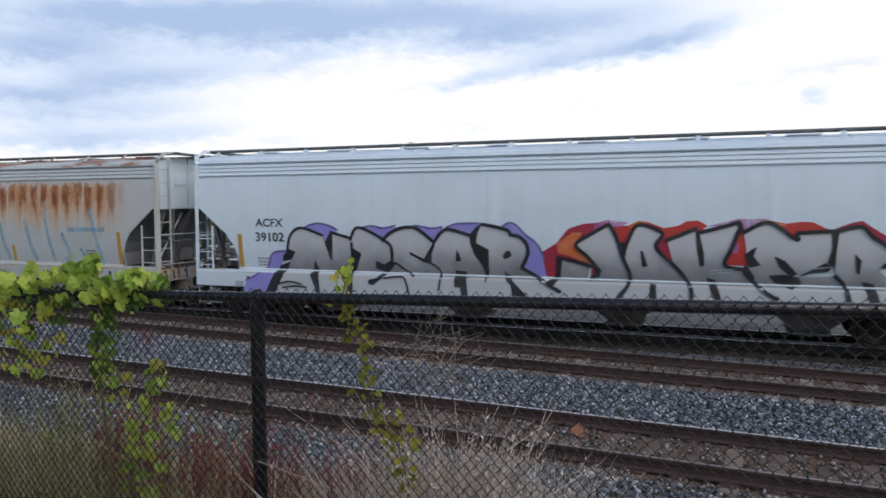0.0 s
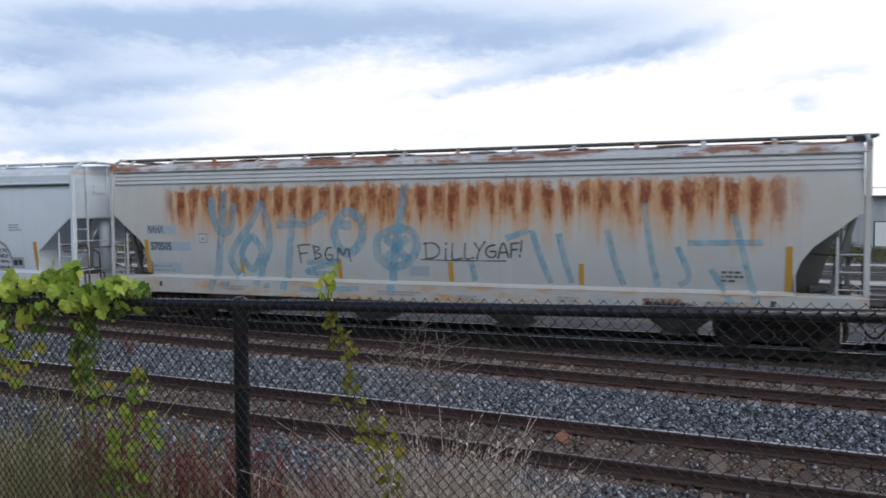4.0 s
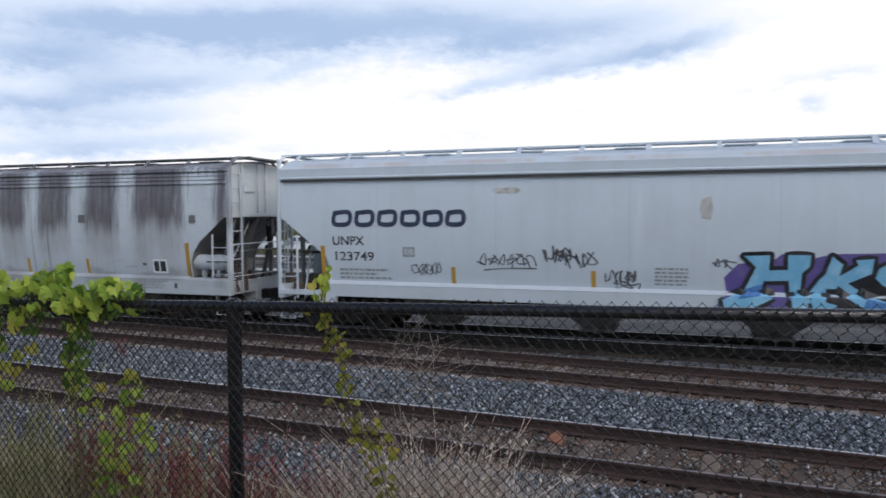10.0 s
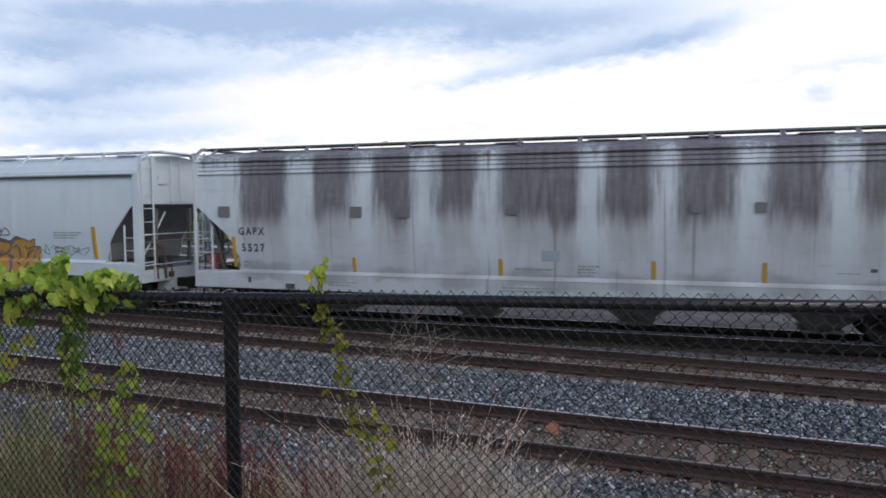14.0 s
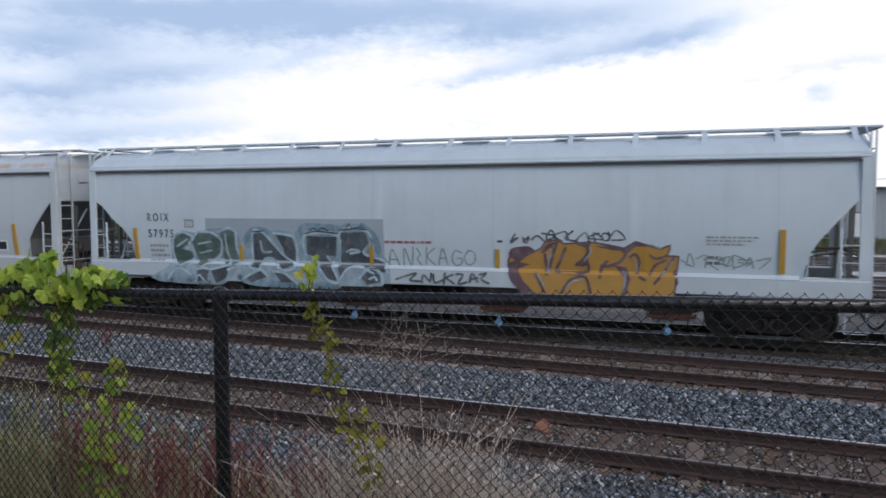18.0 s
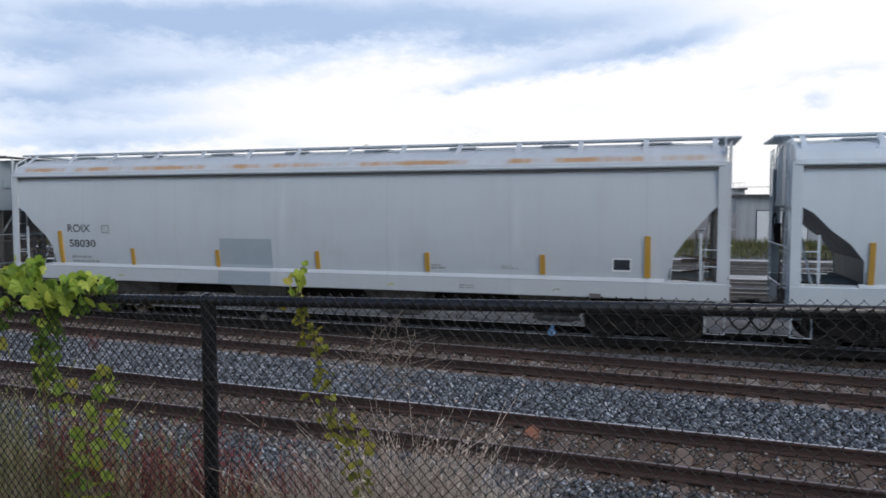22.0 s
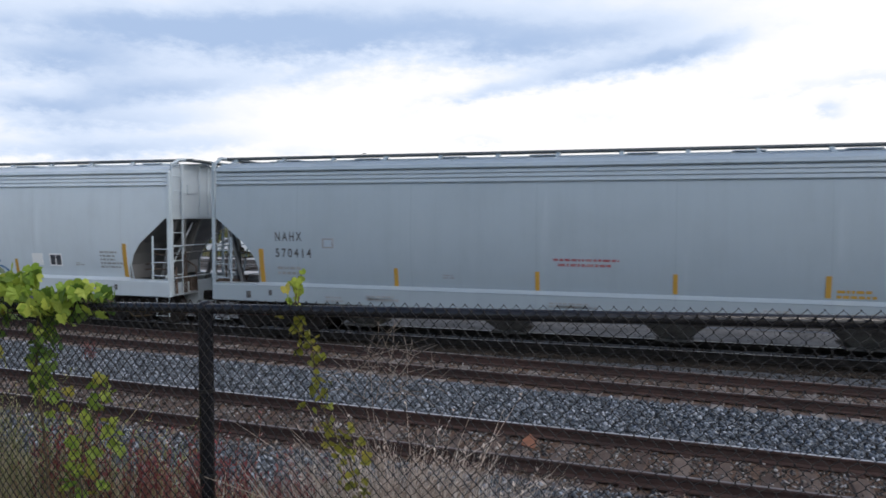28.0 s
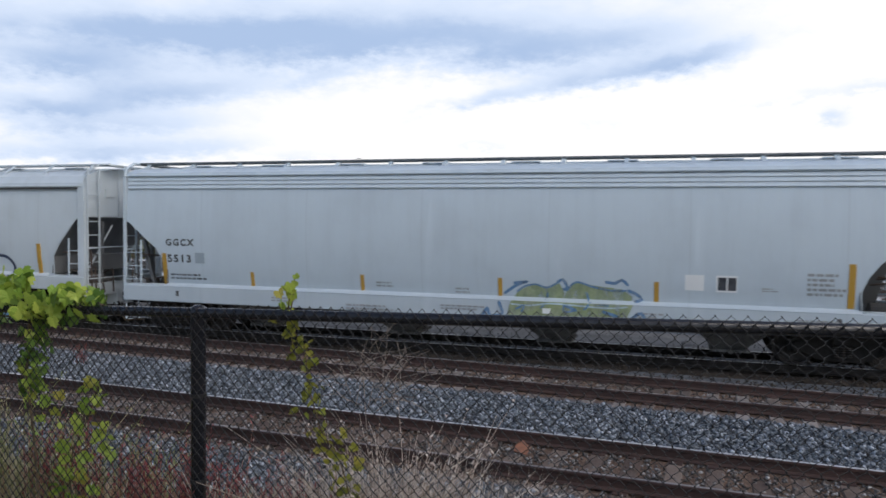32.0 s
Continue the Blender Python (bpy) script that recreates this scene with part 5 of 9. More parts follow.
shape('a', 'red_shade', [(2.39, 2.69), (2.53, 2.76), (2.93, 2.61), (3.22, 2.66), (3.39, 2.76), (3.62, 2.78), (3.82, 2.67), (3.68, 2.54), (3.59, 2.59), (2.99, 2.34), (2.89, 2.48)], RED, 0.0068, 'red sprayed shade behind the letters', None, 0)
shape('a', 'red_shade', [(3.77, 2.64), (4.13, 2.74), (4.44, 2.82), (5.03, 2.82), (4.79, 2.65), (4.52, 2.5), (4.42, 2.69)], PINK, 0.0072, 'red sprayed shade behind the letters', None, 0)
shape('a', 'red_shade', [(4.98, 2.75), (5.27, 2.71), (5.64, 2.76), (5.85, 2.75), (6.11, 2.61), (6.24, 2.57), (5.56, 2.51), (5.49, 2.4)], RED, 0.0076, 'red sprayed shade behind the letters', None, 0)
shape('a', 'red_shade', [(6.22, 2.61), (6.56, 2.75), (6.73, 2.78), (6.92, 2.64), (7.25, 2.42), (7.49, 2.11), (7.34, 2.07), (6.91, 2.43), (6.71, 2.64)], CRIMSON, 0.0080, 'red sprayed shade behind the letters', None, 0)
shape('a', 'red_shade', [(2.92, 2.5), (2.76, 2.26), (2.82, 2.09), (3.14, 1.8), (3.04, 2.17), (3.0, 2.37)], CRIMSON, 0.0084, 'red sprayed shade behind the letters', None, 0)
shape('a', 'red_shade', [(4.49, 2.6), (4.31, 2.19), (4.17, 1.83), (4.66, 1.82), (4.72, 1.94), (4.59, 2.1), (4.54, 2.55)], RED, 0.0088, 'red sprayed shade behind the letters', None, 0)
shape('a', 'spray_highlight', [(0.57, 2.23), (0.92, 2.49), (1.15, 2.5), (1.0, 2.22), (1.49, 1.68), (1.33, 1.78), (0.77, 1.98), (0.59, 2.02)], ORANGE, 0.0095, 'lighter sprayed haze over the red', None, 0)
shape('a', 'spray_highlight', [(1.43, 2.7), (1.72, 2.79), (2.17, 2.73), (1.93, 2.59), (1.75, 2.7), (1.4, 2.52)], PINK, 0.0098, 'lighter sprayed haze over the red', None, 0)
shape('a', 'spray_highlight', [(2.17, 2.66), (2.39, 2.77), (2.63, 2.73), (2.51, 2.63), (2.25, 2.56)], ORANGE, 0.0101, 'lighter sprayed haze over the red', None, 0)
shape('a', 'spray_highlight', [(4.36, 2.31), (4.46, 2.31), (4.43, 2.1), (4.32, 2.07)], PINK, 0.0104, 'lighter sprayed haze over the red', None, 0)
shape('a', 'spray_highlight', [(4.74, 2.74), (5.03, 2.79), (5.38, 2.71), (5.2, 2.63), (5.01, 2.7)], ORANGE, 0.0107, 'lighter sprayed haze over the red', None, 0)
shape('a', 'silver_letter', [(-7.09, 0.65), (-6.6, 1.65), (-6.41, 1.91), (-6.64, 1.99), (-6.55, 2.26), (-6.42, 2.47), (-6.21, 2.55), (-5.57, 2.36), (-5.35, 1.75), (-5.31, 2.46), (-4.75, 2.3), (-4.73, 1.37), (-4.9, 0.75)], SILVER, 0.0120, 'silver sprayed letter', None, 0)
shape('a', 'silver_letter', [(-4.73, 0.75), (-4.73, 2.29), (-4.64, 2.53), (-4.53, 2.57), (-4.3, 2.51), (-3.84, 2.28), (-3.61, 2.07), (-3.61, 1.79), (-3.64, 1.53), (-3.13, 1.32), (-3.09, 0.83)], SILVER, 0.0128, 'silver sprayed letter', None, 0)
shape('a', 'silver_letter', [(-3.84, 2.28), (-3.65, 2.43), (-3.39, 2.55), (-3.11, 2.59), (-2.89, 2.54), (-2.47, 2.22), (-2.63, 1.75), (-2.38, 1.59), (-2.28, 1.38), (-2.31, 0.84), (-3.09, 0.83), (-3.13, 1.32), (-3.64, 1.53), (-3.61, 2.07)], SILVER, 0.0136, 'silver sprayed letter', None, 0)
shape('a', 'silver_letter', [(-2.45, 2.25), (-2.27, 2.49), (-2.05, 2.54), (-1.52, 2.41), (-1.43, 2.09), (-1.19, 1.79), (-1.11, 1.3), (-1.1, 0.87), (-2.31, 0.84), (-2.28, 1.38), (-2.63, 1.73)], SILVER, 0.0144, 'silver sprayed letter', None, 0)
shape('a', 'silver_letter', [(-1.23, 2.68), (-0.57, 2.52), (-0.53, 2.42), (-0.37, 2.41), (-0.17, 2.26), (-0.11, 2.06), (-0.16, 1.88), (-0.27, 1.65), (0.29, 1.34), (0.64, 1.16), (0.71, 0.93), (-1.1, 0.87), (-1.1, 2.07), (-1.38, 2.22), (-1.36, 2.46)], SILVER, 0.0152, 'silver sprayed letter', None, 0)
shape('a', 'silver_letter', [(0.64, 1.9), (1.31, 1.71), (1.26, 1.4), (1.51, 1.53), (1.56, 1.64), (1.03, 2.23), (1.75, 2.7), (1.9, 2.43), (2.06, 1.9), (2.21, 1.53), (2.16, 1.3), (1.92, 0.81), (0.8, 0.76), (0.45, 1.24), (0.62, 1.48)], SILVER, 0.0160, 'silver sprayed letter', None, 0)
shape('a', 'silver_letter', [(2.06, 1.95), (2.15, 2.28), (2.39, 2.68), (2.89, 2.5), (2.76, 2.26), (2.82, 2.09), (3.12, 1.83), (3.5, 1.35), (3.54, 0.86), (1.92, 0.81), (2.16, 1.3), (2.21, 1.53)], SILVER, 0.0168, 'silver sprayed letter', None, 0)
shape('a', 'silver_letter', [(3.0, 2.37), (3.59, 2.62), (3.68, 2.52), (4.44, 2.74), (4.44, 2.57), (4.31, 2.19), (4.18, 1.83), (4.54, 1.74), (4.65, 1.58), (4.93, 1.32), (5.26, 1.06), (5.28, 0.92), (3.54, 0.86), (3.5, 1.35), (3.14, 1.8), (3.04, 2.17)], SILVER, 0.0176, 'silver sprayed letter', None, 0)
shape('a', 'silver_letter', [(4.54, 2.53), (5.01, 2.74), (5.49, 2.42), (5.56, 2.54), (6.22, 2.57), (6.15, 1.94), (5.67, 1.61), (6.28, 1.65), (6.47, 1.43), (6.56, 0.95), (5.28, 0.92), (4.93, 1.32), (4.65, 1.58), (4.59, 1.78), (4.72, 1.94), (4.61, 2.1)], SILVER, 0.0184, 'silver sprayed letter', None, 0)
shape('a', 'silver_letter', [(6.28, 2.57), (6.71, 2.66), (6.91, 2.46), (7.14, 2.3), (7.26, 2.07), (7.12, 1.85), (7.05, 1.78), (7.29, 1.57), (7.52, 0.96), (6.56, 0.95), (6.47, 1.43), (6.28, 1.65), (6.22, 1.94), (6.25, 2.34)], SILVER, 0.0192, 'silver sprayed letter', None, 0)
shape('a', 'black_wedge', [(-5.57, 2.39), (-5.49, 2.2), (-5.36, 2.41), (-5.27, 2.44), (-5.27, 2.28), (-5.32, 1.69), (-5.4, 1.8)], INK, 0.0220, 'black sprayed gap between letters', None, 0)
shape('a', 'black_wedge', [(-5.6, 0.71), (-5.67, 1.33), (-5.84, 1.71), (-5.92, 1.33), (-5.78, 1.01), (-5.73, 0.71)], INK, 0.0223, 'black sprayed gap between letters', None, 0)
shape('a', 'black_wedge', [(-7.3, 0.81), (-6.91, 1.54), (-6.6, 1.65), (-6.73, 1.3), (-7.02, 0.76)], INK, 0.0226, 'black sprayed gap between letters', None, 0)
shape('a', 'black_wedge', [(-6.82, 1.65), (-6.79, 1.81), (-6.61, 1.99), (-6.4, 1.91), (-6.56, 1.7)], INK, 0.0229, 'black sprayed gap between letters', None, 0)
shape('a', 'black_wedge', [(-4.72, 2.05), (-4.46, 1.91), (-4.59, 1.58), (-4.69, 1.37)], INK, 0.0232, 'black sprayed gap between letters', None, 0)
shape('a', 'black_wedge', [(-4.76, 1.36), (-4.67, 1.37), (-4.67, 0.76), (-4.95, 0.74), (-4.78, 1.1)], INK, 0.0235, 'black sprayed gap between letters', None, 0)
shape('a', 'black_wedge', [(-4.06, 1.73), (-3.84, 1.64), (-3.67, 1.74), (-3.49, 1.69), (-3.64, 1.53), (-3.82, 1.32), (-4.11, 1.11), (-4.23, 1.16), (-4.21, 1.26), (-3.98, 1.31), (-3.85, 1.47), (-4.09, 1.54)], INK, 0.0238, 'black sprayed gap between letters', None, 0)
shape('a', 'black_wedge', [(-3.13, 1.98), (-2.75, 1.81), (-2.46, 2.25), (-2.44, 2.15), (-2.53, 1.94), (-2.55, 1.69), (-2.75, 1.72), (-3.11, 1.91)], INK, 0.0241, 'black sprayed gap between letters', None, 0)
shape('a', 'black_wedge', [(-1.88, 2.05), (-1.82, 1.96), (-1.78, 1.77), (-1.92, 1.77)], INK, 0.0244, 'black sprayed gap between letters', None, 0)
shape('a', 'black_wedge', [(-1.93, 1.55), (-1.65, 1.52), (-1.6, 1.28), (-1.56, 0.9), (-1.72, 0.89), (-1.77, 1.14), (-1.91, 1.15)], INK, 0.0247, 'black sprayed gap between letters', None, 0)
shape('a', 'black_wedge', [(-1.55, 2.41), (-1.36, 2.62), (-1.21, 2.69), (-1.34, 2.46), (-1.38, 2.22), (-1.07, 2.07), (-1.08, 1.49), (-1.12, 1.26), (-1.24, 1.67), (-1.45, 1.97), (-1.53, 2.21)], INK, 0.0250, 'black sprayed gap between letters', None, 0)
shape('a', 'black_wedge', [(-0.73, 1.91), (-0.67, 2.02), (-0.56, 2.06), (-0.5, 1.95), (-0.59, 1.87), (-0.7, 1.85)], INK, 0.0253, 'black sprayed gap between letters', None, 0)
shape('a', 'black_wedge', [(-0.7, 1.56), (-0.58, 1.47), (-0.44, 1.33), (-0.08, 0.97), (-0.46, 0.95), (-0.51, 1.24), (-0.65, 1.38)], INK, 0.0256, 'black sprayed gap between letters', None, 0)
shape('a', 'black_wedge', [(0.56, 1.93), (0.69, 1.87), (0.64, 1.45), (0.46, 1.19), (0.33, 1.34), (0.54, 1.5)], INK, 0.0259, 'black sprayed gap between letters', None, 0)
shape('a', 'black_wedge', [(1.33, 1.78), (1.49, 1.71), (1.56, 1.64), (1.54, 1.51), (1.29, 1.37), (1.31, 1.47), (1.44, 1.61)], INK, 0.0262, 'black sprayed gap between letters', None, 0)
shape('a', 'black_wedge', [(2.43, 2.12), (2.49, 2.09), (2.59, 1.76), (2.47, 1.74)], INK, 0.0265, 'black sprayed gap between letters', None, 0)
shape('a', 'black_wedge', [(2.65, 1.39), (2.78, 1.37), (2.81, 0.85), (2.63, 0.84)], INK, 0.0268, 'black sprayed gap between letters', None, 0)
shape('a', 'black_wedge', [(2.14, 1.32), (2.23, 1.4), (1.99, 1.12), (2.02, 0.89), (1.85, 0.88), (1.97, 1.14)], INK, 0.0271, 'black sprayed gap between letters', None, 0)
shape('a', 'black_wedge', [(3.57, 2.62), (3.66, 2.54), (3.76, 2.04), (3.76, 1.79), (3.68, 1.79), (3.62, 2.13)], INK, 0.0274, 'black sprayed gap between letters', None, 0)
shape('a', 'black_wedge', [(3.81, 1.55), (3.98, 1.5), (4.07, 1.28), (4.13, 1.08), (3.99, 1.07), (3.88, 1.34)], INK, 0.0277, 'black sprayed gap between letters', None, 0)
shape('a', 'black_wedge', [(4.56, 2.05), (4.67, 2.15), (4.8, 2.24), (4.74, 2.03), (4.88, 1.84), (4.66, 1.79)], INK, 0.0280, 'black sprayed gap between letters', None, 0)
shape('a', 'black_wedge', [(4.39, 2.72), (4.49, 2.76), (4.56, 2.55), (4.46, 2.53)], INK, 0.0283, 'black sprayed gap between letters', None, 0)
shape('a', 'black_wedge', [(5.13, 2.04), (5.34, 1.95), (5.58, 1.68), (5.46, 1.6), (5.24, 1.81)], INK, 0.0286, 'black sprayed gap between letters', None, 0)
shape('a', 'black_wedge', [(5.04, 1.62), (5.3, 1.66), (5.61, 1.6), (5.67, 1.47), (5.48, 1.35), (5.14, 1.48)], INK, 0.0289, 'black sprayed gap between letters', None, 0)
shape('a', 'black_wedge', [(5.44, 2.42), (5.56, 2.54), (5.63, 2.4), (5.57, 2.33)], INK, 0.0292, 'black sprayed gap between letters', None, 0)
shape('a', 'black_wedge', [(6.18, 2.55), (6.33, 2.59), (6.29, 2.23), (6.27, 1.77), (6.13, 1.91), (6.2, 2.22)], INK, 0.0295, 'black sprayed gap between letters', None, 0)
shape('a', 'black_wedge', [(6.09, 1.92), (6.22, 1.83), (6.16, 1.74), (5.61, 1.63)], INK, 0.0298, 'black sprayed gap between letters', None, 0)
shape('a', 'black_wedge', [(6.61, 2.12), (6.74, 1.98), (6.71, 1.7), (6.65, 1.73)], INK, 0.0301, 'black sprayed gap between letters', None, 0)
shape('a', 'black_wedge', [(6.75, 1.55), (6.97, 1.51), (7.12, 0.98), (6.95, 0.97)], INK, 0.0304, 'black sprayed gap between letters', None, 0)
shape('a', 'black_wedge', [(1.96, 2.3), (2.13, 2.28), (2.09, 1.95), (2.16, 1.65), (2.01, 1.95)], INK, 0.0307, 'black sprayed gap between letters', None, 0)
strokes('a', 'black_outline', [[(-6.64, 1.96), (-6.57, 2.25), (-6.42, 2.47), (-6.21, 2.55), (-5.92, 2.49), (-5.57, 2.36)], [(-5.31, 2.44), (-5.03, 2.37), (-4.75, 2.3)], [(-4.75, 2.26), (-4.64, 2.5), (-4.52, 2.57), (-4.28, 2.51), (-3.84, 2.28), (-3.62, 2.1), (-3.61, 1.79), (-3.64, 1.56)], [(-4.72, 2.16), (-4.73, 1.37)]], 0.075, INK, 0.0340, 'black sprayed outline')
strokes('a', 'black_outline', [[(-3.84, 2.26), (-3.65, 2.43), (-3.39, 2.55), (-3.11, 2.59), (-2.86, 2.53), (-2.46, 2.22)], [(-2.44, 2.25), (-2.24, 2.49), (-2.03, 2.54), (-1.52, 2.4)], [(-1.23, 2.67), (-0.88, 2.61), (-0.57, 2.52), (-0.53, 2.42), (-0.35, 2.4), (-0.17, 2.26), (-0.11, 2.05), (-0.16, 1.86), (-0.27, 1.65)], [(-0.27, 1.65), (0.31, 1.33), (0.66, 1.14)]], 0.085, INK, 0.0365, 'black sprayed outline')
strokes('a', 'black_line', [[(-3.51, 1.69), (-3.26, 1.52), (-3.0, 1.37)], [(-2.63, 1.74), (-2.38, 1.59), (-2.28, 1.38), (-2.31, 1.07)], [(-3.77, 1.31), (-3.49, 1.35), (-3.23, 1.32), (-3.1, 0.93)], [(-6.85, 1.07), (-6.53, 1.14), (-6.17, 1.07)], [(-6.75, 0.97), (-6.38, 1.02), (-6.02, 1.0)]], 0.045, INK, 0.0385, 'black sprayed outline')
strokes('a', 'black_outline', [[(1.75, 2.69), (1.41, 2.5), (1.01, 2.22), (1.28, 1.94), (1.54, 1.63)], [(0.61, 1.91), (0.96, 1.84), (1.35, 1.73)], [(1.75, 2.69), (1.9, 2.43), (2.06, 1.93), (2.21, 1.55), (2.16, 1.3), (1.92, 0.96)], [(2.06, 1.95), (2.15, 2.28), (2.39, 2.68), (2.89, 2.5), (2.77, 2.26), (2.83, 2.09), (3.14, 1.8)], [(3.0, 2.35), (3.59, 2.6)]], 0.085, INK, 0.0405, 'black sprayed outline')
strokes('a', 'black_outline', [[(3.66, 2.52), (4.04, 2.62), (4.44, 2.74)], [(4.44, 2.57), (4.31, 2.19), (4.18, 1.83), (4.54, 1.74)], [(3.14, 1.8), (3.31, 1.61), (3.5, 1.32), (3.52, 1.08)], [(4.54, 1.74), (4.65, 1.57), (4.93, 1.32), (5.19, 1.15)], [(4.54, 2.53), (5.01, 2.74), (5.49, 2.42)], [(5.56, 2.53), (6.22, 2.57)], [(6.28, 2.57), (6.71, 2.66), (6.91, 2.46), (7.14, 2.3), (7.28, 2.06), (7.13, 1.86)], [(6.28, 1.65), (6.47, 1.41), (6.54, 1.02)], [(4.59, 1.79), (4.73, 1.56)]], 0.085, INK, 0.0430, 'black sprayed outline')
strokes('a', 'scuff', [[(3.88, 1.7), (4.35, 1.74)], [(3.9, 1.64), (4.39, 1.68)], [(5.75, 1.78), (6.23, 1.84)], [(5.79, 1.68), (6.18, 1.72)]], 0.02, RIMBLUE, 0.0460, 'pale scuff on the silver')
# two added lips give the worn ledge edges their highlight lines
for z, out in ((1.330, 0.068), (1.416, 0.075)):
    lip = Build()
    lip.loft([[(x, -side_y(1.40) - y, z + dz) for y, dz in ((0.0, 0.0), (out, -0.004), (out, 0.010), (0.0, 0.045))] for x in (-8.2, 8.2)])
    part("sill_highlight_lip", lip, COATS["a"], CARS["a"], "added lip for the ledge's bare edge and its highlight")
small_print('a', -6.9, -6.04, 0.97, 1.10, 2, BLACK, 0)
panel('a', 'sill_plate', -8.26, -8.0, 0.97, 1.1, GREYPATCH, 0.006, '')
# rusty wagon with roller scrawls
panel('b', 'marking_patch', -8.3, -7.29, 2.55, 2.8, BAND, 0.002, '')
panel('b', 'marking_patch', -8.23, -6.84, 2.09, 2.34, BAND, 0.002, '')
writing('b', 'NAHX', -8.27, -7.73, 2.58, 2.79, BLACK, bold=0.03)
writing('b', '570505', -8.2, -7.49, 2.1, 2.33, BLACK, bold=0.03)
panel('b', 'sign_box', -6.56, -6.29, 2.31, 2.58, GREYINK, 0.006, '')
panel('b', 'sign_box', -6.54, -6.33, 2.35, 2.54, BOXFILL, 0.009, '')
panel('b', 'sign_box', -6.48, -6.38, 2.4, 2.47, GREYINK, 0.012, '')
small_print('b', -8.2, -7.22, 1.5, 1.74, 2, GREYINK, 0)
panel('b', 'marking_patch', -8.27, -7.23, 1.48, 1.76, BAND, 0.002, '')
strokes('b', 'roller_scrawl', [[(-6.12, 3.55), (-6.08, 3.05), (-5.87, 2.63), (-5.52, 2.71), (-5.42, 3.38)], [(-5.73, 3.71), (-5.81, 2.63), (-6.02, 1.52), (-6.2, 1.05)]], 0.22, ROLLER, 0.006, 'thin light-blue roller scrawl')
strokes('b', 'roller_scrawl', [[(-4.6, 3.45), (-4.87, 2.88), (-5.45, 2.17), (-5.55, 1.79), (-5.23, 1.34)], [(-4.6, 3.45), (-4.38, 2.88), (-4.33, 2.23), (-4.58, 1.73), (-4.72, 1.21)], [(-4.87, 2.55), (-5.2, 2.05), (-4.91, 1.62), (-4.58, 2.12), (-4.87, 2.55)]], 0.2, ROLLER, 0.006, 'thin light-blue roller scrawl')
strokes('b', 'roller_scrawl', [[(-3.6, 3.12), (-3.7, 2.32), (-3.9, 1.11)], [(-4.1, 2.8), (-3.63, 2.84), (-3.17, 2.86), (-2.66, 3.16)]], 0.2, ROLLER, 0.006, 'thin light-blue roller scrawl')
strokes('b', 'roller_scrawl', [[(-2.15, 3.11), (-2.4, 2.65), (-2.27, 2.22), (-1.98, 2.1), (-1.66, 2.42), (-1.63, 2.88), (-1.99, 3.15), (-2.17, 3.08)], [(-2.24, 2.82), (-1.92, 2.79)]], 0.24, ROLLER, 0.006, 'thin light-blue roller scrawl')
strokes('b', 'roller_scrawl', [[(-3.24, 1.83), (-2.34, 1.88), (-3.27, 1.6), (-2.4, 1.55)], [(-3.38, 1.15), (-1.72, 1.21)], [(-4.49, 1.22), (-4.3, 1.21)], [(-5.85, 1.23), (-5.56, 1.23)]], 0.13, ROLLER, 0.006, 'thin light-blue roller scrawl')
strokes('b', 'roller_scrawl', [[(-0.7, 2.73), (-1.17, 2.5), (-1.2, 2.04), (-0.88, 1.78), (-0.45, 1.87), (-0.17, 2.25), (-0.29, 2.66), (-0.7, 2.73)], [(-0.47, 3.82), (-0.59, 2.96), (-0.81, 1.75), (-0.84, 1.17)], [(-0.99, 2.5), (-0.38, 1.94)], [(-1.02, 1.97), (-0.38, 2.51)]], 0.22, ROLLER, 0.006, 'thin light-blue roller scrawl')
strokes('b', 'marker_letter', [[(-3.45, 2.27), (-3.44, 2.05), (-3.41, 1.84)], [(-3.49, 2.27), (-3.31, 2.3), (-3.12, 2.3)], [(-3.44, 2.06), (-3.21, 2.09)], [(-3.02, 2.28), (-3.0, 2.1), (-2.99, 1.93)], [(-3.03, 2.26), (-2.88, 2.25), (-2.85, 2.18), (-2.99, 2.12), (-2.83, 2.06), (-2.83, 1.99), (-3.0, 1.93)], [(-2.5, 2.23), (-2.61, 2.22), (-2.69, 2.06), (-2.63, 1.92), (-2.51, 1.92), (-2.49, 2.04), (-2.59, 2.05)], [(-2.34, 1.89), (-2.3, 2.24), (-2.17, 2.05), (-2.05, 2.24), (-1.97, 1.9)]], 0.045, MARKER, 0.0075, 'hand-drawn black marker letter')
strokes('b', 'marker_letter', [[(0.07, 2.38), (0.08, 1.99)], [(0.03, 2.36), (0.3, 2.37), (0.43, 2.21), (0.33, 2.04), (0.06, 1.99)], [(0.59, 2.24), (0.58, 2.0)], [(0.6, 2.38), (0.6, 2.35)], [(0.77, 2.37), (0.76, 2.0), (1.0, 2.02)], [(1.09, 2.37), (1.08, 2.02), (1.29, 2.04)], [(1.32, 2.39), (1.44, 2.22)], [(1.58, 2.42), (1.44, 2.22), (1.37, 2.01)], [(1.82, 2.35), (1.65, 2.3), (1.59, 2.16), (1.68, 2.05), (1.82, 2.08), (1.84, 2.19), (1.7, 2.19)], [(1.89, 2.04), (2.02, 2.4), (2.14, 2.06)], [(1.93, 2.16), (2.1, 2.18)], [(2.2, 2.06), (2.22, 2.38)], [(2.2, 2.38), (2.39, 2.4)], [(2.22, 2.23), (2.35, 2.25)], [(2.47, 2.45), (2.44, 2.2)], [(2.42, 2.11), (2.42, 2.08)]], 0.045, MARKER, 0.0075, 'hand-drawn black marker letter')
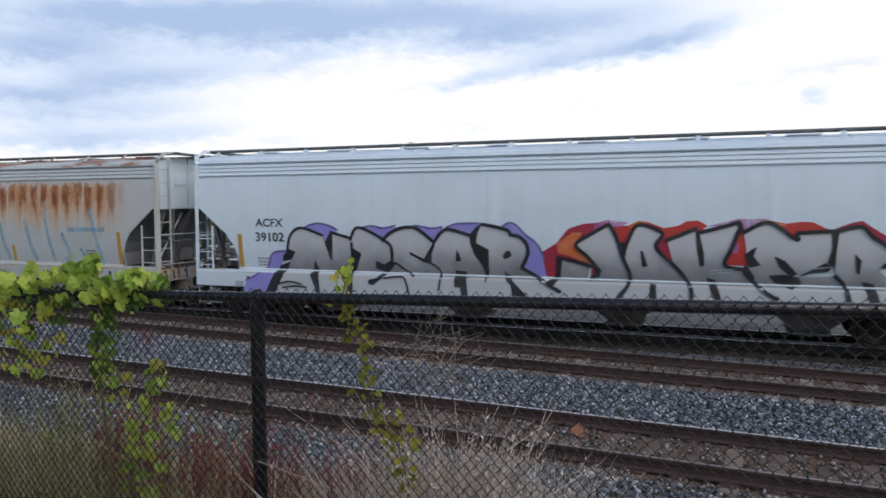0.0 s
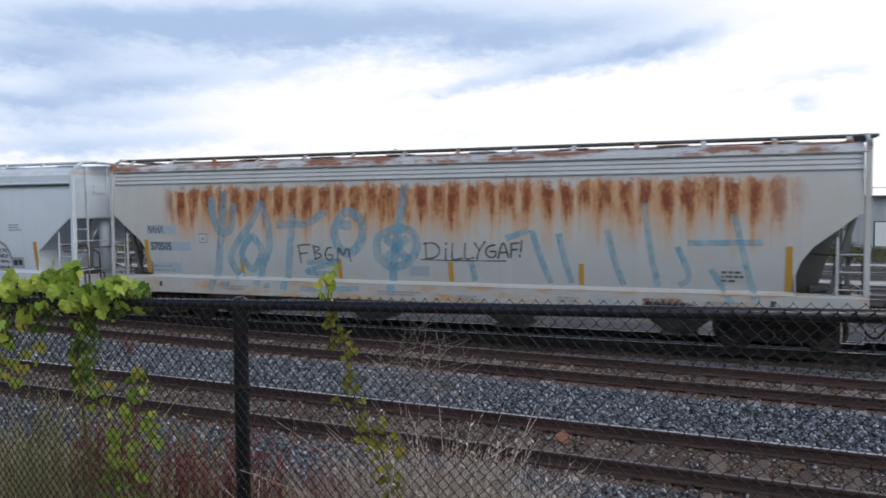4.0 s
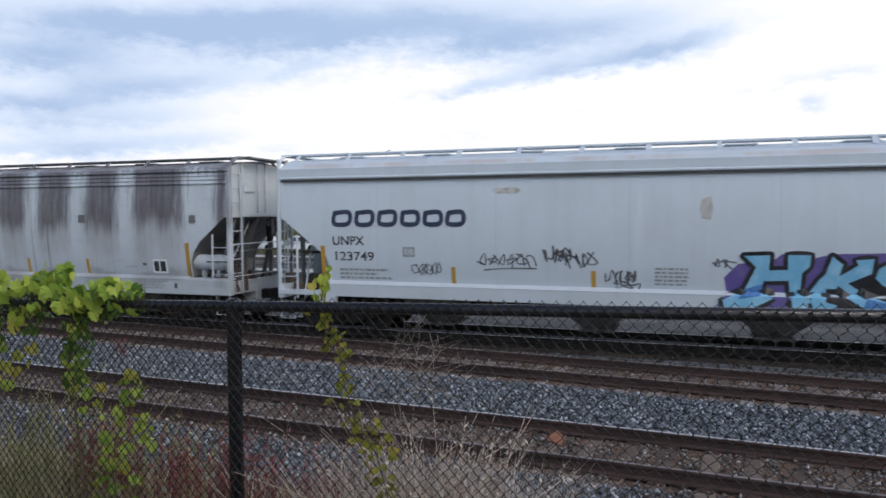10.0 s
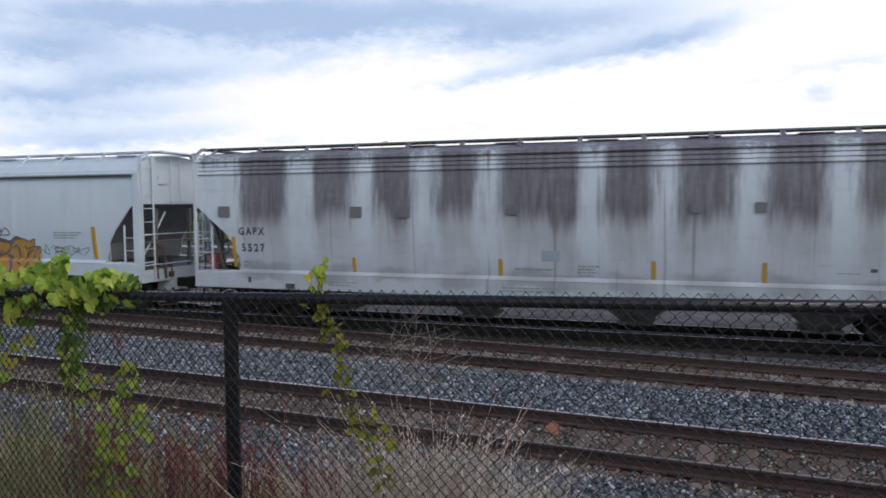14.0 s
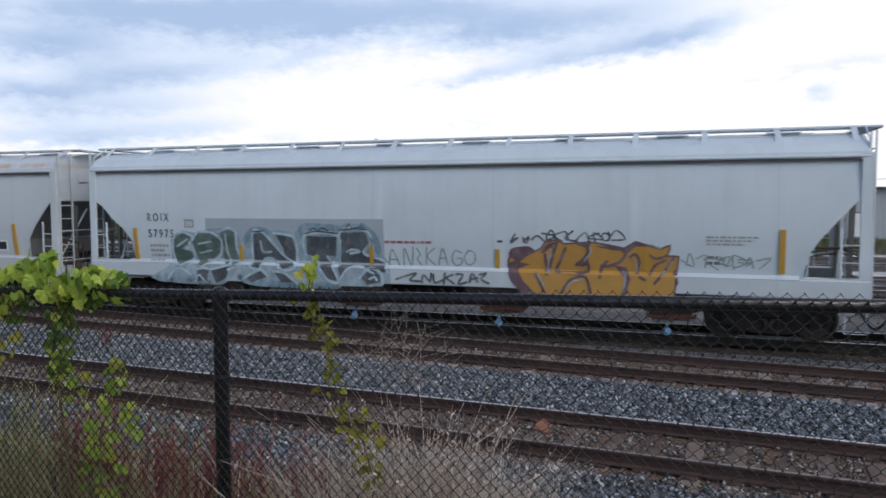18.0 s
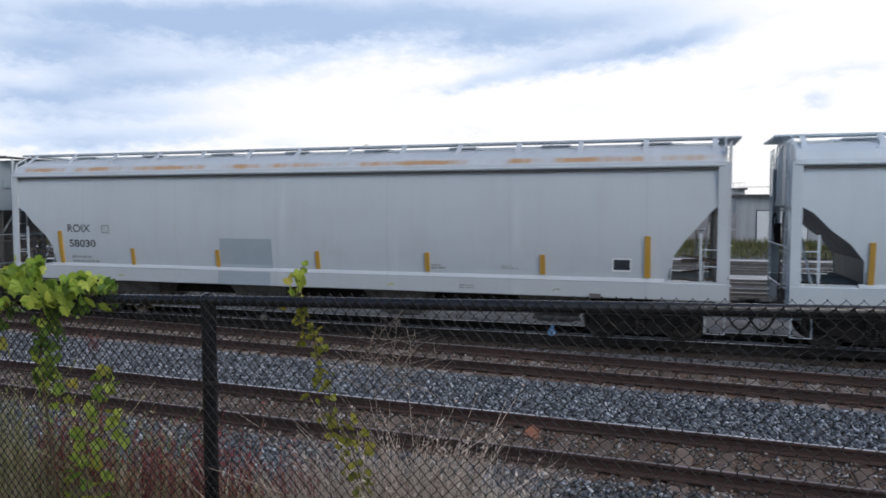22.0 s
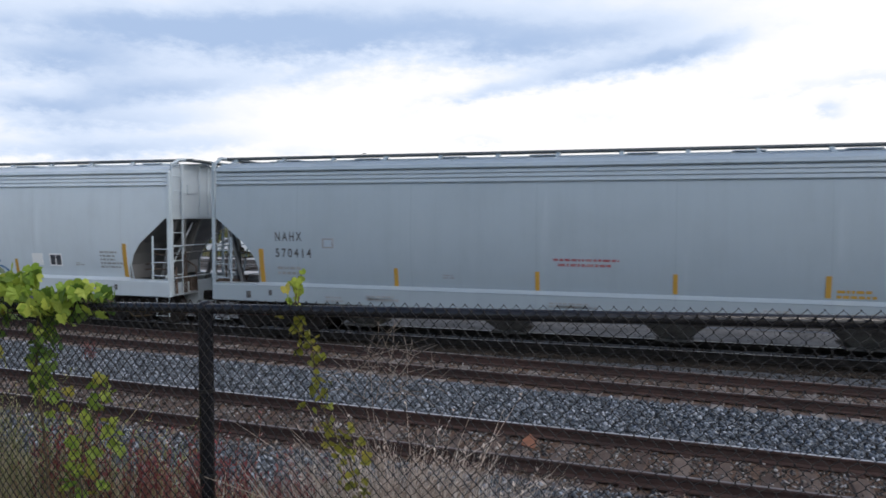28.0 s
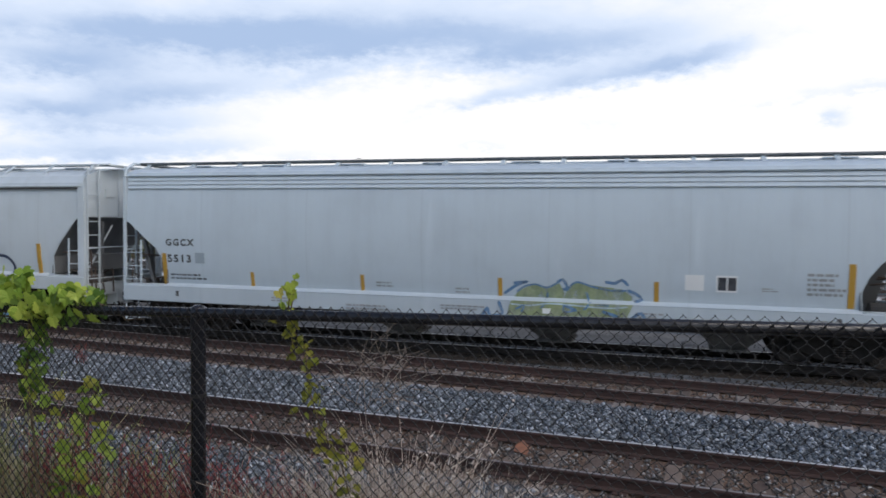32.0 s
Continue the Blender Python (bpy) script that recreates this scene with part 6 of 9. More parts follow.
strokes('b', 'underline', [[(-0.05, 1.97), (0.92, 1.96), (2.08, 1.97)]], 0.03, MARKER, 0.008, '')
strokes('b', 'roller_scrawl', [[(2.7, 2.71), (2.91, 2.05), (3.13, 1.47)], [(3.33, 2.63), (3.45, 2.05), (3.62, 1.48)], [(4.42, 2.71), (4.59, 1.99), (4.77, 1.47)], [(1.23, 1.98), (1.3, 1.47)], [(2.09, 2.5), (2.65, 2.71)]], 0.14, ROLLER, 0.006, 'thin light-blue roller scrawl')
panel('b', 'data_panel', -0.37, 0.15, 1.56, 1.81, GREYPATCH, 0.006, '')
small_print('b', -0.3, 0.1, 1.58, 1.79, 3, BLACK, 0)
small_print('b', 0.91, 1.63, 1.02, 1.17, 2, GREYINK, 0)
strokes('b', 'roller_scrawl', [[(5.2, 3.32), (5.35, 2.26), (5.52, 1.45)], [(5.91, 2.35), (6.16, 1.71), (5.95, 1.5)], [(7.05, 3.06), (7.26, 2.13), (7.51, 1.19)], [(6.12, 2.43), (7.6, 2.46)], [(6.6, 1.88), (7.02, 1.17)]], 0.13, ROLLER, 0.006, 'thin light-blue roller scrawl')
small_print('b', 6.81, 7.26, 1.6, 1.88, 3, BLACK, 0)
small_print('b', 5.2, 6.45, 1.06, 1.26, 2, RUSTINK, 0)
small_print('b', 5.26, 6.2, 1.06, 1.23, 1, BLACK, 0)
# white wagon with blue piece
small_print('c', -8.27, -6.82, 1.48, 1.79, 3, GREYINK, 0)
writing('c', 'UNPX', -8.43, -7.55, 2.33, 2.56, BLACK)
writing('c', '123749', -8.37, -7.3, 1.94, 2.17, BLACK)
strokes('c', 'maker_mark', [[(-8.36, 3.14), (-7.96, 3.15), (-7.98, 2.88), (-8.37, 2.87), (-8.36, 3.14)]], 0.115, NAVY, 0.006, 'navy block shape of a company mark')
strokes('c', 'maker_mark', [[(-7.73, 3.14), (-7.34, 3.15), (-7.36, 2.88), (-7.73, 2.87), (-7.73, 3.14)]], 0.115, NAVY, 0.006, 'navy block shape of a company mark')
strokes('c', 'maker_mark', [[(-7.11, 3.14), (-6.73, 3.15), (-6.75, 2.88), (-7.12, 2.88), (-7.11, 3.14)]], 0.115, NAVY, 0.006, 'navy block shape of a company mark')
strokes('c', 'maker_mark', [[(-6.5, 3.14), (-6.14, 3.14), (-6.14, 2.88), (-6.5, 2.88), (-6.5, 3.14)]], 0.115, NAVY, 0.006, 'navy block shape of a company mark')
strokes('c', 'maker_mark', [[(-5.91, 3.13), (-5.55, 3.14), (-5.55, 2.88), (-5.91, 2.88), (-5.91, 3.13)]], 0.115, NAVY, 0.006, 'navy block shape of a company mark')
strokes('c', 'maker_mark', [[(-5.32, 3.13), (-4.98, 3.14), (-4.98, 2.88), (-5.34, 2.88), (-5.32, 3.13)]], 0.115, NAVY, 0.006, 'navy block shape of a company mark')
panel('c', 'sign_box', -6.52, -6.21, 2.06, 2.3, GREYINK, 0.006, '')
panel('c', 'sign_box', -6.48, -6.25, 2.1, 2.26, BOXFILL, 0.009, '')
writing('c', 'C', -6.42, -6.32, 2.12, 2.24, GREYINK, off=0.012)
scrawl('c', -6.25, -5.54, 1.6, 1.94, 12, 0.028, MARKER, 2)
scrawl('c', -4.59, -3.21, 1.82, 2.21, 13, 0.034, MARKER, 3)
scrawl('c', -3.04, -2.34, 1.98, 2.38, 12, 0.045, MARKER, 4)
scrawl('c', -2.62, -1.87, 1.83, 2.25, 10, 0.04, MARKER, 6)
scrawl('c', -1.64, -0.95, 1.51, 1.85, 12, 0.038, MARKER, 8)
scrawl('c', -1.43, -0.84, 1.35, 1.6, 7, 0.034, MARKER, 10)
scrawl('c', 0.66, 1.02, 1.91, 2.13, 6, 0.035, MARKER, 12)
small_print('c', -0.57, 0.18, 1.51, 1.94, 5, GREYINK, 3)
small_print('c', 7.48, 7.99, 2.62, 2.86, 3, GREYINK, 6)
shape('c', 'purple_cloud', [(0.71, 1.08), (0.91, 1.41), (0.86, 1.72), (1.13, 2.02), (1.79, 2.08), (1.98, 2.24), (2.55, 2.15), (2.93, 2.25), (3.96, 2.28), (4.89, 2.18), (5.16, 1.77), (5.12, 1.5), (5.27, 1.31), (5.56, 1.23), (5.55, 1.11), (1.46, 1.03)], DEEP, 0.005, 'violet sprayed cloud', None, 0)
shape('c', 'blue_letter', [(1.25, 2.19), (1.75, 2.21), (1.73, 1.89), (2.09, 1.91), (2.09, 2.22), (2.52, 2.22), (2.5, 1.99), (2.36, 1.84), (2.34, 1.51), (2.57, 1.23), (2.38, 1.06), (2.18, 1.12), (2.11, 1.68), (1.64, 1.66), (1.59, 1.49), (1.77, 1.43), (1.79, 1.3), (1.39, 1.08), (0.86, 1.1), (0.82, 1.25), (1.27, 1.48), (1.48, 1.95)], CYAN, 0.02, 'cyan sprayed letter with a black outline', INK, 0.17)
shape('c', 'blue_letter', [(2.91, 2.2), (3.11, 2.04), (3.04, 1.79), (3.38, 2.02), (3.34, 2.13), (3.66, 2.16), (3.63, 1.86), (3.21, 1.65), (3.54, 1.42), (4.04, 1.25), (3.73, 1.05), (3.36, 1.23), (3.0, 1.53), (2.82, 1.53), (2.79, 1.27), (3.0, 1.21), (2.98, 1.02), (2.57, 1.07), (2.5, 1.43), (2.68, 1.71), (2.8, 1.84)], CYAN, 0.022, 'cyan sprayed letter with a black outline', INK, 0.17)
shape('c', 'blue_letter', [(4.02, 2.12), (4.2, 2.21), (4.88, 2.11), (4.82, 1.7), (4.5, 1.76), (4.54, 1.9), (4.2, 1.95), (4.02, 1.8), (4.27, 1.75), (4.61, 1.58), (4.96, 1.34), (4.98, 1.49), (5.16, 1.46), (5.13, 1.1), (4.79, 1.05), (4.2, 1.19), (3.86, 1.24), (4.09, 1.44), (4.32, 1.44), (3.84, 1.62), (3.7, 1.76), (3.75, 1.96)], CYAN, 0.024, 'cyan sprayed letter with a black outline', INK, 0.17)
shape('c', 'black_gap', [(3.02, 1.7), (3.66, 1.84), (3.84, 1.58), (4.2, 1.48), (3.86, 1.27), (3.48, 1.48)], INK, 0.012, 'black sprayed gap between letters', None, 0)
shape('c', 'black_gap', [(4.2, 1.9), (4.5, 1.85), (4.48, 1.73), (4.82, 1.68), (4.96, 1.4), (4.43, 1.73), (4.18, 1.8)], INK, 0.012, 'black sprayed gap between letters', None, 0)
shape('c', 'black_gap', [(2.82, 1.49), (3.02, 1.49), (3.39, 1.16), (3.07, 1.09), (3.02, 1.24), (2.82, 1.31)], INK, 0.012, 'black sprayed gap between letters', None, 0)
shape('c', 'deep_blue_shade', [(1.27, 1.48), (1.62, 1.6), (1.57, 1.36), (1.13, 1.28)], BLUE, 0.026, 'deeper blue shading', None, 0)
shape('c', 'deep_blue_shade', [(3.54, 1.36), (4.0, 1.25), (3.73, 1.08), (3.46, 1.18)], BLUE, 0.027, 'deeper blue shading', None, 0)
shape('c', 'deep_blue_shade', [(4.61, 1.56), (4.98, 1.33), (4.73, 1.27), (4.45, 1.39)], BLUE, 0.029, 'deeper blue shading', None, 0)
shape('c', 'purple_dot', [(5.05, 2.04), (5.13, 2.09), (5.2, 2.01), (5.16, 1.93), (5.08, 1.94)], DEEP, 0.006, 'purple sprayed dot', None, 0)
strokes('c', 'oval_scrawl', [[(5.35, 1.78), (5.46, 2.26), (6.34, 2.41), (7.19, 2.22), (7.45, 1.83), (7.41, 1.48), (6.67, 1.37), (5.59, 1.42), (5.35, 1.78)]], 0.09, GREYINK, 0.006, 'faint grey sprayed oval')
scrawl('c', 5.4, 6.41, 2.01, 2.16, 22, 0.03, MARKER, 20)
scrawl('c', 6.34, 7.35, 1.94, 2.09, 22, 0.03, MARKER, 20)
scrawl('c', 5.41, 6.41, 1.83, 1.97, 22, 0.03, MARKER, 22)
scrawl('c', 6.34, 7.35, 1.77, 1.92, 22, 0.03, MARKER, 22)
scrawl('c', 5.41, 6.41, 1.64, 1.78, 22, 0.03, MARKER, 24)
scrawl('c', 6.34, 7.37, 1.61, 1.74, 22, 0.03, MARKER, 24)
scrawl('c', 5.41, 6.41, 1.44, 1.58, 22, 0.03, MARKER, 26)
scrawl('c', 6.35, 7.37, 1.44, 1.56, 22, 0.03, MARKER, 26)
panel('c', 'data_panel', 7.45, 7.95, 1.48, 1.81, GREYINK, 0.005, '')
panel('c', 'data_panel', 7.48, 7.92, 1.52, 1.77, GREYPATCH, 0.007, '')
panel('c', 'data_panel', 7.52, 7.7, 1.56, 1.73, NIGHT, 0.01, '')
panel('c', 'data_panel', 7.73, 7.88, 1.57, 1.74, NIGHT, 0.01, '')
blob('c', 'rust_mark', -4.25, -3.55, 3.57, 3.72, WARMSTAIN, 0.004, 3, 'faint rust bloom')
blob('c', 'rust_mark', 0.35, 0.62, 2.95, 3.45, WARMSTAIN, 0.004, 5, 'faint rust bloom')
panel('c', 'sill_slot', 7.59, 7.84, 1.06, 1.15, BLACK, 0.006, '')
# sooty wagon
writing('d', 'GAPX', -8.18, -7.4, 2.34, 2.55, BLACK, bold=0.035, space=1.4)
writing('d', '5527', -8.12, -7.41, 1.9, 2.12, BLACK, bold=0.035, space=1.4)
small_print('d', -8.11, -7.43, 1.5, 1.69, 2, GREYINK, 0)
panel('d', 'lug', -8.79, -8.44, 2.82, 3.1, GREYIN, 0.03, '')
panel('d', 'lug', -4.89, -4.59, 2.82, 3.08, GREYIN, 0.03, '')
panel('d', 'lug', -3.61, -3.31, 2.81, 3.06, GREYIN, 0.03, '')
panel('d', 'lug', -0.9, -0.63, 2.87, 3.11, GREYIN, 0.03, '')
panel('d', 'lug', 3.17, 3.4, 2.91, 3.13, GREYIN, 0.03, '')
panel('d', 'lug', 4.45, 4.67, 2.91, 3.13, GREYIN, 0.03, '')
panel('d', 'lug', 8.3, 8.49, 2.9, 3.11, GREYIN, 0.03, '')
panel('d', 'data_panel', 6.97, 7.45, 1.5, 1.88, WHITE, 0.006, '')
panel('d', 'data_panel', 7.02, 7.41, 1.54, 1.83, NIGHT, 0.009, '')
panel('d', 'data_panel', 7.19, 7.23, 1.55, 1.83, WHITE, 0.012, '')
small_print('d', 0.75, 1.28, 1.46, 1.75, 4, GREYINK, 0)
small_print('d', -0.72, 0.22, 1.58, 1.66, 1, GREYINK, 0)
panel('d', 'patch', -0.08, 0.35, 1.79, 2.05, GREYPATCH, 0.003, '')
small_print('d', 6.02, 6.48, 1.65, 1.69, 1, GREYINK, 0)
panel('d', 'small_plate', 6.63, 6.75, 1.7, 1.77, BLACK, 0.006, '')
panel('d', 'sill_slot', -6.76, -6.49, 0.97, 1.1, BLACK, 0.006, '')
part('valve_box', Build().box(-9.39, -9.15, -1.30, -1.05, 1.40, 1.86, 0.02), REDINK, CARS['d'], 'red-painted valve box on the end platform')
# grey wagon with two pieces
SILL = 1.495
writing('e', 'ROIX', -7.83, -7.12, 2.62, 2.84, BLACK, bold=0.02, space=1.5)
writing('e', '57975', -7.82, -6.99, 2.17, 2.40, BLACK, bold=0.02, space=1.4)
small_print('e', -7.79, -7.15, 1.52, 2.05, 4, GREYINK, 0)
panel('e', 'sign_box', -6.63, -6.33, 2.45, 2.68, GREYINK, 0.006, '')
panel('e', 'sign_box', -6.58, -6.38, 2.5, 2.63, BOXFILL, 0.009, '')
writing('e', 'C', -6.53, -6.43, 2.52, 2.61, GREYINK, off=0.012)
panel('e', 'paint_patch', -5.97, -0.82, 1.06, 2.71, GREYPATCH, 0.004, 'square of darker grey paint')
shape('e', 'pale_haze', [(-7.1, 2.12), (-6.77, 2.38), (-6.28, 2.32), (-5.8, 2.44), (-5.1, 2.46), (-4.9, 2.15), (-4.91, 1.51), (-5.13, 1.14), (-5.43, 0.95), (-6.59, 0.94), (-7.42, 0.98), (-7.73, 1.09), (-7.13, 1.42)], HAZE, 0.0060, 'pale blue haze behind the letters', None, 0)
shape('e', 'pale_haze', [(-4.79, 2.22), (-4.48, 2.45), (-4.15, 2.41), (-3.62, 2.41), (-3.29, 2.36), (-3.04, 2.53), (-2.64, 2.51), (-2.14, 2.47), (-1.83, 2.61), (-1.4, 2.57), (-1.07, 2.27), (-0.92, 1.85), (-0.65, 1.58), (-0.62, 1.16), (-1.11, 1.04), (-2.67, 1.03), (-4.82, 1.03), (-4.88, 1.63)], HAZE, 0.0065, 'pale blue haze behind the letters', None, 0)
strokes('e', 'blue_haze', [[(-4.76, 2.15), (-4.52, 2.4), (-4.11, 2.38)], [(-3.13, 2.32), (-3.04, 2.5), (-2.56, 2.51), (-2.05, 2.48)], [(-1.4, 2.54), (-1.09, 2.3), (-0.98, 1.92)], [(-4.9, 1.18), (-4.48, 1.04), (-3.31, 1.01), (-2.03, 1.03)], [(-2.66, 1.75), (-2.72, 1.53), (-3.06, 1.41)]], 0.16, STEELBLUE, 0.0075, 'slate-blue sprayed haze')
shape('e', 'dark_letter', [(-7.02, 1.81), (-6.98, 2.13), (-6.73, 2.3), (-6.45, 2.22), (-6.56, 2.03), (-6.76, 1.88), (-6.44, 1.81), (-6.41, 1.65), (-6.72, 1.48), (-6.96, 1.55)], TEAL, 0.0120, 'dark sprayed letter with a pale outline', None, 0)
shape('e', 'dark_letter', [(-6.41, 2.08), (-6.19, 2.31), (-5.8, 2.3), (-5.52, 2.12), (-5.57, 1.79), (-5.86, 1.57), (-6.11, 1.42), (-6.28, 1.64), (-6.36, 1.9)], TEAL, 0.0126, 'dark sprayed letter with a pale outline', None, 0)
shape('e', 'dark_letter', [(-5.52, 2.33), (-5.24, 2.41), (-5.08, 2.34), (-5.08, 1.92), (-4.98, 1.53), (-5.26, 1.41), (-5.43, 1.58), (-5.51, 1.97)], TEAL, 0.0132, 'dark sprayed letter with a pale outline', None, 0)
shape('e', 'dark_letter', [(-4.49, 2.31), (-4.23, 2.33), (-3.63, 1.73), (-3.29, 1.53), (-3.59, 1.42), (-3.98, 1.7), (-4.25, 1.67), (-4.3, 1.43), (-4.54, 1.46)], SOOT, 0.0138, 'dark sprayed letter with a pale outline', None, 0)
shape('e', 'dark_letter', [(-3.85, 2.31), (-3.37, 2.23), (-3.28, 1.95), (-3.32, 1.53), (-3.55, 1.6), (-3.64, 1.95)], SOOT, 0.0144, 'dark sprayed letter with a pale outline', None, 0)
shape('e', 'dark_letter', [(-2.94, 2.27), (-2.1, 2.26), (-2.15, 1.76), (-2.43, 1.79), (-2.15, 1.37), (-2.06, 1.15), (-2.34, 1.21), (-2.61, 1.53), (-2.72, 1.75), (-2.96, 1.81)], SOOT, 0.0150, 'dark sprayed letter with a pale outline', None, 0)
shape('e', 'dark_letter', [(-2.0, 2.37), (-1.32, 2.39), (-1.22, 2.13), (-1.4, 1.87), (-1.22, 1.81), (-0.86, 1.65), (-0.74, 1.41), (-1.1, 1.4), (-1.41, 1.55), (-1.78, 1.51), (-1.97, 1.24), (-2.06, 1.55), (-1.97, 1.9)], SOOT, 0.0156, 'dark sprayed letter with a pale outline', None, 0)
shape('e', 'dark_letter', [(-1.41, 1.28), (-1.18, 1.46), (-0.92, 1.35), (-0.89, 1.16), (-1.26, 1.09)], SOOT, 0.0162, 'dark sprayed letter with a pale outline', None, 0)
shape('e', 'dark_letter', [(-4.72, 1.15), (-4.27, 1.34), (-4.07, 1.2), (-4.55, 1.04)], SOOT, 0.0168, 'dark sprayed letter with a pale outline', None, 0)
shape('e', 'dark_letter', [(-3.87, 1.34), (-3.57, 1.28), (-3.25, 1.08), (-3.64, 1.07)], SOOT, 0.0174, 'dark sprayed letter with a pale outline', None, 0)
shape('e', 'dark_letter', [(-6.22, 1.32), (-5.83, 1.36), (-5.9, 1.06), (-6.19, 1.02)], SOOT, 0.0180, 'dark sprayed letter with a pale outline', None, 0)
shape('e', 'dark_letter', [(-5.79, 1.39), (-5.19, 1.47), (-5.3, 1.14), (-5.62, 0.98)], SOOT, 0.0186, 'dark sprayed letter with a pale outline', None, 0)
strokes('e', 'pale_outline', [[(-7.06, 1.78), (-7.01, 2.16), (-6.73, 2.34), (-6.41, 2.23)], [(-7.06, 1.78), (-6.96, 1.52), (-6.69, 1.45), (-6.39, 1.62)], [(-6.41, 2.11), (-6.19, 2.34), (-5.78, 2.33), (-5.49, 2.14), (-5.53, 1.76), (-5.84, 1.54), (-6.13, 1.39)], [(-5.55, 2.35), (-5.24, 2.46), (-5.03, 2.35), (-5.02, 1.92), (-4.91, 1.51), (-5.25, 1.36)], [(-6.89, 1.95), (-6.56, 2.14)], [(-6.2, 2.02), (-5.81, 2.09)], [(-6.17, 1.78), (-5.81, 1.85)], [(-5.35, 2.28), (-5.32, 1.83), (-5.22, 1.53)]], 0.055, RIMBLUE, 0.0200, 'pale blue sprayed outline')
strokes('e', 'pale_outline', [[(-4.56, 1.43), (-4.52, 2.34), (-4.22, 2.36), (-3.92, 2.06), (-3.58, 1.71), (-3.24, 1.5), (-3.59, 1.38), (-3.96, 1.66), (-4.23, 1.63), (-4.29, 1.39), (-4.56, 1.43)], [(-4.29, 2.11), (-4.24, 1.85), (-3.99, 1.85)], [(-3.88, 2.34), (-3.34, 2.25), (-3.23, 1.95), (-3.27, 1.49)], [(-2.99, 1.78), (-2.97, 2.3), (-2.06, 2.28), (-2.1, 1.73)], [(-2.72, 1.72), (-2.58, 1.51), (-2.31, 1.17), (-2.03, 1.12), (-2.15, 1.43), (-2.38, 1.75)], [(-2.04, 1.55), (-1.98, 2.4), (-1.29, 2.42), (-1.17, 2.13), (-1.37, 1.86), (-0.83, 1.67), (-0.68, 1.39)]], 0.065, RIMBLUE, 0.0230, 'pale blue sprayed outline')
strokes('e', 'pale_outline', [[(-1.83, 1.89), (-1.68, 1.95), (-1.46, 1.9), (-1.74, 1.85)], [(-1.97, 1.21), (-1.76, 1.48), (-1.41, 1.52), (-1.07, 1.37)], [(-1.44, 1.25), (-1.18, 1.5), (-0.86, 1.38), (-0.83, 1.13)], [(-1.18, 1.23), (-1.04, 1.29), (-0.98, 1.21)], [(-4.79, 1.12), (-4.27, 1.39), (-4.04, 1.2)], [(-3.9, 1.35), (-3.55, 1.31), (-3.2, 1.05)], [(-6.31, 1.29), (-6.04, 1.39), (-5.75, 1.36), (-5.16, 1.5)], [(-6.26, 1.02), (-6.15, 1.2), (-5.94, 1.0)], [(-7.14, 1.08), (-6.8, 1.37), (-6.4, 1.2)]], 0.06, RIMBLUE, 0.0260, 'pale blue sprayed outline')
strokes('e', 'dark_edge', [[(-2.97, 2.33), (-2.65, 2.39), (-2.06, 2.34)], [(-2.01, 2.43), (-1.63, 2.47), (-1.28, 2.45)], [(-4.52, 2.37), (-4.18, 2.39)], [(-2.84, 2.42), (-2.71, 2.48), (-2.61, 2.39), (-2.49, 2.49), (-2.33, 2.41)], [(-1.83, 2.48), (-1.73, 2.6), (-1.67, 2.49), (-1.4, 2.52)], [(-1.17, 2.24), (-1.13, 2.13)]], 0.03, NIGHT, 0.0290, 'thin dark line round a letter')
small_print('e', -0.81, 0.76, 2.12, 2.24, 1, REDINK, 4)
strokes('e', 'green_tag', [[(-0.71, 1.61), (-0.62, 1.97), (-0.44, 1.59)], [(-0.68, 1.72), (-0.47, 1.72)], [(-0.32, 1.56), (-0.29, 2.0), (-0.12, 1.59), (-0.06, 2.04)], [(0.03, 2.01), (0.12, 1.85), (0.03, 1.76), (0.14, 1.6)], [(0.26, 1.63), (0.29, 2.04)], [(0.49, 2.02), (0.29, 1.82), (0.49, 1.61)], [(0.58, 1.61), (0.69, 2.02), (0.8, 1.62)], [(0.61, 1.78), (0.78, 1.78)], [(1.16, 1.92), (1.0, 1.97), (0.92, 1.75), (1.03, 1.6), (1.17, 1.68), (1.16, 1.79), (1.06, 1.78)], [(1.34, 1.98), (1.23, 1.82), (1.31, 1.63), (1.48, 1.71), (1.48, 1.93), (1.34, 1.98)]], 0.035, GREENINK, 0.0070, 'thin green marker letters')
strokes('e', 'black_tag', [[(-0.47, 1.25), (-0.21, 1.34), (0.06, 1.41), (-0.12, 1.24), (0.14, 1.22)], [(0.2, 1.19), (0.23, 1.38), (0.4, 1.22), (0.43, 1.42)], [(0.49, 1.39), (0.52, 1.2), (0.72, 1.26)], [(0.78, 1.43), (0.75, 1.18)], [(0.78, 1.32), (0.97, 1.4)], [(0.8, 1.32), (1.0, 1.19)], [(1.06, 1.41), (1.23, 1.41), (1.11, 1.19), (1.31, 1.23)], [(1.39, 1.23), (1.45, 1.45), (1.59, 1.24)], [(1.45, 1.31), (1.59, 1.34)], [(1.64, 1.42), (1.81, 1.46), (1.67, 1.32), (1.86, 1.22)]], 0.055, MARKER, 0.0078, 'black marker tag')
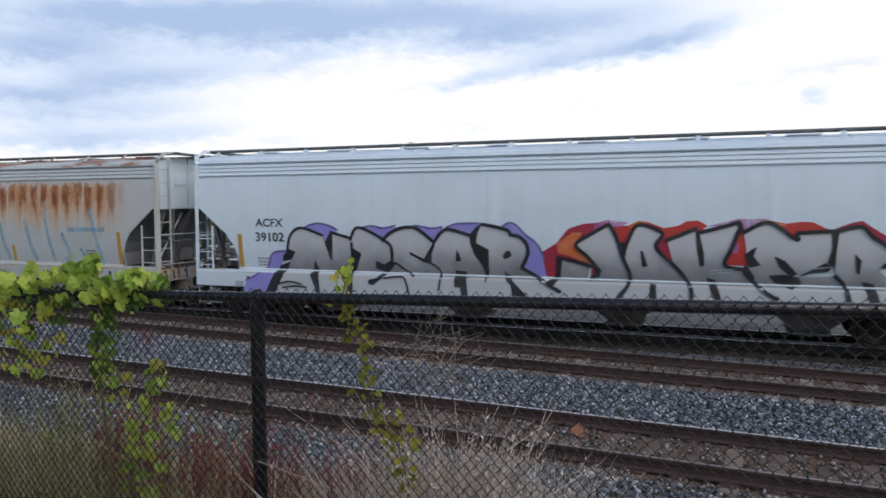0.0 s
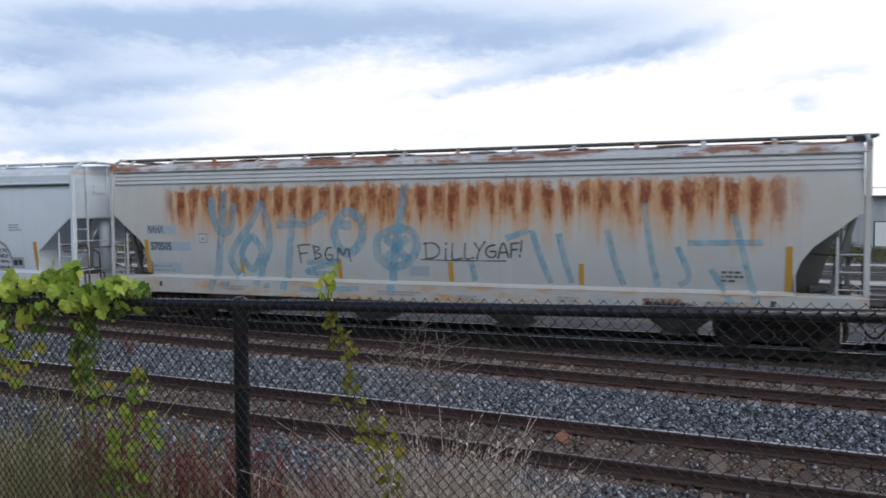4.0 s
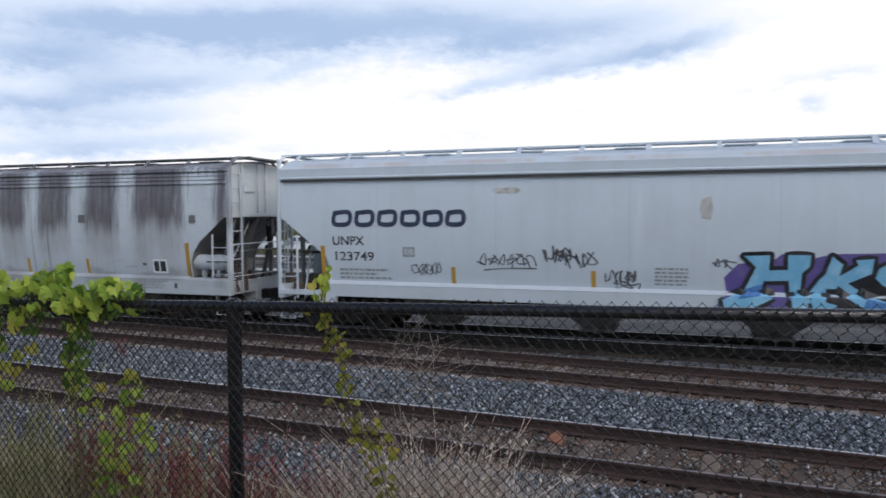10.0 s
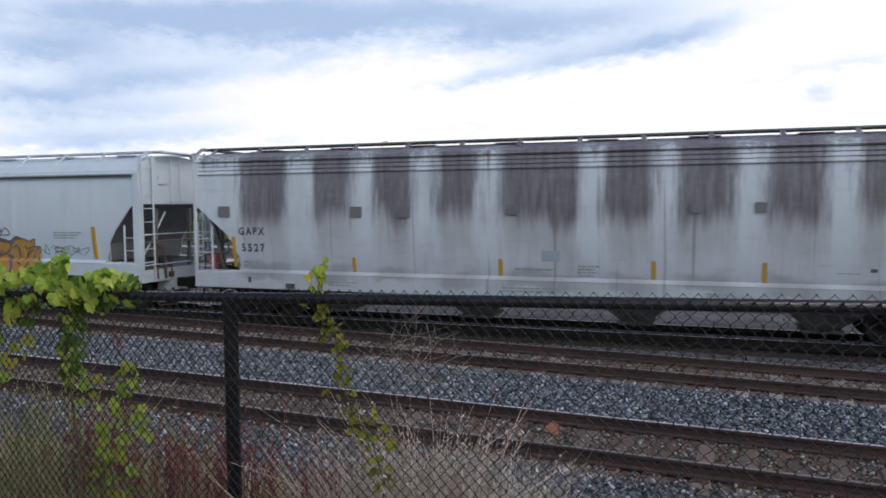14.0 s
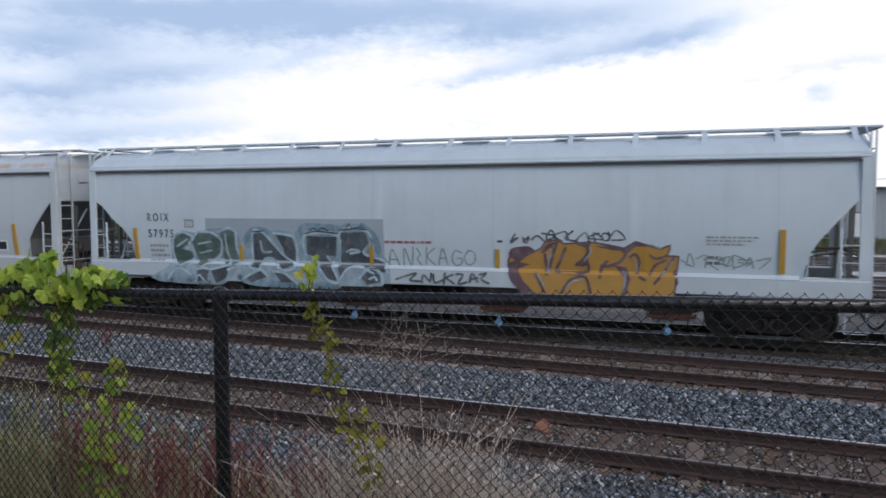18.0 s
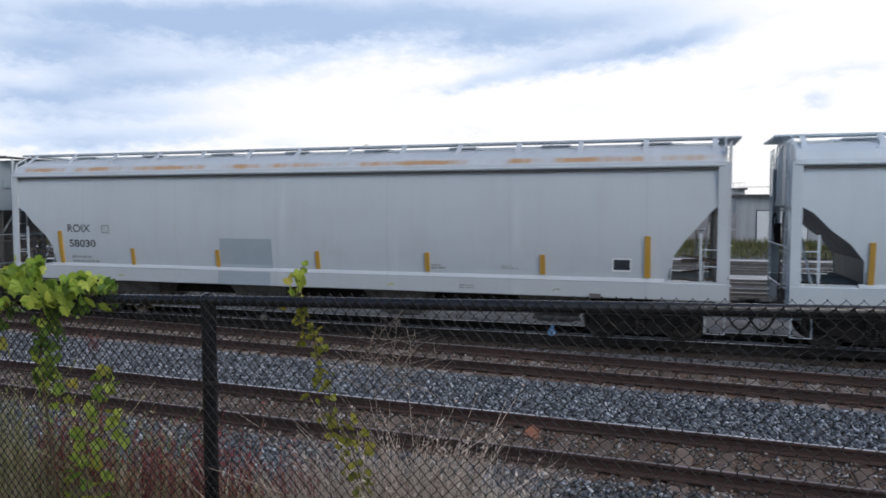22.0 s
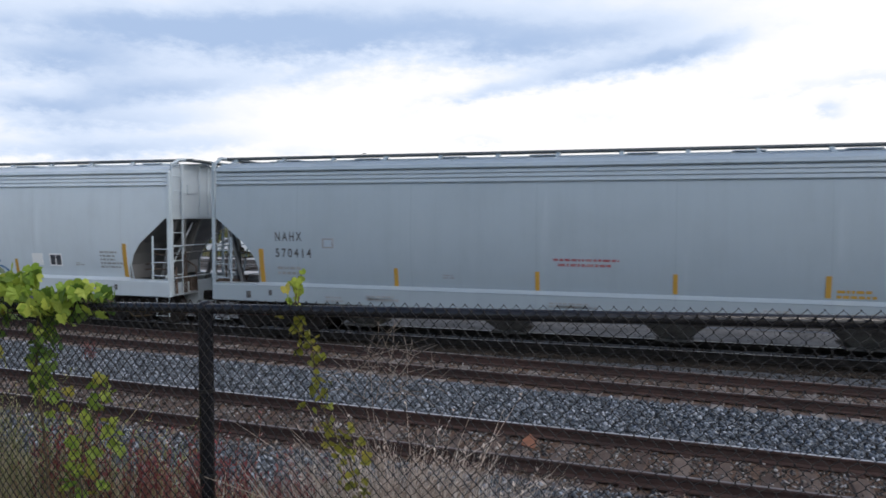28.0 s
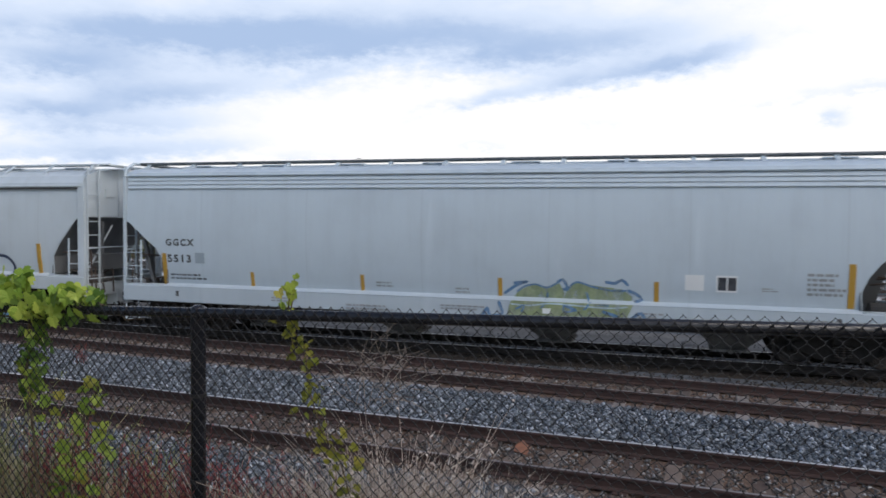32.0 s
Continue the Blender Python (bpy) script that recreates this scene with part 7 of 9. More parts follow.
shape('e', 'ochre_piece', [(2.32, 1.76), (2.48, 2.04), (2.79, 2.06), (2.93, 1.97), (3.08, 2.04), (3.19, 2.19), (3.44, 2.24), (3.6, 2.15), (3.88, 2.17), (4.2, 2.2), (4.57, 2.14), (4.94, 2.07), (5.18, 2.22), (5.48, 2.13), (5.72, 2.07), (5.9, 2.16), (5.84, 1.99), (5.74, 1.91), (6.07, 1.92), (6.03, 1.62), (5.99, 1.08), (4.4, 1.02), (2.73, 1.02), (2.52, 1.34), (2.36, 1.6)], OCHRE, 0.0100, 'ochre sprayed piece with dark outlines', PLUM, 0.09)
shape('e', 'plum_shade', [(2.36, 2.04), (2.72, 2.11), (2.96, 1.98), (2.72, 1.86), (2.56, 1.73), (2.83, 1.69), (2.54, 1.58), (2.67, 1.31), (2.99, 1.01), (2.67, 0.99), (2.4, 1.3), (2.26, 1.68), (2.46, 1.76), (2.3, 1.89)], PLUM, 0.0140, 'dark plum shading', None, 0)
shape('e', 'plum_shade', [(3.05, 1.98), (3.22, 2.17), (3.5, 2.24), (3.45, 2.12), (3.27, 2.07), (3.14, 1.93)], PLUM, 0.0144, 'dark plum shading', None, 0)
shape('e', 'plum_shade', [(3.86, 2.17), (4.21, 2.21), (4.09, 1.98), (4.14, 2.08)], PLUM, 0.0147, 'dark plum shading', None, 0)
shape('e', 'plum_shade', [(4.88, 2.02), (5.17, 2.24), (5.48, 2.14), (5.19, 2.14), (4.98, 1.95)], PLUM, 0.0150, 'dark plum shading', None, 0)
shape('e', 'plum_shade', [(4.14, 1.7), (3.96, 1.64), (4.06, 1.75), (3.94, 1.8), (4.16, 1.93)], PLUM, 0.0153, 'dark plum shading', None, 0)
shape('e', 'plum_shade', [(4.7, 1.71), (4.98, 1.67), (5.08, 1.42), (4.99, 1.07), (4.89, 1.06), (4.96, 1.44)], PLUM, 0.0156, 'dark plum shading', None, 0)
shape('e', 'plum_shade', [(4.26, 2.13), (4.58, 2.14), (4.93, 2.09), (4.98, 2.02), (4.61, 2.06)], PLUM, 0.0159, 'dark plum shading', None, 0)
strokes('e', 'plum_line', [[(3.17, 1.91), (3.19, 1.7), (3.22, 1.47)], [(3.44, 2.22), (3.32, 1.83), (3.27, 1.57)], [(3.63, 2.07), (3.5, 1.75), (3.43, 1.55), (3.79, 1.52), (4.09, 1.54)], [(4.09, 2.16), (4.14, 1.99), (3.99, 1.78), (3.86, 1.69), (4.14, 1.72), (4.15, 1.56)], [(4.56, 1.79), (4.44, 1.63), (4.42, 1.43)], [(5.0, 2.07), (4.88, 1.82), (4.61, 1.69), (4.44, 1.68)]], 0.07, PLUM, 0.0170, 'dark plum outline')
strokes('e', 'plum_line', [[(5.06, 1.9), (5.18, 1.97), (5.26, 1.79), (5.22, 1.53), (5.39, 1.41)], [(5.46, 1.98), (5.58, 1.88), (5.74, 1.9)], [(5.98, 1.89), (5.75, 1.54), (5.59, 1.34)], [(6.03, 1.62), (6.06, 1.35)], [(3.57, 1.07), (3.76, 1.36), (4.09, 1.44), (4.22, 1.09)], [(2.96, 1.49), (3.17, 1.08)], [(5.49, 1.53), (5.6, 1.73), (5.81, 1.84)]], 0.06, PLUM, 0.0195, 'dark plum outline')
strokes('e', 'pale_edge', [[(3.22, 1.94), (3.25, 1.5)], [(3.37, 2.14), (3.3, 1.86)], [(4.19, 2.11), (4.21, 2.01), (4.06, 1.8)], [(5.1, 1.85), (5.22, 1.73), (5.2, 1.55)], [(5.96, 1.82), (5.75, 1.52)], [(3.64, 1.12), (3.79, 1.32), (4.07, 1.39)], [(3.01, 1.49), (3.2, 1.16)], [(4.91, 1.59), (4.98, 1.42), (4.91, 1.14)], [(5.48, 2.18), (5.72, 2.11)]], 0.035, HAZE, 0.0225, 'pale lilac edge inside the outline')
scrawl('e', 2.34, 3.1, 2.11, 2.4, 7, 0.045, MARKER, 44)
scrawl('e', 3.17, 4.19, 2.18, 2.49, 8, 0.045, MARKER, 46)
scrawl('e', 4.19, 4.87, 2.2, 2.5, 7, 0.04, MARKER, 48)
small_print('e', 2.04, 2.18, 2.18, 2.28, 1, MARKER, 0)
small_print('e', 6.64, 7.76, 2.19, 2.42, 3, GREYINK, 5)
small_print('e', 6.65, 7.08, 1.77, 2.01, 2, MARKER, 0)
small_print('e', 7.28, 7.71, 1.81, 1.94, 2, GREYINK, 0)
scrawl('e', 6.19, 7.88, 1.65, 2.02, 15, 0.03, GREENINK, 12)
# warm grey wagon with patch
writing('f', 'ROIX', -7.75, -6.96, 2.45, 2.67, BLACK)
writing('f', '58030', -7.72, -6.81, 2.03, 2.24, BLACK)
small_print('f', -7.68, -6.61, 1.6, 1.84, 2, GREYINK, 0)
panel('f', 'sign_box', -6.58, -6.32, 2.42, 2.66, GREYINK, 0.006, '')
panel('f', 'sign_box', -6.54, -6.36, 2.46, 2.62, BOXFILL, 0.009, '')
writing('f', 'C', -6.50, -6.40, 2.48, 2.60, GREYINK, off=0.012)
panel('f', 'paint_patch', -2.8, -1.25, 1.14, 2.33, GREYPATCH, 0.005, 'square of darker grey paint')
small_print('f', 3.07, 3.39, 1.69, 1.8, 2, GREYINK, 0)
for k in (-5.9, -1.89, 2.06, 6.08):
    strokes('f', 'chalk_mark', [[(k - 0.07, 1.25), (k, 1.30), (k + 0.08, 1.27)]], 0.03, CHALK, 0.004, 'faint yellow chalk mark on the sill')
small_print('f', 3.8, 4.3, 1.24, 1.36, 2, GREYINK, 0)
panel('f', 'lug', 6.83, 7.08, 1.12, 1.22, GREYIN, 0.02, '')
panel('f', 'data_panel', 7.31, 7.73, 1.71, 2.01, WHITE, 0.006, '')
panel('f', 'data_panel', 7.34, 7.7, 1.75, 1.98, NIGHT, 0.009, '')
small_print('f', 4.78, 5.17, 1.71, 1.81, 2, GREYINK, 0)
small_print('f', 3.05, 3.43, 1.67, 1.81, 2, GREYINK, 0)
# blue-grey wagon
SILL = 1.345
writing('g', 'NAHX', -7.83, -7.08, 2.5, 2.73, BLACK, bold=0.02, space=1.5)
writing('g', '570414', -7.83, -6.82, 2.08, 2.31, BLACK, bold=0.02, space=1.4)
panel('g', 'sign_box', -6.51, -6.2, 2.33, 2.58, GREYINK, 0.006, '')
panel('g', 'sign_box', -6.46, -6.25, 2.37, 2.54, BAND, 0.009, '')
small_print('g', -7.8, -6.79, 1.64, 1.9, 2, GREYINK, 0)
small_print('g', -0.72, 0.88, 2.13, 2.23, 1, REDINK, 2)
small_print('g', -0.61, 0.7, 2.01, 2.12, 1, REDINK, 7)
small_print('g', -3.36, -2.94, 1.65, 1.77, 2, GREYINK, 0)
small_print('g', -5.25, -4.41, 1.06, 1.17, 1, GREYINK, 0)
small_print('g', -0.6, 0.16, 1.08, 1.17, 1, GREYINK, 0)
small_print('g', -6.4, -5.75, 1.0, 1.17, 2, GREYINK, 0)
panel('g', 'sill_slot', -8.65, -8.52, 1.02, 1.2, BLACK, 0.006, '')
small_print('g', 6.16, 6.99, 2.04, 2.21, 2, GREYINK, 0)
small_print('g', 5.11, 6.07, 1.47, 1.69, 2, YELLOW, 0)
panel('g', 'data_panel', 6.13, 6.74, 1.46, 1.88, WHITE, 0.005, '')
panel('g', 'data_panel', 6.2, 6.66, 1.52, 1.81, NIGHT, 0.008, '')
small_print('g', 6.97, 7.51, 1.57, 1.73, 2, GREYINK, 0)
# light grey wagon with green piece
writing('h', 'GGCX', -8.3, -7.43, 2.43, 2.62, BLACK, bold=0.04, space=1.3)
writing('h', '5513', -8.27, -7.54, 1.99, 2.2, BLACK, bold=0.04, space=1.3)
panel('h', 'faded_patch', -7.41, -7.13, 1.98, 2.26, GREYPATCH, 0.006, '')
small_print('h', -8.21, -6.82, 1.54, 1.73, 2, MARKER, 0)
strokes('h', 'blue_rim', [[(0.42, 0.92), (0.54, 1.16), (0.61, 0.99), (0.89, 1.03), (0.82, 1.29)], [(0.92, 1.5), (1.19, 1.69), (1.41, 1.78)], [(1.16, 1.75), (1.44, 1.78)], [(2.16, 1.8), (2.27, 1.86), (2.36, 1.67), (2.19, 1.61)], [(3.23, 1.83), (3.43, 1.81), (3.57, 1.89), (3.69, 1.79)], [(3.72, 1.65), (3.89, 1.58), (4.0, 1.46), (3.86, 1.41)], [(3.79, 1.05), (4.0, 1.18), (4.08, 1.02)], [(2.25, 1.33), (2.57, 1.18)], [(3.19, 1.17), (3.44, 1.1)]], 0.07, SKYB, 0.0060, 'blue sprayed rim')
shape('h', 'green_fill', [(0.98, 0.9), (1.07, 1.29), (1.22, 1.55), (1.56, 1.73), (1.95, 1.68), (2.19, 1.77), (2.31, 1.54), (2.25, 1.33), (2.42, 0.9), (1.83, 0.87)], LIME, 0.0080, 'olive green sprayed fill', None, 0)
shape('h', 'green_fill', [(2.25, 0.89), (2.25, 1.33), (2.36, 1.61), (2.57, 1.81), (3.0, 1.74), (3.58, 1.68), (3.8, 1.52), (3.83, 1.36), (3.69, 1.04), (3.29, 0.91)], LIME, 0.0085, 'olive green sprayed fill', None, 0)
strokes('h', 'dark_line', [[(1.22, 1.55), (1.38, 1.67), (1.65, 1.73), (1.9, 1.66), (2.13, 1.77)], [(1.92, 1.54), (1.89, 1.35), (1.8, 1.21)], [(2.36, 1.61), (2.57, 1.81), (2.95, 1.71), (3.36, 1.64), (3.66, 1.65)], [(2.8, 1.57), (2.86, 1.33), (2.77, 1.21)], [(1.22, 1.16), (1.41, 1.25), (1.35, 1.11)], [(2.31, 1.28), (2.54, 1.18), (2.31, 1.14), (2.31, 1.28)], [(2.89, 1.36), (3.29, 1.31)], [(3.22, 1.15), (3.52, 1.08), (3.32, 1.04)]], 0.045, SKYB, 0.0120, 'dark blue sprayed line')
strokes('h', 'pale_line', [[(1.1, 1.27), (1.53, 1.25), (1.98, 1.31), (2.57, 1.29), (3.29, 1.26), (3.69, 1.3)]], 0.035, RIMBLUE, 0.0130, 'pale sprayed line')
panel('h', 'sill_plate', 1.83, 2.01, 1.08, 1.2, WHITE, 0.016, 'small white plate on the sill')
panel('h', 'data_panel', 5.53, 5.96, 1.69, 2.05, WHITE, 0.006, '')
panel('h', 'data_panel', 5.57, 5.94, 1.73, 2.01, NIGHT, 0.009, '')
panel('h', 'data_panel', 5.74, 5.77, 1.73, 2.01, WHITE, 0.012, '')
panel('h', 'notice', 4.9, 5.29, 1.71, 2.05, WHITE, 0.005, '')
small_print('h', 7.31, 8.04, 1.68, 2.19, 5, GREYINK, 0)
small_print('h', -2.29, -1.7, 1.54, 1.7, 2, GREYINK, 0)
small_print('h', -0.28, 0.21, 1.46, 1.62, 2, GREYINK, 0)
small_print('h', -3.03, -1.47, 0.97, 1.14, 2, GREYINK, 0)
small_print('h', 6.45, 6.77, 1.73, 1.83, 2, GREYINK, 0)
# last wagon
SILL = 1.495
strokes('i', 'round_mark', [[(6.09, 1.78), (6.41, 2.02), (6.87, 2.0), (7.12, 1.72), (6.93, 1.35), (6.41, 1.25), (6.09, 1.78)]], 0.09, NAVY, 0.006, 'dark ring of a company mark')
# small slots and print along the sills

SILL = 1.345
def sill_marks():
    for n, key in enumerate("abdgh"):
        half = CARS_HALF[key]
        for x in (-half + 1.7, half - 1.7):
            panel(key, "sill_slot", x - 0.045, x + 0.045, 1.10, 1.24, BLACK, 0.004, "dark slot in the sill")
        for k, x in enumerate((-5.9, -1.4, 3.1, 6.3)):
            small_print(key, x + 0.2 * n, x + 0.2 * n + (0.8, 1.3, 0.6, 1.0)[k], 1.08, 1.22, 2, GREYINK, 50 + 7 * n + k)
        panel(key, "sill_plate", 4.5 - 0.3 * n, 4.85 - 0.3 * n, 1.10, 1.20, GREYPATCH, 0.004)


CARS_HALF = {row[0]: (row[2] - row[1]) / 2 for row in TRAIN}
sill_marks()


# ---------------------------------------------------------------- chain-link fence
FX, FY, FDX, FDY = -2.793, 3.994, 0.9957, -0.0930


def on_fence(l, z, off=0.0):
    """A point l metres along the fence from its post; off: metres beyond it."""
    return Vector((FX + FDX * l - FDY * off, FY + FDY * l + FDX * off, z))


def fence_top(l):
    return 2.530 + 0.034 * l


def make_fence():
    th = thing("chain_link_fence", "black vinyl-coated chain-link fence with a top rail", "fence", "", "structure")
    l0, l1 = -10.0, 9.0
    rail = Build()
    rail.tube([on_fence(l0, fence_top(l0)), on_fence(l1, fence_top(l1))], 0.033, 14)
    part("top_rail", rail, PIPE, th, "", True)
    for bay in (-2, -1, 0, 1, 2):
        l = 4.0 * bay - 0.036
        p = Build()
        z = fence_top(l) + 0.02
        p.tube([on_fence(l, z - 2.4, 0.02), on_fence(l, z - 0.03, 0.02), on_fence(l, z + 0.01, 0.02), on_fence(l, z + 0.028, 0.02)], [0.047, 0.047, 0.051, 0.020], 14)
        post = part("fence_post", p, PIPE, th, "", True)
        c = Build()
        for dz in (-0.03, -0.55, -1.1):
            c.tube([on_fence(l, z + dz - 0.012, 0.02), on_fence(l, z + dz + 0.012, 0.02)], 0.052, 12)
        part("post_clamp", c, VINYL, post)
    # woven wires: each zigzags downwards and hooks into its neighbours
    pitch, rad = 0.0359, 0.0029
    vs, fs = [], []
    n = int((l1 - l0) / pitch)
    rows = 52
    for i in range(n):
        lc = l0 + i * pitch
        side = 1 if i % 2 else -1
        zt = fence_top(lc) + 0.056
        pts = []
        for k in range(rows + 1):
            ll = lc + 0.0186 * (1 if (k + i) % 2 else -1)
            wob = 0.002 * math.sin(i * 1.7 + k * 0.9)
            for dz in (0.0045, -0.0045) if k else (0.004, 0.0):
                pts.append(on_fence(ll + wob, zt - k * 0.0375 + dz, -0.036 - 0.004 * (1 if (k + i) % 2 else -1)))
        base = len(vs)
        for p in pts:
            for dx, dy in ((-1, -1), (1, -1), (1, 1), (-1, 1)):
                vs.append((p.x + dx * rad * 0.8, p.y + dy * rad * 0.8, p.z))
        for k in range(2 * rows + 1):
            for j in range(4):
                a, b = base + k * 4 + j, base + k * 4 + (j + 1) % 4
                fs.append((a, b, b + 4, a + 4))
    me = bpy.data.meshes.new("wire_mesh")
    me.from_pydata(vs, [], fs)
    me.materials.append(VINYL)
    part("wire_mesh", me, VINYL, th, "woven black wire diamonds")
    return th


make_fence()


# ---------------------------------------------------------------- sky backdrop
def make_sky():
    m = bpy.data.materials.new("cloudy_sky")
    m.use_nodes = True
    nt = m.node_tree
    nt.nodes.clear()
    co = nt.nodes.new("ShaderNodeTexCoord").outputs["Object"]
    s = nt.nodes.new("ShaderNodeSeparateXYZ")
    link(nt, co, s.inputs[0])
    az = calc(nt, "MULTIPLY", calc(nt, "ARCTAN2", s.outputs[0], s.outputs[1]), 57.2958)
    el = calc(nt, "MULTIPLY", calc(nt, "ARCTAN2", s.outputs[2], calc(nt, "SQRT", calc(nt, "ADD", calc(nt, "MULTIPLY", s.outputs[0], s.outputs[0]), calc(nt, "MULTIPLY", s.outputs[1], s.outputs[1])))), 57.2958)
    cb = nt.nodes.new("ShaderNodeCombineXYZ")
    link(nt, az, cb.inputs[0])
    link(nt, calc(nt, "MULTIPLY", el, 2.2), cb.inputs[1])
    wa = noise_tex(nt, cb.outputs[0], 0.075, 4, 0.5)
    wb = noise_tex(nt, cb.outputs[0], 0.19, 5, 0.52)
    wc = noise_tex(nt, cb.outputs[0], 0.7, 6, 0.6)
    az2 = calc(nt, "ADD", az, calc(nt, "ADD", calc(nt, "MULTIPLY", calc(nt, "SUBTRACT", wb, 0.5), 5.0), calc(nt, "MULTIPLY", calc(nt, "SUBTRACT", wc, 0.5), 2.0)))
    el2 = calc(nt, "ADD", el, calc(nt, "ADD", calc(nt, "MULTIPLY", calc(nt, "SUBTRACT", wa, 0.5), 1.6), calc(nt, "MULTIPLY", calc(nt, "SUBTRACT", wc, 0.5), 1.7)))
    # grey-blue banks of cloud: azimuth, elevation, half width, half height, slope, depth
    banks = [(-48.1, 10.6, 5.2, 1.1, 0.09, 0.75), (-47, 13.1, 6.1, 1.1, 0.10, 0.45), (-38.3, 13.3, 6.0, 1.15, 0.06, 0.75), (-32.3, 14.3, 5.5, 1.1, 0.04, 0.55), (-26.8, 13.1, 5.6, 1.2, 0.06, 0.62), (-20.4, 14.6, 6.9, 1.2, 0.0, 0.5)]
    banks += [(-15.2, 12.9, 5.6, 1.4, 0.06, 0.42), (-10, 10.7, 6.6, 0.82, 0.13, 0.66), (-17.3, 9.4, 3.0, 0.67, 0.10, 0.5), (-3, 11.8, 4.3, 0.71, 0.18, 0.5), (-6.3, 13.8, 5.2, 1.36, 0.03, 0.35), (-0.3, 12.6, 2.3, 0.84, 0.22, 0.25)]
    banks += [(-39.5, 9.7, 6.0, 0.86, 0.10, 0.5), (-44, 8.5, 5.6, 0.69, 0.16, 0.3), (-48.2, 7.5, 3.8, 0.6, 0.06, 0.42), (-45.1, 6.7, 5.9, 0.54, 0.08, 0.3), (-46.6, 4.7, 7.0, 0.61, 0.03, 0.45), (-38.5, 5.4, 4.8, 0.57, 0.08, 0.25)]
    banks += [(-30.2, 11.0, 1.5, 0.5, 0.32, 0.3), (-30.8, 4.9, 3.8, 0.42, 0.06, 0.22), (-17.8, 6.1, 3.1, 0.4, 0.0, 0.22), (-10, 7.6, 5.0, 0.5, 0.07, 0.12), (5.7, 9.1, 3.8, 0.53, 0.08, 0.28), (7.7, 7.6, 1.0, 0.6, 0.0, 0.4), (10.5, 9.3, 1.9, 0.44, 0.0, 0.25)]
    banks += [(-34.4, 12.0, 6.7, 0.63, 0.14, 0.25), (-60, 15, 9, 5, 0.0, 0.6), (-26, 18.5, 26, 3.5, 0.0, 0.45), (25, 14, 8, 3, 0.0, 0.4), (-48, 9.0, 11, 5.0, 0.0, 0.36), (-27, 14.6, 22, 2.6, 0.0, 0.28), (-9, 12.6, 9, 1.9, 0.04, 0.32), (-15, 13.0, 13, 2.0, 0.0, 0.26), (-39, 12.4, 12, 2.0, 0.0, 0.28), (-43, 6.6, 10, 2.6, 0.0, 0.22)]
    f = calc(nt, "ADD", calc(nt, "MULTIPLY", calc(nt, "SUBTRACT", wa, 0.5), 0.45), calc(nt, "MULTIPLY", calc(nt, "SUBTRACT", wb, 0.5), 0.55))
    f = calc(nt, "ADD", f, calc(nt, "MULTIPLY", calc(nt, "SUBTRACT", wc, 0.5), 0.34))
    for a0, e0, sa, se, sl, k in banks:
        u = calc(nt, "SUBTRACT", az2, a0)
        v = calc(nt, "MULTIPLY", calc(nt, "SUBTRACT", calc(nt, "SUBTRACT", el2, e0), calc(nt, "MULTIPLY", u, sl)), 1 / se)
        u = calc(nt, "MULTIPLY", u, 1 / sa)
        g = calc(nt, "EXPONENT", calc(nt, "MULTIPLY", calc(nt, "ADD", calc(nt, "MULTIPLY", u, u), calc(nt, "MULTIPLY", v, v)), -1.0))
        f = calc(nt, "ADD", f, calc(nt, "MULTIPLY", g, k))
    col = mixed(nt, ramp(nt, f, 0.0, 0.60), (0.98, 0.975, 0.98), (0.68, 0.778, 0.95))
    col = mixed(nt, ramp(nt, f, 0.45, 1.25), col, (0.405, 0.535, 0.770))
    em = nt.nodes.new("ShaderNodeEmission")
    link(nt, col, em.inputs[0])
    em.inputs[1].default_value = 1.06
    out = nt.nodes.new("ShaderNodeOutputMaterial")
    link(nt, em.outputs[0], out.inputs[0])
    b = Build()
    R = 2500
    azs = [-75 + 5 * i for i in range(31)]
    els = [-3, 0, 5, 10, 15, 20, 26, 32]
    vs = [(R * math.sin(radians(a)) * math.cos(radians(e)), R * math.cos(radians(a)) * math.cos(radians(e)), R * math.sin(radians(e))) for e in els for a in azs]
    n = len(azs)
    fs = [(j * n + i, j * n + i + 1, (j + 1) * n + i + 1, (j + 1) * n + i) for j in range(len(els) - 1) for i in range(n - 1)]
    me = bpy.data.meshes.new("sky_backdrop")
    me.from_pydata(vs, [], fs)
    me.polygons.foreach_set("use_smooth", [True] * len(me.polygons))
    me.materials.append(m)
    ob = new("sky_backdrop", me)
    ob.location = EYE
    return tagged(ob, "bright sky with broken white and blue-grey clouds", "sky", "", "structure")


SKY = make_sky()


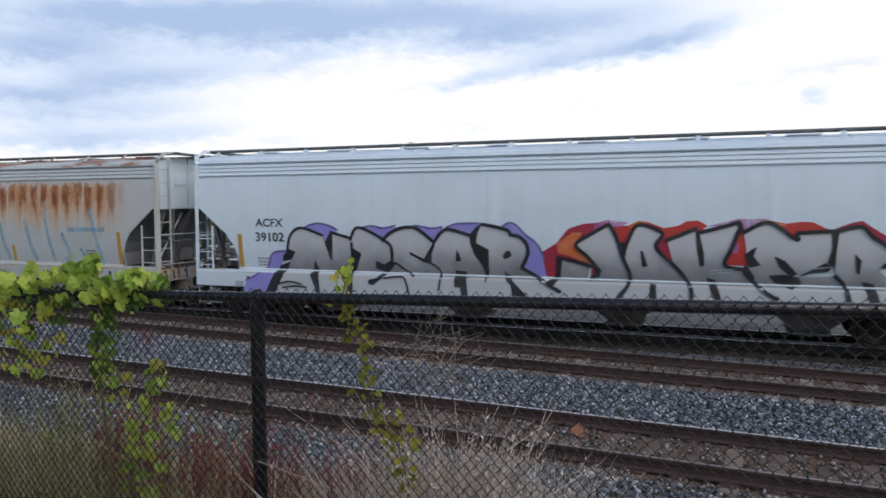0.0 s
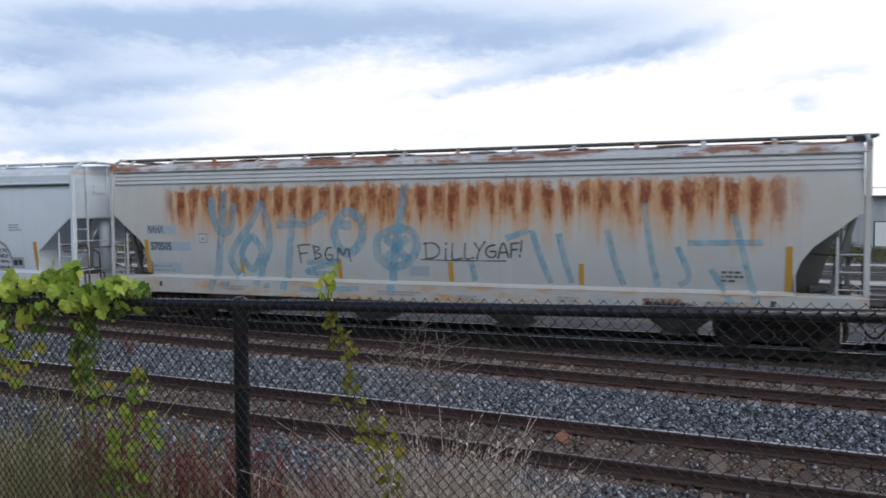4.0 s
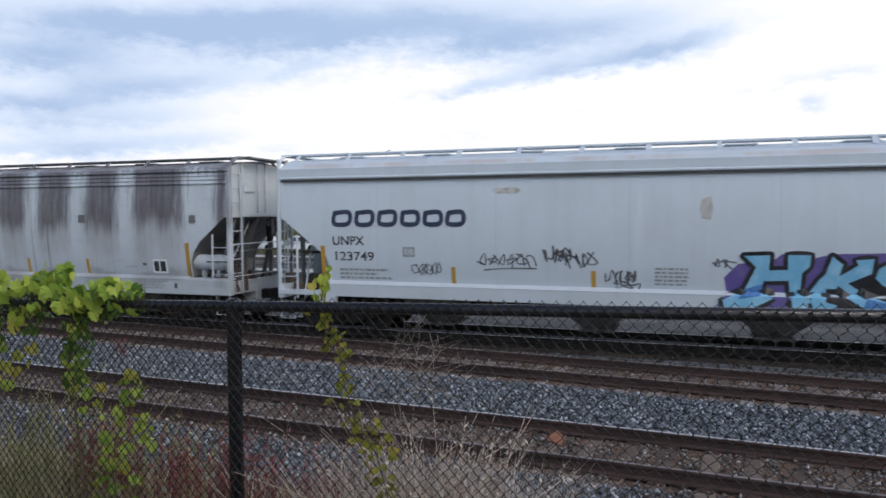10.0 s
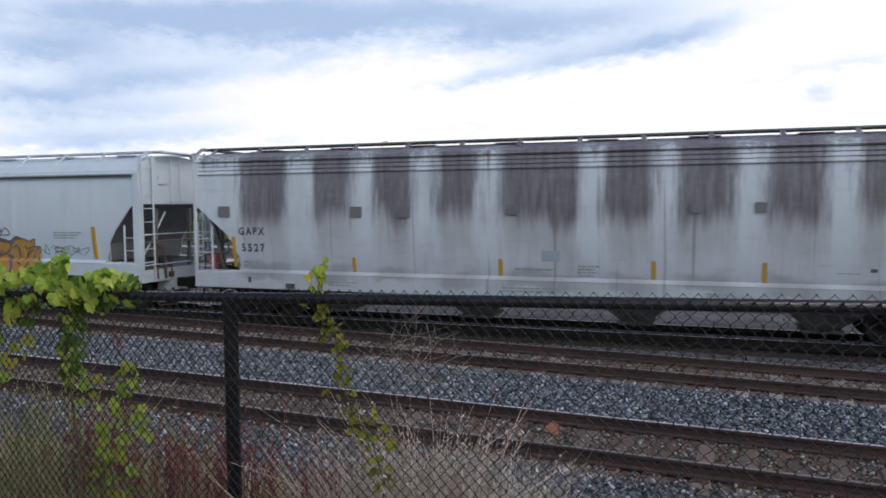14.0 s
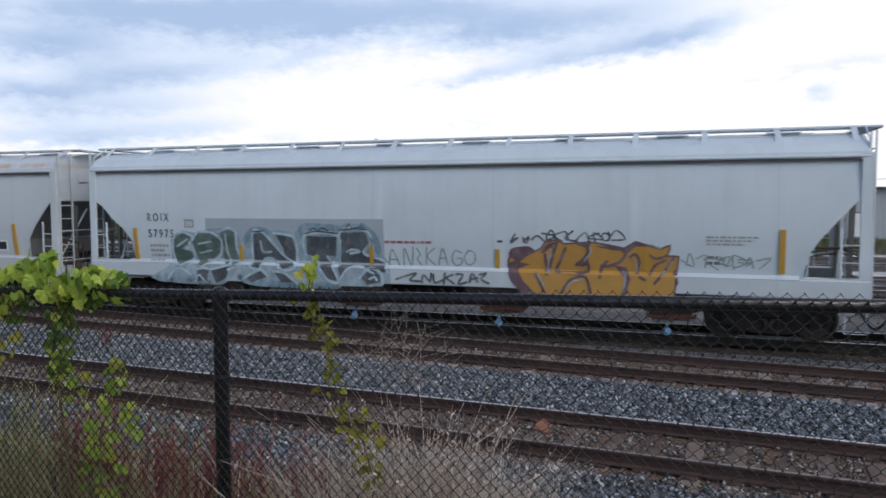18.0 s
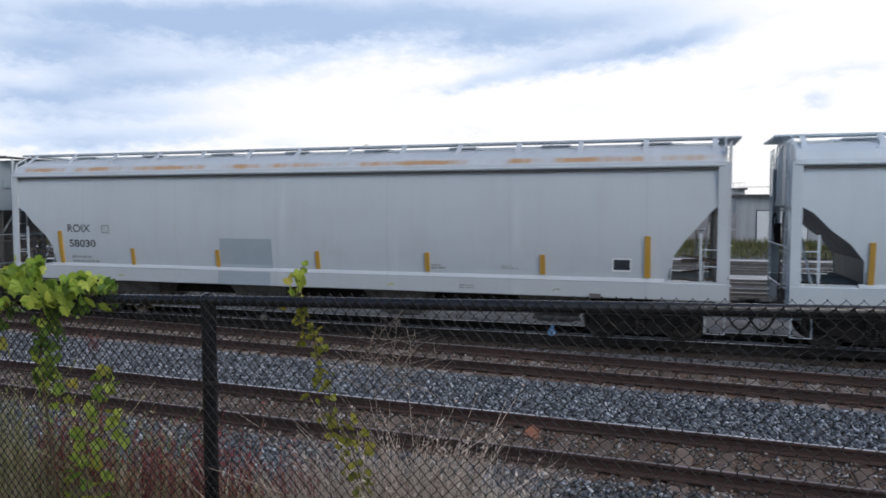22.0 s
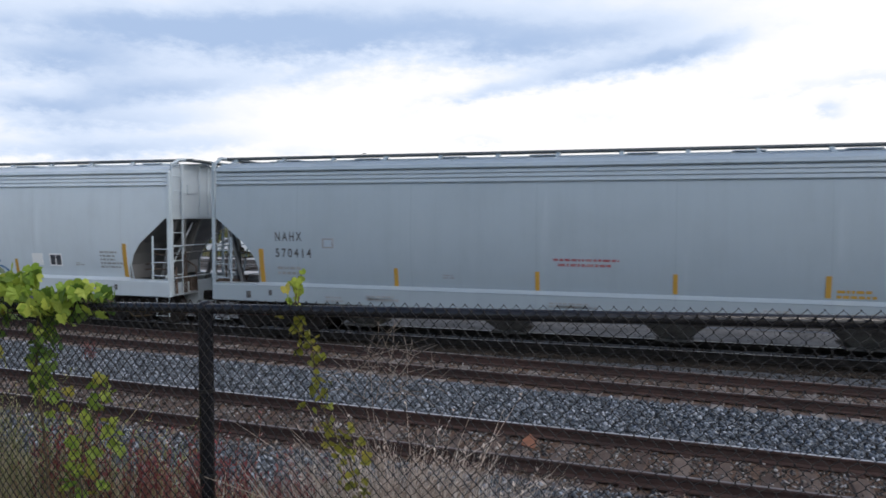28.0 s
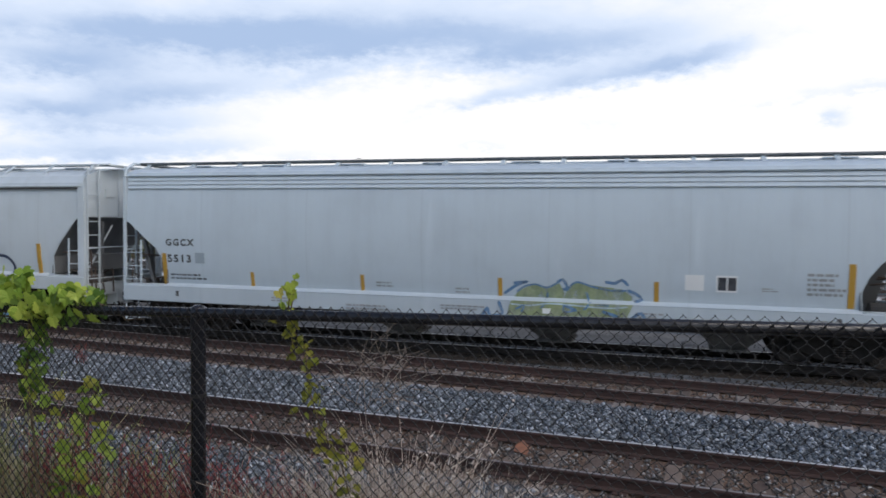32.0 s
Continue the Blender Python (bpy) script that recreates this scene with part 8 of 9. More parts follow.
# ---------------------------------------------------------------- plants at the fence
def leaf_paint(name, green, yellow, rough=0.55, thin=0.35):
    m, nt, b = nodes_of(name)
    rnd = nt.nodes.new("ShaderNodeObjectInfo").outputs["Random"]
    isl = nt.nodes.new("ShaderNodeNewGeometry").outputs["Random Per Island"]
    co = nt.nodes.new("ShaderNodeTexCoord").outputs["Object"]
    vein = noise_tex(nt, co, 30, 4)
    f = calc(nt, "ADD", calc(nt, "MULTIPLY", calc(nt, "FRACT", calc(nt, "ADD", rnd, isl)), 0.85), ramp(nt, vein, 0.4, 0.8, -0.1, 0.3))
    col = mixed(nt, f, green, yellow)
    link(nt, col, b.inputs["Base Color"])
    b.inputs["Roughness"].default_value = rough
    tr = nt.nodes.new("ShaderNodeBsdfTranslucent")
    link(nt, col, tr.inputs[0])
    mx = nt.nodes.new("ShaderNodeMixShader")
    mx.inputs[0].default_value = thin
    link(nt, b.outputs[0], mx.inputs[1])
    link(nt, tr.outputs[0], mx.inputs[2])
    link(nt, mx.outputs[0], nt.nodes["Material Output"].inputs[0])
    return m


VINELEAF = leaf_paint("grape_leaf", (0.21, 0.34, 0.045), (0.50, 0.56, 0.10))
# darker copy of the vine leaf, with shade put into its colour
VINEDARK = leaf_paint("shade_darkened_vine_leaf", (0.07, 0.15, 0.025), (0.19, 0.28, 0.045))
YELLEAF = leaf_paint("turning_leaf", (0.30, 0.33, 0.05), (0.44, 0.37, 0.07))
OLIVE = leaf_paint("olive_creeper_leaf", (0.18, 0.20, 0.03), (0.44, 0.40, 0.06))
STEM = surface("brown_vine_stem", (0.16, 0.11, 0.06), (0.07, 0.05, 0.03), 0.9, 0, 10, 60)
STRAW = islands("dry_straw", [(0.32, 0.25, 0.20), (0.60, 0.51, 0.44), (0.86, 0.79, 0.71)], 0.9, thin=0.45)
TWIG = islands("bleached_twig", [(0.24, 0.19, 0.16), (0.46, 0.39, 0.34)], 0.9)
REDWEED = islands("red_autumn_weed", [(0.19, 0.05, 0.05), (0.32, 0.08, 0.085), (0.32, 0.20, 0.15)], 0.8, thin=0.45)
GREENWEED = islands("green_weed", [(0.19, 0.23, 0.08), (0.30, 0.31, 0.13), (0.44, 0.40, 0.22), (0.60, 0.52, 0.37)], 0.85, thin=0.45)
MIXWEED = islands("autumn_bank_weed", [(0.40, 0.14, 0.13), (0.42, 0.29, 0.21), (0.36, 0.36, 0.15), (0.58, 0.47, 0.37), (0.46, 0.43, 0.20), (0.84, 0.76, 0.64)], 0.85, thin=0.45)


def leaf_mesh(name, material, seed):
    """A lobed grape leaf, folded a little along its rib, of unit size, tip down."""
    rnd = random.Random(seed)
    out = [(0.0, 0.05), (0.16, 0.20), (0.33, 0.19), (0.45, 0.05), (0.39, -0.05), (0.50, -0.20), (0.37, -0.33), (0.35, -0.50), (0.18, -0.53), (0.0, -0.78)]
    right = [(x * rnd.uniform(0.88, 1.12), y * rnd.uniform(0.88, 1.12)) for x, y in out]
    fold, sag = rnd.uniform(0.12, 0.42), rnd.uniform(0.1, 0.5)
    vs = [(0, 0.03, 0.05), (0, 0.02, -0.25), (0, 0.02 + sag * 0.5, -0.78)]
    fs = []
    for s in (-1, 1):
        k = len(vs)
        for x, z in right[1:-1]:
            vs.append((s * x, -fold * abs(x) + sag * max(0, -z) ** 2 + rnd.uniform(-0.04, 0.04), z))
        ring = [0, *range(k, k + 8), 2]
        for a, b in zip(ring, ring[1:]):
            fs.append((1, a, b) if s > 0 else (1, b, a))
    me = bpy.data.meshes.new(name)
    me.from_pydata(vs, [], fs)
    me.materials.append(material)
    return me


LEAVES = {m.name: [leaf_mesh("leaf", m, k) for k in range(6)] for m in (VINELEAF, VINEDARK, YELLEAF, OLIVE)}


def leaf_at(plant, p, size, material, rnd, tilt=35):
    me = rnd.choice(LEAVES[material.name])
    ob = part("leaf", me, material, plant)
    ob.matrix_basis = pose(p.x, p.y, p.z, rnd.triangular(-tilt, 70, 12), rnd.gauss(0, 32), rnd.gauss(8, 38)) @ Matrix.Diagonal((size, size, size, 1))
    return ob


def crest(l):
    """Upper edge of the vine on the rail, and its lower edge."""
    up = 2.63 + 0.14 * math.exp(-((l + 1.78) / 0.26) ** 2) + 0.06 * math.exp(-((l + 1.05) / 0.17) ** 2) + 0.03 * math.sin(11 * l)
    low = 2.08 if l < -2.15 else 2.20 if l < -1.75 else 2.33 if l < -1.3 else 2.40
    return up, low


def make_vines():
    rnd = random.Random(11)
    v = thing("grape_vine", "bright yellow-green grape vine over the fence rail", "vine")
    st = Build()
    for k in range(7):
        l = -3.4 + 0.38 * k
        pts = [on_fence(l + 0.10 * i, 2.46 + 0.07 * math.sin(i * 0.9 + k) + 0.01 * i, rnd.uniform(-0.04, 0.06)) for i in range(7)]
        st.tube(pts, 0.006, 5)
    st.tube([on_fence(-1.45, 0.55, 0.05), on_fence(-1.55, 1.5, 0.06), on_fence(-1.6, 2.0, 0.04), on_fence(-1.5, 2.55, 0.0)], 0.010, 6)
    part("stem", st, STEM, v)
    # inner leaves carry the vine's shade in a darker green; brighter leaves before and above
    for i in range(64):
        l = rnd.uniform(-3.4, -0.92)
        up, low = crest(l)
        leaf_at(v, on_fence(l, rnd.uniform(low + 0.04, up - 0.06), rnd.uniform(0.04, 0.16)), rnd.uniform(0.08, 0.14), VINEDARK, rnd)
    for i in range(270):
        l = -3.4 + 2.52 * rnd.random()
        up, low = crest(l)
        z = rnd.triangular(low + 0.05, up, up - 0.08)
        old = z < 2.40 and l < -1.7
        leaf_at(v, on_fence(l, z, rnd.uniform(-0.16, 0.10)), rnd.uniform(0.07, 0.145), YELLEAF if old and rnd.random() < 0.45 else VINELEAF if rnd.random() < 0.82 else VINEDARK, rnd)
    for i in range(14):
        leaf_at(v, on_fence(rnd.uniform(-1.12, -0.84), rnd.uniform(2.44, 2.64), rnd.uniform(-0.14, 0.04)), rnd.uniform(0.07, 0.13), VINELEAF, rnd)
    # a strand that hangs down in the same darkened green, thinning out to the side
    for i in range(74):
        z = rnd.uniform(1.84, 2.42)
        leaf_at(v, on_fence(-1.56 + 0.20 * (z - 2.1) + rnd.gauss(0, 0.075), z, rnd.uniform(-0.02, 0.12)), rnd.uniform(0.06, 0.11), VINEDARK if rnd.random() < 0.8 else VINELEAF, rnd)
    for i in range(26):
        leaf_at(v, on_fence(rnd.triangular(-2.75, -1.8, -2.5), rnd.triangular(1.75, 2.2, 2.1), rnd.uniform(-0.06, 0.08)), rnd.uniform(0.06, 0.12), YELLEAF if rnd.random() < 0.5 else VINELEAF, rnd)
    rnd = random.Random(47)
    w = thing("climbing_vine", "young yellow-green vine climbing behind the wire", "vine")
    st = Build()
    st.tube([on_fence(-1.08, 0.55, 0.06), on_fence(-1.20, 1.3, 0.05), on_fence(-1.16, 1.5, 0.05), on_fence(-1.0, 1.75, 0.04), on_fence(-0.89, 2.02, 0.04)], 0.006, 5)
    st.tube([on_fence(-1.14, 1.45, 0.05), on_fence(-1.0, 1.56, 0.05), on_fence(-0.85, 1.66, 0.04)], 0.004, 5)
    part("stem", st, STEM, w)
    for l, z, n in ((-0.89, 1.97, 6), (-0.97, 1.83, 8), (-1.04, 1.71, 6), (-0.84, 1.63, 8), (-0.93, 1.58, 4), (-1.18, 1.52, 7), (-1.10, 1.38, 7), (-1.22, 1.30, 6), (-1.05, 1.24, 5), (-1.22, 1.13, 7), (-1.10, 1.04, 7), (-1.33, 1.84, 7), (-1.40, 1.66, 4), (-1.62, 1.84, 5)):
        for i in range(n):
            leaf_at(w, on_fence(l + rnd.gauss(0, 0.055), z + rnd.gauss(0, 0.045), rnd.uniform(-0.02, 0.09)), rnd.uniform(0.055, 0.105), (VINELEAF, VINELEAF, VINELEAF, VINELEAF, VINELEAF, YELLEAF)[rnd.randrange(6)], rnd, 30)
    rnd = random.Random(19)
    c = thing("creeper", "thin olive creeper climbing the wire beside straw", "vine")
    path = [(0.92, 0.55), (1.08, 1.45), (1.00, 1.70), (0.86, 1.88), (0.78, 2.12), (0.75, 2.36), (0.62, 2.52), (0.66, 2.76)]
    st = Build()
    st.tube([on_fence(l, z, 0.03) for l, z in path], 0.004, 5)
    part("stem", st, STEM, c)
    for i in range(118):
        u = rnd.random() ** 1.3 * (len(path) - 1.01)
        k = int(u)
        l = path[k][0] + (path[k + 1][0] - path[k][0]) * (u - k)
        z = path[k][1] + (path[k + 1][1] - path[k][1]) * (u - k)
        wide = 0.075 if z < 2.0 else 0.028
        leaf_at(c, on_fence(l + rnd.gauss(0, wide), z + rnd.gauss(0, 0.03), rnd.uniform(-0.02, 0.08)), rnd.uniform(0.035, 0.075), YELLEAF if rnd.random() < 0.25 else OLIVE if z < 2.5 or rnd.random() < 0.4 else VINELEAF, rnd)


def make_sprig():
    """The creeper's top leaves, above and just below the rail."""
    rnd = random.Random(31)
    s = thing("creeper_sprig", "small yellow-green sprig standing above the fence rail", "vine")
    part("stem", Build().tube([on_fence(0.66, 2.30, 0.05), on_fence(0.63, 2.52, 0.05), on_fence(0.66, 2.70, 0.05), on_fence(0.665, 2.79, 0.05)], 0.004, 5), STEM, s)
    for z, n, m in ((2.74, 3, VINELEAF), (2.68, 3, VINELEAF), (2.60, 2, VINELEAF), (2.50, 3, OLIVE), (2.42, 3, OLIVE), (2.33, 3, OLIVE)):
        for i in range(n):
            leaf_at(s, on_fence(0.65 + rnd.gauss(0, 0.028), z + rnd.gauss(0, 0.025), rnd.uniform(0.0, 0.06)), rnd.uniform(0.045, 0.075), m, rnd, 10)


def blades(count, spread, height, lean, width, seed, bushy=0.0):
    """Many thin bent stems from one foot, as one mesh; bushy adds side sprigs."""
    rnd = random.Random(seed)
    b = Build()
    for i in range(count):
        a, r = rnd.uniform(0, math.tau), spread * rnd.random() ** 0.6
        x, y = r * math.cos(a), r * math.sin(a)
        h = height * rnd.uniform(0.45, 1.0)
        lx, ly = rnd.gauss(0, lean) * h, rnd.gauss(0, lean) * h
        pts = [(x + lx * u * u, y + ly * u * u, h * u - 0.25 * lean * h * u ** 3) for u in (0, 0.35, 0.7, 1.0)]
        b.tube(pts, [width, width * 0.9, width * 0.7, width * 0.3], 3)
        if bushy:
            for k in range(int(8 * bushy)):
                u = rnd.uniform(0.35, 1.0)
                px, py, pz = x + lx * u * u, y + ly * u * u, h * u - 0.25 * lean * h * u ** 3
                d = Vector((rnd.gauss(0, 1), rnd.gauss(0, 1), rnd.gauss(0.4, 0.7))).normalized() * rnd.uniform(0.02, 0.06)
                q = d.cross(Vector((0, 0, 1))).normalized() * 0.008
                k0 = Vector((px, py, pz))
                b.add([k0, k0 + d * 0.5 + q, k0 + d, k0 + d * 0.5 - q], [(0, 1, 2, 3)])
    return b


def clump(name, label, cat, l, off, mesh, rnd, scale=1.0):
    p = on_fence(l, 0, off)
    ob = tagged(new(name, mesh), label, cat)
    ob.matrix_basis = pose(p.x, p.y, ground_z(p.x, p.y) - 0.02, 0, 0, rnd.uniform(0, 360)) @ Matrix.Diagonal((scale, scale, 1.22 * scale, 1))
    return ob


def make_weeds():
    rnd = random.Random(5)
    straw = [blades(26, 0.20, 0.95, 0.42, 0.0040, s, 0.8).mesh("dry_grass", STRAW) for s in (1, 2, 3)]
    thin = [blades(8, 0.10, 1.0, 0.36, 0.0042, s, 0.4).mesh("tall_dry_grass", STRAW) for s in (4, 5)]
    red = [blades(20, 0.16, 0.85, 0.20, 0.004, s, 3.0).mesh("red_weed", REDWEED) for s in (6, 7)]
    green = [blades(22, 0.24, 0.95, 0.26, 0.005, s, 2.2).mesh("green_weed", GREENWEED) for s in (8, 9, 10)]
    for l, off, k in ((1.15, 0.35, 1.15), (1.35, 0.5, 1.1), (1.02, 0.7, 1.2), (1.55, 0.6, 0.95), (1.25, 0.9, 1.15), (0.85, 1.0, 0.9), (1.75, 0.9, 0.75), (0.75, 0.5, 0.8), (1.45, 0.3, 1.2), (1.0, 0.3, 1.1), (1.2, 0.5, 1.25), (0.6, 0.9, 0.8), (0.9, 0.25, 1.2), (1.1, 0.6, 1.25), (1.3, 0.25, 1.15), (0.95, 0.5, 1.15)):
        clump("dry_grass", "pale dry grass gone to seed behind the fence", "grass", l, off, rnd.choice(straw), rnd, k)
    for l, off, k in ((2.35, 0.3, 0.8), (2.55, 0.5, 0.75), (3.2, 0.4, 0.6), (2.0, 0.4, 0.8), (0.4, 0.5, 0.8), (-0.25, 0.4, 0.9), (2.85, 0.6, 0.7)):
        clump("tall_dry_grass", "a few thin dry stalks behind the fence", "grass", l, off, rnd.choice(thin), rnd, k)
    for l, off, k in ((-0.35, 0.45, 0.85), (-0.55, 0.6, 0.8), (-0.05, 0.8, 0.7), (0.30, 0.7, 0.8), (0.55, 0.9, 0.7), (-0.9, 0.9, 0.7), (-1.4, 1.1, 0.7), (-0.7, 1.3, 0.6), (-0.6, 0.4, 0.7), (0.15, 0.5, 0.6), (-1.9, 0.6, 0.9), (-2.3, 0.9, 1.0), (-0.15, 1.1, 0.8), (0.45, 0.45, 0.6), (-1.15, 0.6, 0.8), (-0.45, 1.7, 0.8), (-1.5, 0.5, 0.85), (-0.75, 0.7, 0.9), (-1.75, 1.2, 0.9), (-2.1, 0.5, 0.8), (-0.3, 0.7, 0.95)):
        clump("red_weed", "dark red autumn weed on the bank", "weed", l, off, rnd.choice(red), rnd, k * 1.22)
    for l, off, k in ((-1.6, 0.4, 0.7), (-2.4, 0.35, 0.8), (-2.9, 0.5, 0.9), (-0.2, 0.3, 0.5), (-2.0, 0.9, 0.9), (-2.6, 1.2, 1.0), (-1.7, 1.4, 0.8), (-3.2, 0.9, 1.0), (-1.9, 0.3, 0.8), (-3.4, 1.6, 1.0), (-2.2, 1.7, 0.9)):
        clump("green_weed", "green and straw-coloured weeds on the bank", "weed", l, off, rnd.choice(green), rnd, k * 1.15)
    lone = tagged(new("red_weed", red[0]), "small dark red weed growing in the ballast between the tracks", "weed")
    lone.matrix_basis = pose(-12.7, 13.6, -0.2) @ Matrix.Diagonal((1.0, 1.0, 0.62, 1))
    # a dead branching twig hooked in the wire
    tw = Build()
    for i in range(34):
        a = rnd.uniform(-1.6, 1.6)
        n = rnd.uniform(0.18, 0.45)
        f = on_fence(1.14 + rnd.gauss(0, 0.10), 2.10 + rnd.gauss(0, 0.07), 0.10)
        mid = f + Vector((math.sin(a) * n * 0.5 + rnd.gauss(0, 0.02), rnd.gauss(0, 0.03), math.cos(a) * n * 0.6))
        tip = mid + Vector((math.sin(a * 1.4) * n * 0.5, rnd.gauss(0, 0.04), math.cos(a * 1.4) * n * 0.35))
        tw.tube([f, mid, tip], [0.0026, 0.0022, 0.0015], 4)
        tw.tube([mid, mid + Vector((rnd.gauss(0, 0.08), 0.02, rnd.uniform(0.03, 0.12)))], [0.0018, 0.001], 4)
    tw.tube([on_fence(1.12, 0.50, 0.12), on_fence(1.16, 1.5, 0.12), on_fence(1.12, 2.05, 0.10)], 0.003, 5)
    solid("dead_weed", tw, TWIG, "dead branching weed, bleached and dry, at the fence", "weed", "stuff")


def make_bank_grass():
    """Short rough grass that covers the bank behind the fence, straw and green mixed."""
    rng = np.random.default_rng(8)
    for name, n, l0, l1, o0, o1, h, m, words in (
            ("bank_grass", 6200, -6.5, 0.4, 0.10, 2.6, 0.76, MIXWEED, "rough reddish and straw autumn weeds on the bank"),
            ("verge_grass", 2400, -5.5, -0.9, 0.10, 1.9, 0.66, GREENWEED, "short green and straw grass at the fence foot"),
            ("bank_straw", 3200, 0.4, 1.72, 0.05, 1.5, 1.08, STRAW, "bleached dry grass on the bank"),
            ("bank_fringe", 520, 2.0, 6.0, 0.10, 1.2, 0.55, STRAW, "thin dry grass on the bank")):
        vs = []
        for k in range(n):
            l, o = rng.uniform(l0, l1), rng.uniform(o0, o1)
            p = on_fence(l, 0, o)
            z = ground_z(p.x, p.y) - 0.02
            a, hh = rng.uniform(0, math.tau), h * rng.uniform(0.35, 1.0) * (0.86 if l < -0.7 else 1.0)
            w = rng.uniform(0.005, 0.010)
            tx, ty = rng.normal(0, 0.22, 2) * hh * 1.6
            vs += [(p.x - w * math.cos(a), p.y - w * math.sin(a), z), (p.x + w * math.cos(a), p.y + w * math.sin(a), z), (p.x + tx, p.y + ty, z + hh)]
        me = bpy.data.meshes.new(name)
        me.from_pydata(vs, [], [(3 * k, 3 * k + 1, 3 * k + 2) for k in range(n)])
        me.materials.append(m)
        tagged(new(name, me), words, "grass", "", "stuff")


make_vines()
make_sprig()
make_weeds()
make_bank_grass()


# ---------------------------------------------------------------- beyond the train: yard tracks, wall, sheds, trees
CONCRETE = surface("grey_concrete_wall", (0.29, 0.29, 0.31), (0.20, 0.20, 0.21), 0.9, 0, 0.6, 8)
PALEWALL = surface("pale_grey_cladding", (0.36, 0.39, 0.42), (0.27, 0.29, 0.31), 0.7, 0, 0.5, 6, stretch=(4, 4, 0.2))
ROOFING = surface("dark_roofing", (0.09, 0.095, 0.10), (0.05, 0.05, 0.055), 0.8)
PALEBED = surface("pale_gravel_bed", (0.52, 0.52, 0.52), (0.28, 0.28, 0.28), 0.95, 0, 1.2, 14, 0.8)
DARKBED = surface("oily_track_bed", (0.13, 0.125, 0.12), (0.06, 0.058, 0.055), 0.95, 0, 1.2, 14, 0.8)
BARK = surface("grey_bark", (0.13, 0.11, 0.09), (0.06, 0.05, 0.045), 0.95)
AUTUMN = leaf_paint("autumn_leaf", (0.16, 0.09, 0.025), (0.34, 0.17, 0.03), 0.7)
LATEGREEN = leaf_paint("late_green_leaf", (0.06, 0.075, 0.025), (0.17, 0.16, 0.05), 0.7)
GRASS = islands("rough_grass", [(0.05, 0.07, 0.022), (0.10, 0.125, 0.04), (0.16, 0.15, 0.07), (0.12, 0.09, 0.055)], 0.9)
GALV = surface("galvanised_steel", (0.42, 0.43, 0.44), (0.30, 0.31, 0.32), 0.5, 0.6)


FARRAIL = surface("grey_worn_rail", (0.15, 0.14, 0.135), (0.08, 0.075, 0.07), 0.7, 0.2, 2, 30)


def far_track(y):
    return make_track("track_far", lambda x: y, -140, 60, 0.02, RAILTOP, "yard track beyond the train", pieces=False, side=FARRAIL)


for y in (24.6, 29.0, 33.0, 40.2, 45.0):
    far_track(y)
MIDBED = surface("grey_cinder_bed", (0.21, 0.205, 0.20), (0.11, 0.105, 0.10), 0.95, 0, 1.2, 14, 0.8)
NEARBLACKBED = surface("near_black_bed", (0.075, 0.062, 0.052), (0.028, 0.024, 0.021), 0.95, 0, 1.2, 14, 0.8)
for dull in (MIDBED, NEARBLACKBED, PALEBED, DARKBED):
    dull.node_tree.nodes["Principled BSDF"].inputs["Specular IOR Level"].default_value = 0.05
for y0, y1, m in ((16.9, 19.35, NEARBLACKBED), (19.4, 23.5, MIDBED), (23.6, 26.9, DARKBED), (28.2, 31.2, DARKBED), (34.6, 39.2, PALEBED), (39.4, 42.3, DARKBED), (44.2, 47.0, DARKBED), (47.5, 51.5, PALEBED)):
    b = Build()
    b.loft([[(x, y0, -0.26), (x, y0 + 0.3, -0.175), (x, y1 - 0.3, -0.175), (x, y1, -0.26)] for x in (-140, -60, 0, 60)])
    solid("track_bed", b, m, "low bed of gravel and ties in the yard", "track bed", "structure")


def make_wall():
    th = thing("wall_far", "long grey concrete wall with a pale rail behind the yard", "wall", "", "structure")
    for i in range(4):
        x = -5.4 + 2.75 * i
        part("wall_panel", Build().box(x, x + 2.72, 71.9, 72.15, -0.3, 2.62 + 0.03 * (i % 2)), CONCRETE, th)
    part("wall_rail", Build().box(-5.3, 5.5, 71.82, 71.897, 1.16, 1.27), GALV, th, "pale horizontal rail")


def make_shed(x0, x1, y0, y1, h, material, words, doors):
    sh = thing("shed", words, "building")
    b = Build()
    b.box(x0, x1, y0, y1, -0.3, h)
    part("wall", b, material, sh)
    part("roof", Build().box(x0 - 0.3, x1 + 0.3, y0 - 0.4, y1 + 0.3, h, h + 0.22), ROOFING, sh)
    for dx, dw, dz0, dz1, m in doors:
        d = part("door" if dz0 < 0.5 else "window", Build().box(dx, dx + dw, y0 - 0.06, y0 + 0.02, dz0, dz1), m, sh)
        part("frame", Build().box(dx - 0.08, dx + dw + 0.08, y0 - 0.03, y0 + 0.01, dz0 - 0.05, dz1 + 0.1), ROOFING, d)
    pb = Build()
    pb.tube([(x0, y0, h + 0.9), (x1, y0, h + 0.9)], 0.03, 5)
    for k in range(8):
        x = x0 + (x1 - x0) * k / 7
        pb.tube([(x, y0, h + 0.2), (x, y0, h + 0.9)], 0.03, 5)
    part("roof_railing", pb, GALV, sh)
    return sh


GLASS = flat_paint("white_roller_door", (0.66, 0.69, 0.71), 0.5, 0.15)
make_wall()
notice = solid("notice_board", Build().box(-1.0, -0.45, 71.80, 71.86, 0.62, 0.98), GLASS, "small white notice board on the far wall", "sign")
kiosk = thing("control_cabin", "small dark cabin standing behind the far wall", "building", "", "", pose(-0.4, 75.0, -0.3))
part("wall", Build().box(-1.5, 1.5, -1.2, 1.2, 0.0, 3.75), ROOFING, kiosk)
